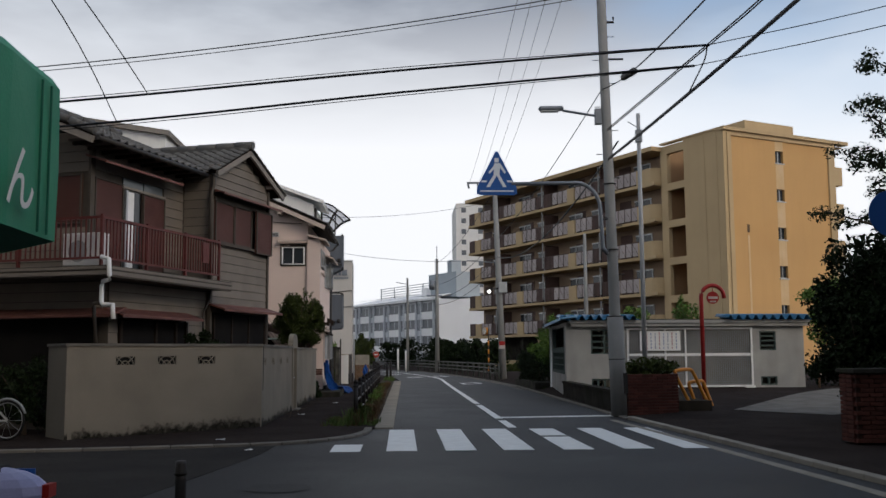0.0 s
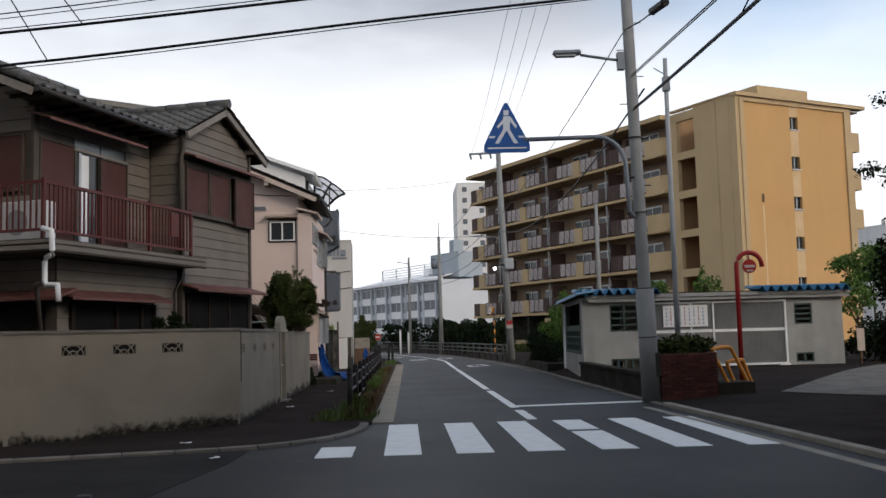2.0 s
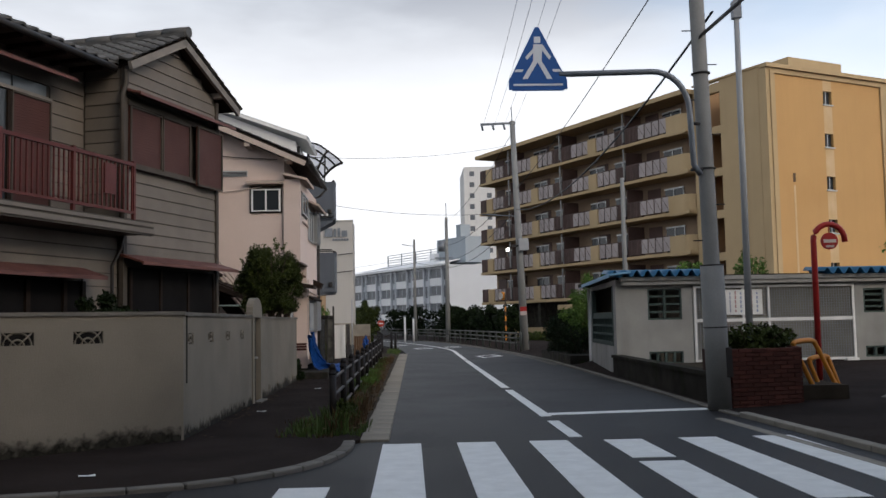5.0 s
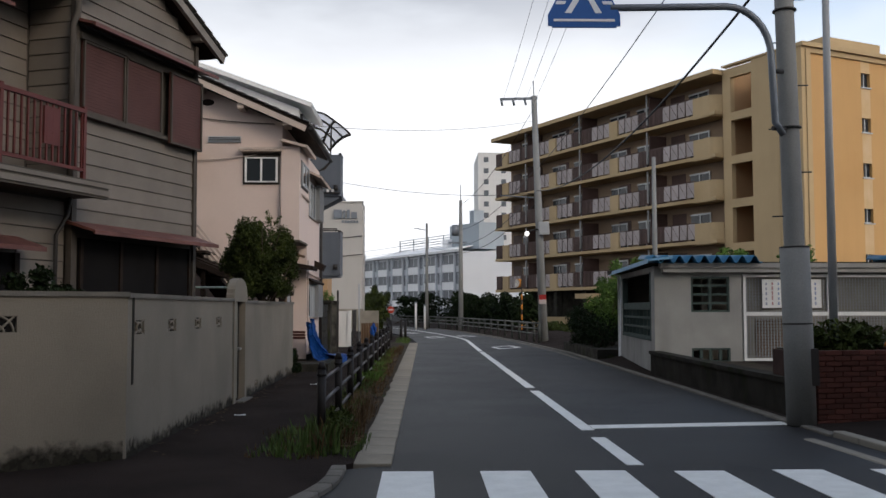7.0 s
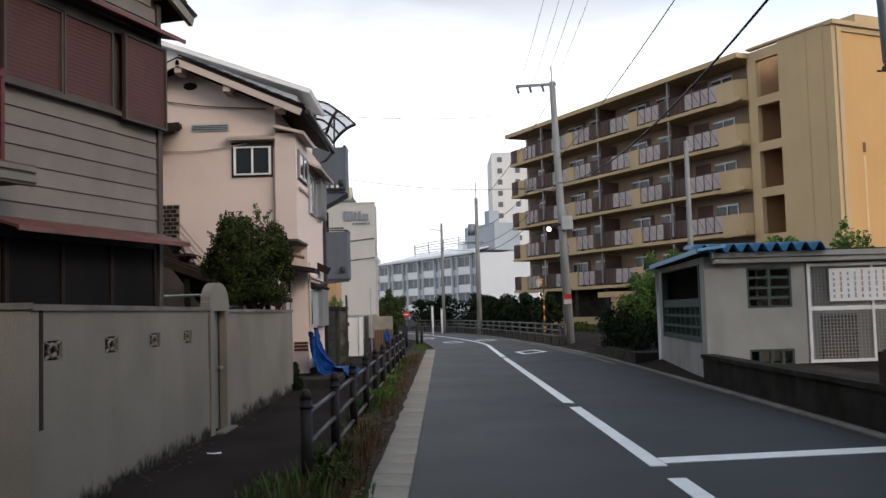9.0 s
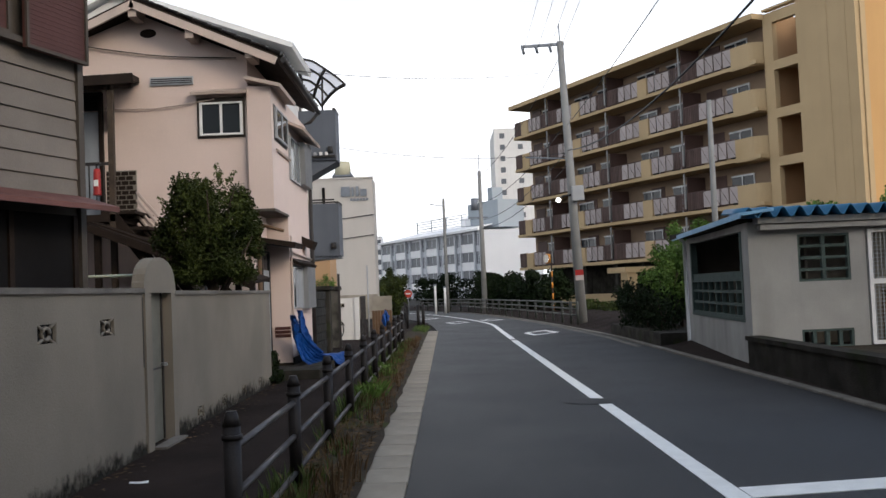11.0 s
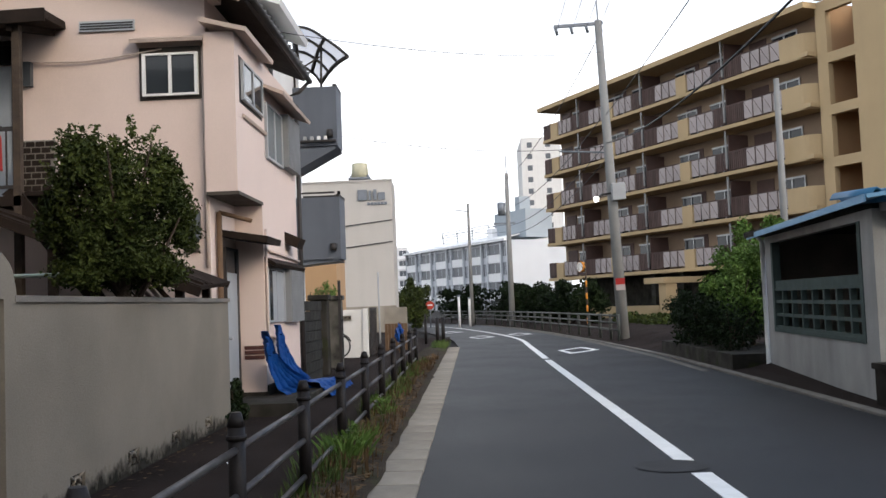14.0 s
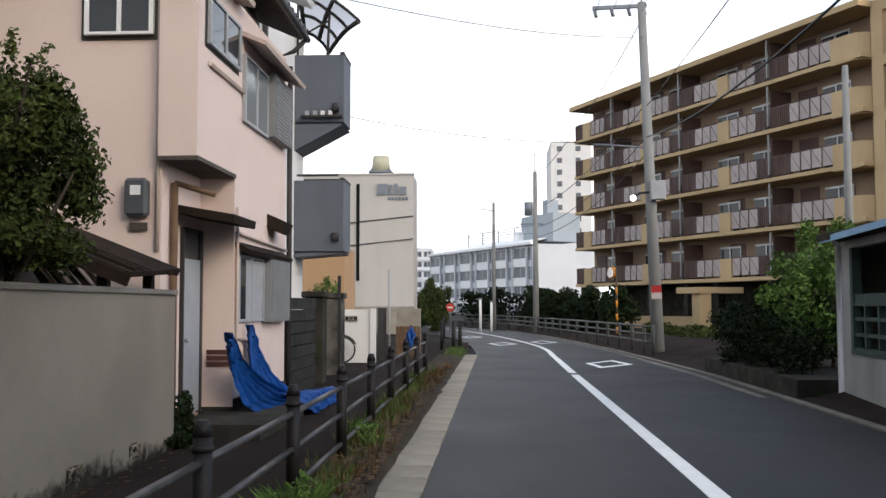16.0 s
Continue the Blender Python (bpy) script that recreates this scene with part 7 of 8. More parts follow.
big_shrub("forecourt_tree", "dark dense broadleaf tree beside the forecourt", [(10.0, 19.2, 2.4, 1.9, 1.9, 1.5), (9.0, 18.6, 1.6, 1.2, 1.3, 1.1), (11.8, 18.5, 2.8, 2.0, 1.8, 1.7), (9.6, 18.0, 0.8, 1.4, 1.2, 0.8), (12.5, 16.0, 4.2, 2.6, 2.4, 1.6), (10.6, 18.6, 3.5, 1.2, 1.2, 0.7), (9.3, 18.9, 2.9, 0.9, 0.9, 0.9), (9.4, 18.4, 1.5, 1.1, 1.0, 1.0), (10.6, 18.3, 1.2, 1.3, 1.0, 1.2)], 80000, 0.12, LEAF_DARK, 33, "tree")
big_shrub("yard_shrub", "dark clipped shrub in the garden behind the wall", [(-4.05, 20.35, 1.46, 0.48, 0.42, 0.42)], 3600, 0.07, LEAF_DARK, 34, "shrub")
big_shrub("yard_shrub", "dark shrub beside the end of the wall", [(-6.6, 17.4, 0.8, 0.6, 0.6, 0.7)], 2500, 0.08, LEAF_DARK, 35, "shrub")
big_shrub("yard_tree", "young light green tree behind the shed", [(17.6, 38, 3.6, 1.5, 1.3, 1.1), (19.5, 38.5, 3.0, 1.3, 1.3, 1.0), (16.4, 37, 2.4, 0.9, 0.9, 0.8)], 5000, 0.16, LEAF_LIGHT, 36, "tree")
big_shrub("yard_tree", "thin light green sprouts behind the shed roof", [(9.1, 37, 2.7, 0.8, 0.6, 0.55), (11.4, 38, 2.9, 0.5, 0.5, 0.7)], 1300, 0.14, LEAF_LIGHT, 37, "tree")
big_shrub("yard_tree", "dark leafy tree at the end of the shed", [(14.6, 31.5, 1.0, 1.2, 1.3, 1.0), (16.5, 32, 1.1, 1.5, 1.5, 1.1)], 9000, 0.14, LEAF_DARK, 38, "tree")
big_shrub("entrance_shrub", "bright green shrub at the foot of the pink house", [(-2.75, 31.1, 0.3, 0.15, 0.3, 0.32), (-2.62, 30.8, 0.14, 0.16, 0.35, 0.14)], 900, 0.075, LEAF_DARK, 39, "shrub")
big_shrub("pillar_shrub", "small green shrub behind the gate pillar", [(-3.1, 41.2, 1.6, 0.4, 0.4, 0.45)], 1100, 0.07, LEAF_LIGHT, 40, "shrub")
big_shrub("street_hedge", "dark green hedge across the bend of the street", [(-6, 100, 1.1, 4.5, 2, 1.5), (-13, 101, 1.4, 4, 2, 1.7), (0, 99, 1.2, 3.5, 2, 1.5), (5.5, 97, 1.3, 3, 2, 1.5)], 12000, 0.3, LEAF_DARK, 41)
big_shrub("street_hedge", "dark green bushes behind the guard rail", [(5.5, 76, 1.0, 1.6, 5, 1.3), (6.6, 72, 1.3, 1.6, 4, 1.4), (3.6, 83, 1.1, 2, 4, 1.4)], 14000, 0.22, LEAF_DARK, 42)
big_shrub("street_hedge", "green shrubs in front of the apartment block", [(8.2, 58, 0.35, 1.4, 3, 0.4), (9.0, 54, 0.4, 1.6, 2.0, 0.45), (7.4, 62, 0.4, 0.9, 2, 0.45)], 7000, 0.16, LEAF, 43)
big_shrub("street_hedge", "green hedge beside the cream block", [(-2.9, 76, 1.3, 0.9, 3, 1.5), (-3.4, 84, 1.5, 1.2, 3.5, 1.7)], 6000, 0.2, LEAF, 44)

# tall tree with open crown
rng = random.Random(51)
TT = thing("tall_tree", "tall open-crowned tree with small dark leaves", "tree", pose(13.0, 23.0, 0.2))
bm = tube(B(), [(0, 0, 0), (0.1, 0, 3), (-0.1, 0.1, 6), (-0.2, 0, 8.6)], 0.2, 8, 0.05)
part("trunk", bm, BARK, TT)
bl, bf = B(), B()
for k in range(16):
    z = 3.8 + 0.3 * k
    a = 2.4 * k + rng.random()
    ln = (2.6 - 0.09 * k) * (0.75 + 0.4 * rng.random())
    tip = Vector((ln * math.cos(a), ln * math.sin(a), z + 0.5 + 0.4 * rng.random()))
    tube(bl, [(-0.03, 0, z - 0.3), tip * 0.5 + Vector((0, 0, z * 0.5 - 0.1)), tip], 0.06, 5, 0.012)
    for q in (0.4, 0.55, 0.7, 0.8, 0.9, 1.0, 1.08):
        c = Vector((tip.x * q, tip.y * q, z + (tip.z - z) * q)) + Vector((rng.gauss(0, 0.2), rng.gauss(0, 0.2), rng.gauss(0, 0.15)))
        leaves(bf, c, (0.34, 0.34, 0.24), 70, 0.10, rng, 0.05)
part("limbs", bl, BARK, TT)
tagged(part("crown", bf, LEAF_DARK, TT), kind="stuff")

# ---- weeds of the verge and the wall foot ----
rng = random.Random(7)


def tuft(bm, x, y, z, h, n, spread, thin=1.0):
    for _ in range(n):
        a = rng.random() * 6.28
        dx, dy = math.cos(a), math.sin(a)
        r = spread * rng.random()
        bx, by = x + r * dx, y + r * dy
        hh = h * (0.5 + 0.7 * rng.random())
        w = thin * (0.006 + 0.006 * rng.random())
        lean = (0.5 if thin == 1.0 else 0.9) * hh * rng.random()
        p = [Vector((bx - w * dy, by + w * dx, z)), Vector((bx + w * dy, by - w * dx, z)), Vector((bx + dx * lean * 0.5 + w * dy * 0.7, by + dy * lean * 0.5 - w * dx * 0.7, z + hh * 0.65)), Vector((bx + dx * lean, by + dy * lean, z + hh))]
        v = [bm.verts.new(q) for q in p]
        bm.faces.new(v[:3])
        bm.faces.new((v[0], v[2], v[3]))


g1, g2, g3, g4, g5 = B(), B(), B(), B(), B()
for _ in range(1100):
    y = 19.0 + 24 * rng.random()
    k = rng.random()
    x = -1.06 + 0.36 * rng.random() ** 1.3 if k < 0.62 else -0.9 + 0.38 * rng.random()
    dense = noise.noise((x * 1.5, y * 0.8, 3.0)) + (0.5 if y < 22 else 0.0)
    if dense < -0.05:
        continue
    tuft(g1 if k < 0.45 else g2 if k < 0.62 else g3, x, y, 0.06, 0.13 + 0.16 * max(0, dense), 6, 0.09)
for _ in range(90):
    tuft(g1, -1.45 + 0.95 * rng.random(), 18.75 + 2.0 * rng.random(), 0.03, 0.11, 9, 0.1)
for _ in range(70):
    tuft(g3, -1.6 + 0.95 * rng.random(), 18.7 + 2.4 * rng.random(), 0.03, 0.07, 6, 0.1)
for _ in range(60):
    tuft(g1, -0.75 + 0.3 * rng.random(), 47.5 + 2.5 * rng.random(), 0.04, 0.22, 8, 0.15)
for cy, n, h in ((27.4, 34, 0.24), (28.6, 8, 0.12), (30.9, 14, 0.15), (33.5, 8, 0.14), (36.5, 8, 0.14)):
    for _ in range(n):
        tuft(g4, rng.gauss(-0.8, 0.06), rng.gauss(cy, 0.14), 0.05, h, 10, 0.07, 0.5)
for _ in range(300):
    y = 21.0 + 20 * rng.random()
    if noise.noise((4.0, y * 0.55, 8.0)) > -0.2:
        tuft(g5, -1.02 + 0.34 * rng.random(), y, 0.05, 0.1, 8, 0.1, 0.5)
STRAW = mat("straw_grass", (0.17, 0.135, 0.06), (0.115, 0.095, 0.04), rough=0.8, scale=3, amount=0.4, rnd=0.35, bump=0.0, spec=0.08)
GRASS = mat("grass_green", (0.075, 0.115, 0.028), (0.045, 0.075, 0.02), rough=0.7, scale=3, amount=0.4, rnd=0.3, bump=0.0)
single("grass", g1, GRASS, "rough green grass along the verge", "grass", kind="stuff")
single("grass", g2, LEAF, "darker weeds along the verge", "grass", kind="stuff")
single("grass", g4, LEAF_LIGHT, "tall bright green grass clumps at the fence foot", "grass", kind="stuff")
single("grass", g5, STRAW, "straw-coloured dry grass along the verge", "grass", kind="stuff")
single("grass", g3, DRY_LEAF, "dry brown grass along the verge", "grass", kind="stuff")
big_shrub("verge_weed", "clump of bright green weeds by the fence", [(-0.76, 27.4, 0.18, 0.15, 0.22, 0.18)], 500, 0.04, LEAF_LIGHT, 61, "weed", "verge weeds")
big_shrub("verge_weed", "clump of bright green weeds by the fence", [(-0.85, 30.9, 0.18, 0.15, 0.22, 0.16)], 350, 0.04, LEAF_LIGHT, 62, "weed", "verge weeds")
big_shrub("verge_weed", "clump of bright green weeds by the first post", [(-0.75, 19.9, 0.2, 0.22, 0.4, 0.2)], 900, 0.06, LEAF, 63, "weed", "verge weeds")
bm = B()
for _ in range(2200):
    x, y = -0.5 - 0.5 * rng.random() ** 1.6, 19 + 24 * rng.random()
    s = 0.02 + 0.03 * rng.random()
    a = rng.random() * 6.28
    v = [bm.verts.new((x + s * math.cos(a + q), y + s * math.sin(a + q), 0.105 + 0.02 * rng.random())) for q in (0, 1.9, 3.5)]
    bm.faces.new(v)
for _ in range(160):
    x, y = -2.62 + 0.25 * rng.random() ** 2, 19 + 12 * rng.random()
    s = 0.02 + 0.02 * rng.random()
    a = rng.random() * 6.28
    v = [bm.verts.new((x + s * math.cos(a + q), y + s * math.sin(a + q), 0.04 + 0.01 * rng.random())) for q in (0, 1.9, 3.5)]
    bm.faces.new(v)
single("fallen_leaves", bm, DRY_LEAF, "brown fallen leaves on the verge and path", "leaves", kind="stuff")
# dark mould growing up the wall foot in a ragged film
MOSS_PALE = mat("damp_mould", (0.030, 0.027, 0.020), (0.012, 0.011, 0.008), rough=0.95, scale=9, amount=0.6)
mn, ml = MOSS_PALE.node_tree.nodes, MOSS_PALE.node_tree.links
m_tc = mn.new("ShaderNodeTexCoord")
m_sep = mn.new("ShaderNodeSeparateXYZ")
ml.new(m_tc.outputs["Object"], m_sep.inputs[0])
m_big, m_small = mn.new("ShaderNodeTexNoise"), mn.new("ShaderNodeTexNoise")
m_big.inputs["Scale"].default_value, m_big.inputs["Detail"].default_value = 1.1, 2
m_small.inputs["Scale"].default_value, m_small.inputs["Detail"].default_value = 11, 8
m_sum = mn.new("ShaderNodeMath")
m_sum.operation = "ADD"
for q, src in enumerate((m_big, m_small)):
    ml.new(m_tc.outputs["Object"], src.inputs["Vector"])
    ml.new(src.outputs["Fac"], m_sum.inputs[q])
m_fall = mn.new("ShaderNodeMath")
m_fall.operation = "MULTIPLY_ADD"
m_fall.inputs[1].default_value = -2.9
ml.new(m_sep.outputs["Z"], m_fall.inputs[0])
ml.new(m_sum.outputs[0], m_fall.inputs[2])
m_edge = mn.new("ShaderNodeMapRange")
m_edge.inputs["From Min"].default_value, m_edge.inputs["From Max"].default_value = 0.44, 0.84
m_edge.inputs["To Max"].default_value = 0.93
ml.new(m_fall.outputs[0], m_edge.inputs["Value"])
ml.new(m_edge.outputs[0], mn["Principled BSDF"].inputs["Alpha"])


def film(a, b, height, seed, out, material):
    """A thin ragged-topped film along a wall foot."""
    a, b = Vector(a), Vector(b)
    d = (b - a).normalized()
    nrm = Vector((d.y, -d.x, 0)) * out
    n = int((b - a).length / 0.03)
    bm = B()
    prev = None
    for i in range(n + 1):
        p = a.lerp(b, i / n) + nrm
        t = i * 0.03
        h = 0.55 if height > 0.1 else 0.3
        row = (bm.verts.new((p.x, p.y, 0.03)), bm.verts.new((p.x, p.y, 0.035 + h)))
        if prev:
            bm.faces.new((prev[0], row[0], row[1], prev[1]))
        prev = row
    single("wall_moss", bm, material, "dark damp mould along the wall foot", "moss", kind="stuff")


film((-2.68, 18.82, 0), (-2.68, 24.1, 0), 0.20, 1.0, 0.003, MOSS_PALE)
film((-2.68, 25.05, 0), (-2.68, 30.7, 0), 0.17, 2.0, 0.003, MOSS_PALE)
film((-5.53, 16.29, 0), (-2.7, 18.78, 0), 0.10, 3.0, 0.003, MOSS_PALE)

# ---- blue sheet hanging by the pink house ----
BS = thing("blue_sheet", "crumpled blue plastic sheet hung up and trailing on the ground", "tarpaulin")


def cloth(rows, nu, jitter, seed):
    r = random.Random(seed)
    bm = B()
    g = []
    for a, b in rows:
        a, b = Vector(a), Vector(b)
        g.append([bm.verts.new(a.lerp(b, i / nu) + Vector((r.gauss(0, jitter) + 0.05 * math.sin(i * 2.1), r.gauss(0, jitter), r.gauss(0, jitter * 0.6)))) for i in range(nu + 1)])
    for p, q in zip(g, g[1:]):
        for i in range(nu):
            bm.faces.new((p[i], p[i + 1], q[i + 1], q[i])).smooth = True
    return bm


def lerp_rows(key, n):
    out = []
    for (a, b), (c, d) in zip(key, key[1:]):
        for i in range(n):
            t = i / n
            out.append((Vector(a).lerp(Vector(c), t), Vector(b).lerp(Vector(d), t)))
    out.append(key[-1])
    return out


part("drape", cloth(lerp_rows([((-2.5, 31.95, 1.13), (-2.5, 32.0, 1.13)), ((-2.5, 32.05, 0.85), (-2.46, 32.3, 0.83)), ((-2.48, 32.2, 0.55), (-2.36, 32.85, 0.55)), ((-2.42, 32.35, 0.3), (-2.2, 33.6, 0.32)), ((-2.3, 32.6, 0.17), (-2.05, 34.4, 0.2)), ((-2.1, 32.9, 0.06), (-1.95, 34.6, 0.06))], 7), 16, 0.007, 1), BLUE_SHEET, BS)
part("drape", cloth(lerp_rows([((-2.52, 32.98, 1.2), (-2.52, 33.03, 1.2)), ((-2.52, 33.0, 0.9), (-2.48, 33.25, 0.88)), ((-2.5, 33.0, 0.6), (-2.4, 33.6, 0.58)), ((-2.42, 32.9, 0.33), (-2.25, 34.1, 0.32))], 7), 14, 0.007, 2), BLUE_SHEET, BS)
part("fold", cloth(lerp_rows([((-2.45, 33.3, 0.12), (-2.4, 35.0, 0.06)), ((-2.3, 33.3, 0.36), (-2.2, 35.3, 0.2)), ((-2.05, 33.4, 0.3), (-1.95, 35.8, 0.22)), ((-1.85, 33.7, 0.06), (-1.8, 36.0, 0.05))], 7), 20, 0.012, 3), BLUE_SHEET, BS)

# ---- lean-to roofs and clutter between the houses ----
LT = thing("lean_to", "dark corrugated lean-to roof on wooden posts behind the wall", "lean-to")
part("roof_sheet", slab(B(), (-5.2, 29.5, 2.72), (-2.68, 29.5, 1.72), (-2.68, 30.85, 1.80), (-5.2, 30.85, 2.80), 0.05), DARK_WOOD, LT)
part("edge_board", slab(B(), (-5.2, 29.46, 2.70), (-2.66, 29.46, 1.70), (-2.66, 29.5, 1.70), (-5.2, 29.5, 2.70), 0.11), DARK_WOOD, LT)
for k in range(7):
    y = 29.62 + k * 0.19
    part("rib", slab(B(), (-5.2, y, 2.76), (-2.68, y, 1.76), (-2.68, y + 0.05, 1.765), (-5.2, y + 0.05, 2.765), 0.04), DARK_WOOD, LT)
for x, y, h in ((-2.95, 29.6, 1.78), (-4.4, 29.6, 2.35), (-5.1, 29.6, 2.64), (-2.95, 30.7, 1.82)):
    one("post", (x - 0.045, x + 0.045, y - 0.045, y + 0.045, 0.03, h), DARK_WOOD, LT)
part("brace", tube(B(), [(-2.95, 29.6, 1.45), (-3.35, 29.6, 1.88)], 0.03, 5), DARK_WOOD, LT)
ST = thing("tiled_shed", "small shed with an old dark tiled roof behind the wall", "shed")
one("wall", (-9.3, -6.1, 26.6, 30.0, 0, 2.42), DARK_WOOD, ST)
sr = part("roof", slab(B(), (-9.6, 26.2, 2.42), (-5.8, 26.2, 2.42), (-5.8, 28.3, 2.85), (-9.6, 28.3, 2.85), 0.08), DARK_WOOD, ST)
tiled_slope(sr, (-9.6, 26.15, 2.43), (1, 0, 0), (0, 2.1, 0.43), 15, 8, 0.255, 0.27)
part("rear_roof", slab(B(), (-9.6, 28.3, 2.85), (-5.8, 28.3, 2.85), (-5.8, 30.3, 2.4), (-9.6, 30.3, 2.4), 0.08), ROOF_TILE, ST)
CP = thing("clothes_pole", "pale green plastic clothes pole behind the wall", "clothes pole")
part("pole", tube(B(), [(-6.2, 27.9, 1.86), (-3.0, 28.6, 1.86)], 0.022, 8), PALE_GREEN, CP)
for x, y in ((-6.0, 27.94), (-3.2, 28.56)):
    part("stand", tube(B(), [(x, y, 0.03), (x, y, 1.84)], 0.02, 6), DARK_METAL, CP)
FE = thing("fire_extinguisher", "red fire extinguisher hung on the landing rail", "fire extinguisher", pose(-5.22, 29.98, 3.2))
part("body", tube(B(), [(0, 0, 0), (0, 0, 0.02), (0, 0, 0.36), (0, 0, 0.42)], 0.07, 12, 0.05), LAMP_RED, FE)
part("valve", tube(B(), [(0, 0, 0.42), (0, 0, 0.5), (0.06, 0, 0.52)], 0.02, 6), DARK_METAL, FE)
one("tag", (-0.03, 0.04, -0.076, -0.068, 0.14, 0.24), WHITE_PAINT, FE)
one("louvre_screen", (-6.95, -6.4, 30.9, 31.2, 3.2, 5.2), DARK_WOOD, PH)

# ---- white garden wall, gate and clutter further on ----
GW2 = thing("white_wall", "short white rendered wall with a pierced block", "wall", pose(0, 0, 0))
one("panel", (-3.35, -2.58, 45.0, 45.12, 0.03, 1.34), WHITE_WALL, GW2)
one("post", (-2.58, -2.45, 44.95, 45.15, 0.03, 1.36), WHITE_WALL, GW2)
vent_block(GW2, Matrix.Translation((-3.05, 44.99, 1.12)), 0.3, 0.12, False)
MG = thing("metal_gate", "black slatted metal gate standing open", "gate")
part("gate_frame", box(box(B(), -2.42, -2.38, 45.1, 46.9, 0.06, 0.12), -2.42, -2.38, 45.1, 46.9, 1.32, 1.38), DARK_METAL, MG)
for i in range(14):
    one("slat", (-2.415, -2.385, 45.1 + i * 0.13, 45.19 + i * 0.13, 0.12, 1.32), DARK_METAL, MG)
WP = thing("white_post", "thin white plastic pipe standing by the gate", "pipe", pose(-2.25, 46.3, 0.03))
part("pipe", tube(B(), [(0, 0, 0), (0, 0, 2.35)], 0.026, 8), GREY_BOX, WP)
BRW = thing("brown_fence", "brown board fence beyond the gate", "fence")
for i in range(7):
    one("board", (-2.3 + i * 0.1, -2.21 + i * 0.1, 48.5, 48.54, 0.03, 0.85), WOOD, BRW)
one("grey_panel", (-2.3, -1.6, 48.6, 48.64, 0.03, 1.35), CONCRETE, BRW)
BB = thing("blue_bag", "small bright blue bag hung on the fence", "bag", pose(-1.72, 46.6, 0.62))
bm = B()
bmesh.ops.create_icosphere(bm, subdivisions=3, radius=0.15)
for v in bm.verts:
    k = 0.55 + 0.45 * max(-1, min(1, -v.co.z / 0.15))
    v.co = Vector((v.co.x * (0.45 + 0.5 * k), v.co.y * (0.4 + 0.4 * k), v.co.z * 1.7)) + v.co * 0.55 * noise.noise(v.co * 14)
part("sack", bm, BLUE_SHEET, BB)
one("hook_post", (-0.03, 0.03, 0.16, 0.2, -0.6, 0.3), WOOD, BB)


def bicycle(name, label, m, frame_mat):
    t = thing(name, label, "bicycle", m, "bicycles")
    for x in (-0.52, 0.52):
        ring = [(x + 0.31 * math.cos(a), 0, 0.33 + 0.31 * math.sin(a)) for a in [2 * math.pi * i / 24 for i in range(25)]]
        w = part("wheel", tube(B(), ring, 0.02, 6), RUBBER, t)
        part("rim", tube(B(), [(x + (px - x) * 0.92, 0, 0.33 + (pz - 0.33) * 0.92) for px, _, pz in ring], 0.01, 5), ALU, w)
        bm = B()
        for i in range(10):
            a = 2 * math.pi * i / 10
            tube(bm, [(x, 0, 0.33), (x + 0.29 * math.cos(a), 0, 0.33 + 0.29 * math.sin(a))], 0.003, 3)
        part("spokes", bm, ALU, w)
    bm = B()
    for a, b in (((0.52, 0, 0.33), (0.36, 0, 0.85)), ((0.38, 0, 0.75), (0.0, 0, 0.42)), ((0.37, 0, 0.68), (-0.02, 0, 0.34)), ((-0.02, 0, 0.3), (-0.16, 0, 0.8)), ((-0.52, 0, 0.33), (-0.02, 0, 0.3)), ((-0.52, 0, 0.33), (-0.13, 0, 0.68))):
        tube(bm, [a, b], 0.018, 6)
    part("frame", bm, frame_mat, t)
    part("handlebar", tube(B(), [(0.22, -0.26, 0.95), (0.36, -0.2, 0.98), (0.36, 0.2, 0.98), (0.22, 0.26, 0.95)], 0.013, 6), ALU, t)
    part("stem", tube(B(), [(0.36, 0, 0.84), (0.36, 0, 0.98)], 0.015, 6), ALU, t)
    part("saddle", box(B(), -0.3, -0.05, -0.08, 0.08, 0.82, 0.88, bevel=0.03), RUBBER, t)
    bs = B()
    for i in range(6):
        box(bs, 0.45, 0.78, -0.16 + i * 0.06, -0.155 + i * 0.06, 0.72, 0.95)
    box(bs, 0.45, 0.78, -0.17, 0.16, 0.71, 0.72)
    part("basket", bs, DARK_METAL, t)
    part("mudguard", tube(B(), [(-0.52 + 0.35 * math.cos(a), 0, 0.33 + 0.35 * math.sin(a)) for a in [0.4 + 2.4 * i / 10 for i in range(11)]], 0.02, 5), frame_mat, t)
    return t


bicycle("bicycle", "pale bicycle parked in the shade beside the wall", pose(-6.95, 16.4, 0.035, 0, 0, 165), GREY_BOX)
bicycle("bicycle", "black bicycle parked behind the white wall", pose(-3.75, 44.7, 0.035, 0, 0, 184), DARK_METAL)

# ---- bollard, scooter nose, green awning, round sign ----
BO = thing("bollard", "short dark metal bollard at the road edge", "bollard", pose(-2.0, 9.0, 0))
part("shaft", tube(B(), [(0, 0, 0), (0, 0, 0.3), (0, 0, 0.34)], 0.05, 12), DARK_METAL, BO)
part("head", tube(B(), [(0, 0, 0.34), (0, 0, 0.36), (0, 0, 0.43), (0, 0, 0.46)], 0.062, 12, 0.045), DARK_METAL, BO)
SC = thing("parked_scooter", "lavender scooter with a dark seat parked at the roadside", "scooter", pose(-2.4, 6.2, -0.05, 0, 0, 178))
bm = B()
bmesh.ops.create_uvsphere(bm, u_segments=16, v_segments=10, radius=0.22, matrix=Matrix.Translation((0.15, 0, 0.62)) @ Matrix.Diagonal((1.7, 0.85, 0.75, 1)))
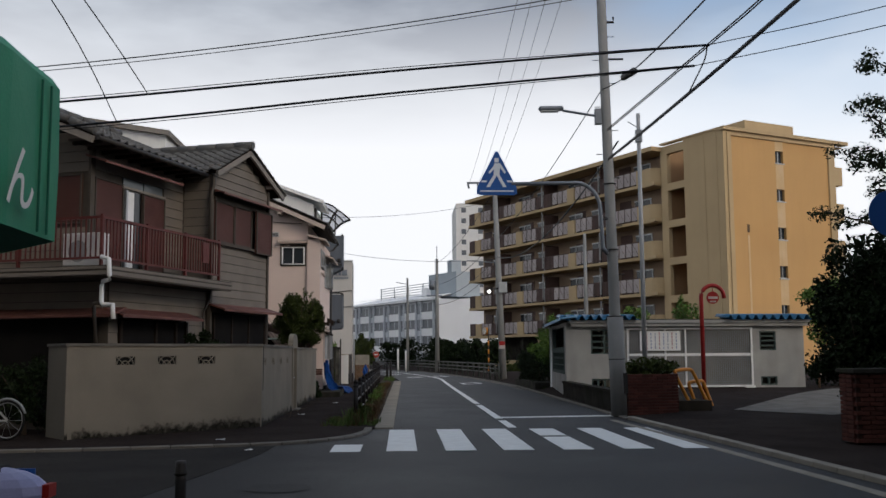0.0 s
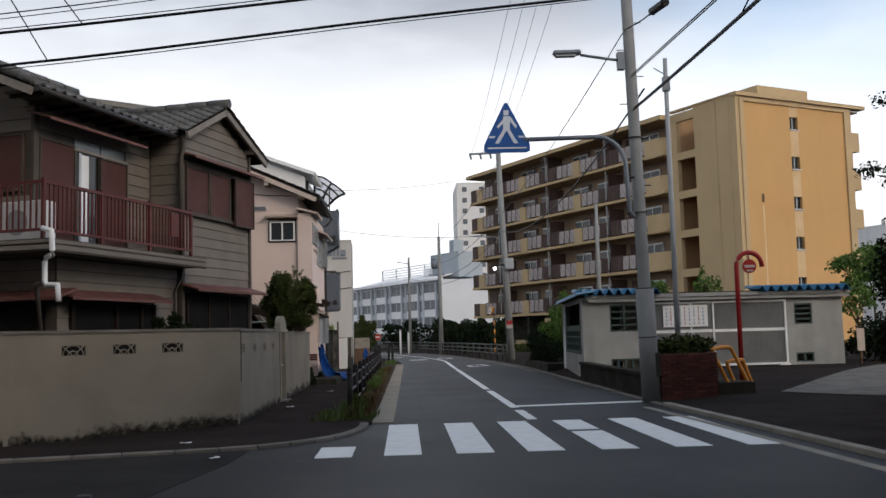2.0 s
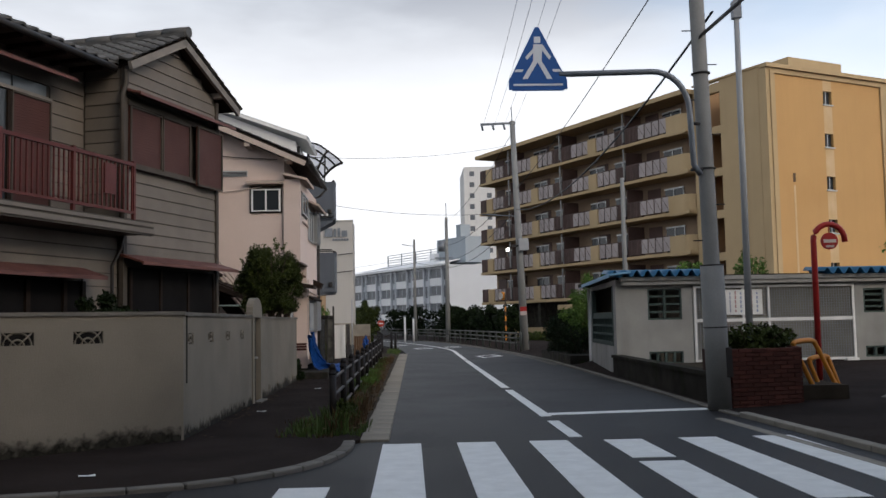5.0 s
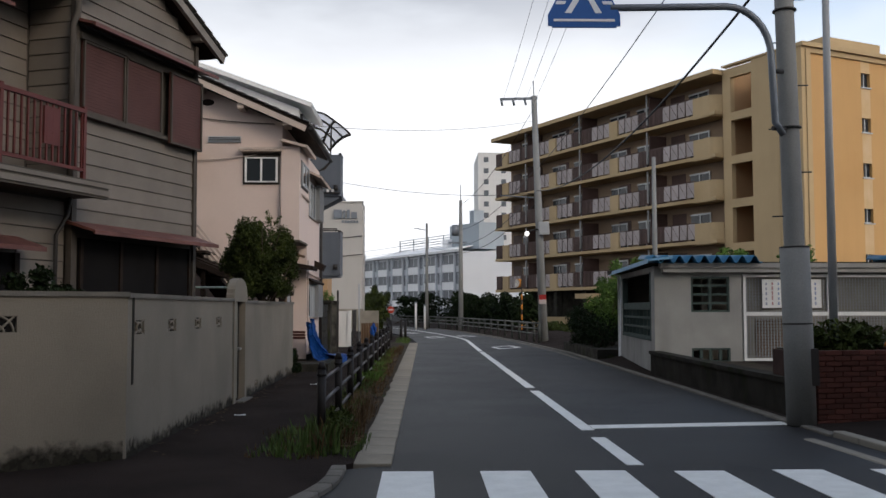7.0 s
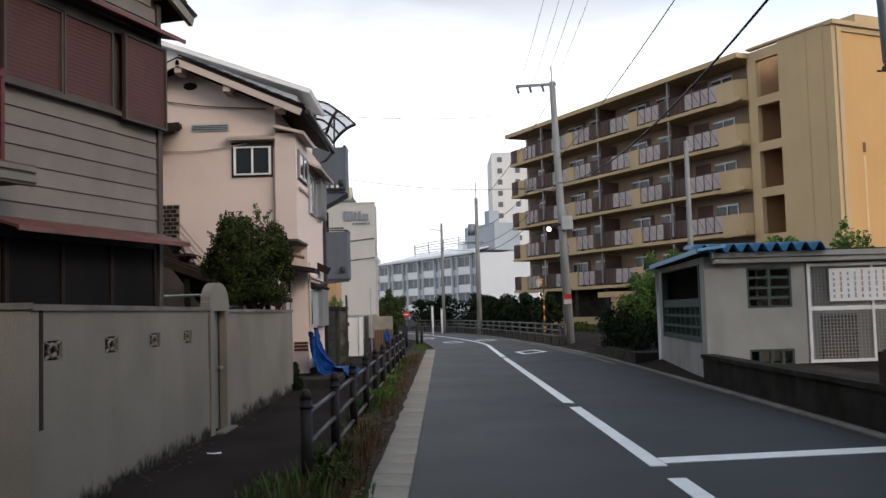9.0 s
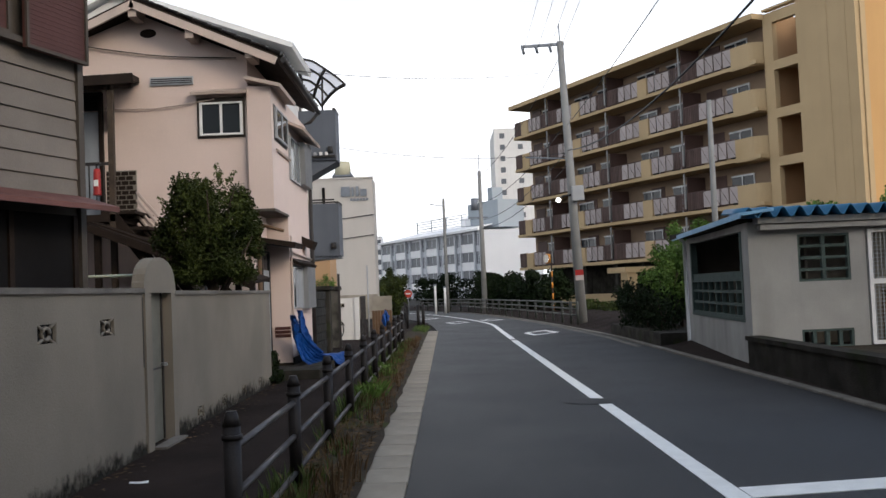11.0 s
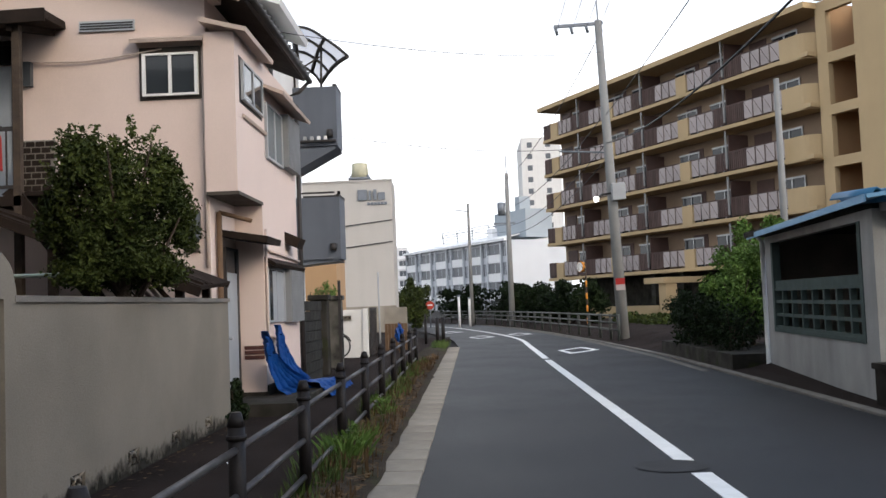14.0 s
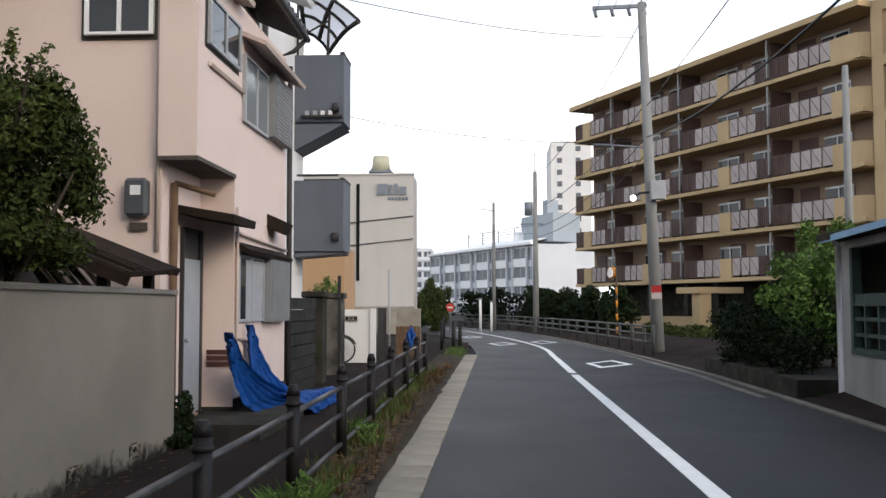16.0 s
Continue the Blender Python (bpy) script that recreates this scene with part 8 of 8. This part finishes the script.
part("tail_body", bm, LAVENDER, SC)
part("front_shield", box(B(), 0.72, 0.8, -0.2, 0.2, 0.3, 0.9, bevel=0.03), LAVENDER, SC)
part("floor_board", box(B(), 0.3, 0.78, -0.16, 0.16, 0.24, 0.32, bevel=0.02), LAVENDER, SC)
part("seat", box(B(), 0.05, 0.5, -0.13, 0.13, 0.72, 0.79, bevel=0.03), RUBBER, SC)
for x in (-0.05, 0.95):
    part("wheel", tube(B(), [(x + 0.2 * math.cos(a), 0, 0.22 + 0.2 * math.sin(a)) for a in [2 * math.pi * i / 20 for i in range(21)]], 0.05, 8), RUBBER, SC)
part("column", tube(B(), [(0.95, 0, 0.22), (0.78, 0, 0.95), (0.74, 0, 1.0)], 0.03, 8), DARK_METAL, SC)
part("handlebar", tube(B(), [(0.7, -0.3, 1.0), (0.74, 0, 1.0), (0.7, 0.3, 1.0)], 0.018, 6), DARK_METAL, SC)
part("tail_light", box(B(), -0.24, -0.2, -0.06, 0.06, 0.6, 0.68), LAMP_RED, SC, "small red tail light")
one("dark_patch", (-0.05, 0.25, -0.2, -0.19, 0.55, 0.75), SIGN_BLUE, SC)

AW = thing("shop_awning", "green canvas shop awning with white lettering", "awning")
bm = B()
nn = 14
prev = None
for i in range(nn + 1):
    y = 0.5 + (6.2 - 0.5) * i / nn
    x = -2.2 + 0.015 * math.sin(i * 2.2)
    row = [bm.verts.new(p) for p in ((x - 1.5, y, 3.5), (x - 0.05, y, 3.2), (x, y, 3.13), (x + 0.01 * math.sin(i), y, 2.6), (x, y, 2.14), (x - 0.35, y, 2.06), (x - 1.5, y, 1.9))]
    if prev:
        for k in range(6):
            bm.faces.new((prev[k], prev[k + 1], row[k + 1], row[k]))
    else:
        bm.faces.new(row)
    prev = row
bm.faces.new(prev[::-1])
part("canvas", bm, AWNING_GREEN, AW)
for y in (6.0, 5.85):
    one("seam", (-2.197, -2.185, y, y + 0.012, 2.16, 3.1), mat("seam_green", (0.016, 0.13, 0.08)), AW)
tx = bpy.data.curves.new("awning_text", "FONT")
tx.body, tx.size, tx.extrude, tx.shear = "\u3093", 0.42, 0.002, 0.1
to = new("letter_source", tx)
tm = bpy.data.meshes.new_from_object(to.evaluated_get(bpy.context.evaluated_depsgraph_get()))
bpy.data.objects.remove(to)
tm.materials.clear()
tm.materials.append(WHITE_PAINT)
lt = new("lettering", tm)
lt.parent = AW
lt.matrix_local = Matrix.Translation((-2.15, 5.26, 2.27)) @ Matrix.Rotation(math.pi / 2, 4, "Z") @ Matrix.Rotation(math.pi / 2, 4, "X")
SHOP = thing("shop_building", "shop building under the green awning, darkened for its shade", "shop")
# Dark concrete colour carries the shade under the awning.
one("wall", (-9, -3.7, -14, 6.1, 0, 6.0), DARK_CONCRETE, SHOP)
RS = thing("round_sign", "round blue road sign on a grey post", "road sign", pose(6.3, 12.0, 0.05))
part("post", tube(B(), [(0, 0.05, 0), (0, 0.05, 3.6)], 0.03, 10), STEEL_GREY, RS)
part("disc", tube(B(), [(0, -0.01, 3.12), (0, 0.015, 3.12)], 0.3, 28), SIGN_BLUE, RS)
part("bracket", box(B(), -0.1, 0.1, 0.015, 0.03, 3.05, 3.2), STEEL_GREY, RS)

# ---- guard rail, mirror, far signs and posts along the bend ----
GR = thing("guard_rail", "dark green pipe guard rail following the bend", "guard rail")
gpts = smooth([(4.75, 48.6, 0), (4.25, 55, 0), (3.45, 62.5, 0), (2.5, 69, 0), (1.2, 77, 0), (-1.6, 86, 0)], 4)
GREEN_RAIL = mat("rail_dark_green", (0.045, 0.052, 0.048), (0.07, 0.065, 0.055), rough=0.5, scale=5, amount=0.3)
gp_me = mesh_of(tube(B(), [(0, 0, 0), (0, 0, 0.82)], 0.05, 8), "post", GREEN_RAIL)
for p in gpts:
    piece("post", gp_me, GR, Matrix.Translation((p.x + 0.15, p.y, 0.05)))
for z in (0.82, 0.6, 0.38):
    part("rail", tube(B(), [(p.x + 0.15, p.y, z) for p in gpts], 0.035, 6), GREEN_RAIL, GR)
MR2 = thing("traffic_mirror", "round traffic mirror with orange hood on an orange post", "mirror", pose(5.6, 62, 0.05, 0, 0, -60))
part("post", tube(B(), [(0, 0, 0), (0, 0, 2.9)], 0.04, 8), BARK, MR2)
for z in (0.2, 0.75, 1.3, 1.85):
    part("stripe", tube(B(), [(0, 0, z), (0, 0, z + 0.28)], 0.044, 8), ORANGE_PAINT, MR2)
MIRROR = mat("mirror_face", (0.7, 0.7, 0.7), rough=0.05, metal=1.0, amount=0.05, bump=0.0)
part("hood", tube(B(), [(-0.25, 0.05, 2.75), (-0.25, -0.12, 2.75)], 0.24, 20), ORANGE_PAINT, MR2)
part("mirror", tube(B(), [(-0.25, -0.14, 2.75), (-0.25, -0.125, 2.75)], 0.215, 20), MIRROR, MR2)
for x, y, h in ((-0.25, 74, 1.75), (0.35, 74.5, 1.6)):
    w = thing("marker_post", "white marker post at the bend", "post", pose(x, y, 0), group="marker posts")
    part("post", tube(B(), [(0, 0, 0), (0, 0, h)], 0.07, 8), WHITE_PAINT, w)
    one("lamp", (-0.1, 0.1, -0.06, 0.06, h, h + 0.1), STEEL_GREY, w)
NE = thing("no_entry_sign", "small round red road sign on a thin post", "road sign", pose(-1.95, 75, 0.03))
part("post", tube(B(), [(0, 0.05, 0), (0, 0.05, 1.5)], 0.03, 8), STEEL_GREY, NE)
part("disc", tube(B(), [(0, -0.01, 1.3), (0, 0.015, 1.3)], 0.24, 20), mat("sign_red", (0.5, 0.06, 0.035), rough=0.4), NE)
one("bar", (-0.15, 0.15, -0.02, -0.012, 1.26, 1.34), WHITE_PAINT, NE)
for x, y in ((-0.72, 49.6), (-0.55, 50.2)):
    s = thing("fence_post", "dark brown steel post at the side opening", "post", pose(x, y, 0.02), group="side posts")
    part("post", tube(B(), [(0, 0, 0), (0, 0, 0.95)], 0.06, 8), FENCE_PAINT, s)
F2 = thing("pipe_fence", "dark pipe fence beyond the side opening", "fence")
for k in range(9):
    piece("post", fp_me, F2, Matrix.Translation((-1.2 - 0.1 * k, 52 + 2.2 * k, 0.02)))
for z in (0.7, 0.46, 0.2):
    part("rail", tube(B(), [(-1.2, 52, z), (-2.0, 69.6, z)], 0.026, 6), FENCE_PAINT, F2)

# ---- litter ----
for x, y, rz in ((-3.0, 16.0, 20), (-2.2, 14.2, 70), (-1.9, 27.5, 40), (-2.35, 22.4, 10)):
    bm = B()
    g = [[bm.verts.new((i * 0.05, j * 0.035, 0.012 * random.Random(i * 7 + j).random())) for j in range(3)] for i in range(4)]
    for i in range(3):
        for j in range(2):
            bm.faces.new((g[i][j], g[i + 1][j], g[i + 1][j + 1], g[i][j + 1]))
    single("paper_scrap", bm, WHITE_PAINT, "white scrap of paper lying on the path", "litter", group="paper scraps", m=pose(x, y, 0.04, 0, 0, rz))

# ---- kerb and gutter pieces ----
GU = thing("gutter", "pale concrete gutter blocks along the road edge", "gutter", kind="structure")
gut_me = mesh_of(box(B(), -0.19, 0.19, 0.004, 0.596, -0.04, 0.028, bevel=0.008), "gutter_block", GUTTER_CONCRETE)
for i in range(51):
    piece("gutter_block", gut_me, GU, Matrix.Translation((-0.345 + 0.0027 * i + 0.004 * math.sin(i * 2.3), 18.5 + i * 0.6, 0.002 * math.sin(i * 5.1))) @ Matrix.Rotation(-0.0045, 4, "Z"))
KB = thing("kerb", "worn concrete kerb stones round the corner and along the forecourt", "kerb", kind="structure")
kb_me = mesh_of(box(B(), 0.003, 0.594, -0.07, 0.07, -0.16, 0.0, bevel=0.012), "kerb_stone", KERB)

kb2_me = mesh_of(box(B(), 0.003, 0.594, -0.07, 0.07, -0.16, 0.0, bevel=0.012), "kerb_stone", CONCRETE)


def along(pts, step, me, z, parent):
    P = [Vector((*p, 0)) for p in pts]
    seg, pos = 0, P[0]
    for a, b in zip(P, P[1:]):
        d = (b - a)
        n = max(1, round(d.length / step))
        for k in range(n):
            q = a + d * (k / n)
            piece("kerb_stone", me, parent, Matrix.Translation((q.x, q.y, z)) @ Matrix.Rotation(math.atan2(d.y, d.x), 4, "Z") @ Matrix.Diagonal((d.length / n / 0.6, 1, 1, 1)))


cs = [(p.x, p.y) for p in smooth([(x, y, 0) for x, y in CORNER[:7]], 3)]
along(cs, 0.6, kb_me, 0.05, KB)
along([(RIGHT_EDGE[0][0] + 0.06, -10), (RIGHT_EDGE[1][0] + 0.06, 10), (RIGHT_EDGE[2][0] + 0.08, 20.4)], 0.6, kb2_me, 0.07, KB)
along([(x - 0.36, y) for x, y in ((5.3, -10), (5.12, 10), (4.78, 20.2))], 0.6, kb2_me, 0.012, KB)
along([(4.8, 20.4), (4.86, 26), (4.9, 36), (4.9, 41), (4.4, 50.6), (3.7, 59), (2.84, 66.8), (1.1, 77)], 0.6, kb_me, 0.03, KB)
along([(4.6, 36.5), (4.62, 41), (4.15, 50.6), (3.45, 59), (2.6, 66.8)], 0.6, kb_me, 0.012, KB)


# ---- unseen plain blocks added round and behind the start to cut sky light ----
for nm, lab, q in (("sky_screen_left", "unseen plain grey block added to shade the near corner", (-16.0, -5.9, -12.0, 8.5, 0.0, 10.2)),
                   ("sky_screen_right", "unseen plain grey block added to shade the forecourt", (9.5, 20.0, -12.0, 11.5, 0.0, 9.2)),
                   ("sky_screen_rear", "unseen plain grey block added behind to cut the sky light", (-16.0, 20.0, -22.0, -14.0, 0.0, 11.5))):
    hb = thing(nm, lab, "building")
    one("wall", q, CONCRETE, hb)
    one("roof", (q[0] - 0.3, q[1] + 0.3, q[2] - 0.3, q[3] + 0.3, q[5], q[5] + 0.25), DARK_CONCRETE, hb)
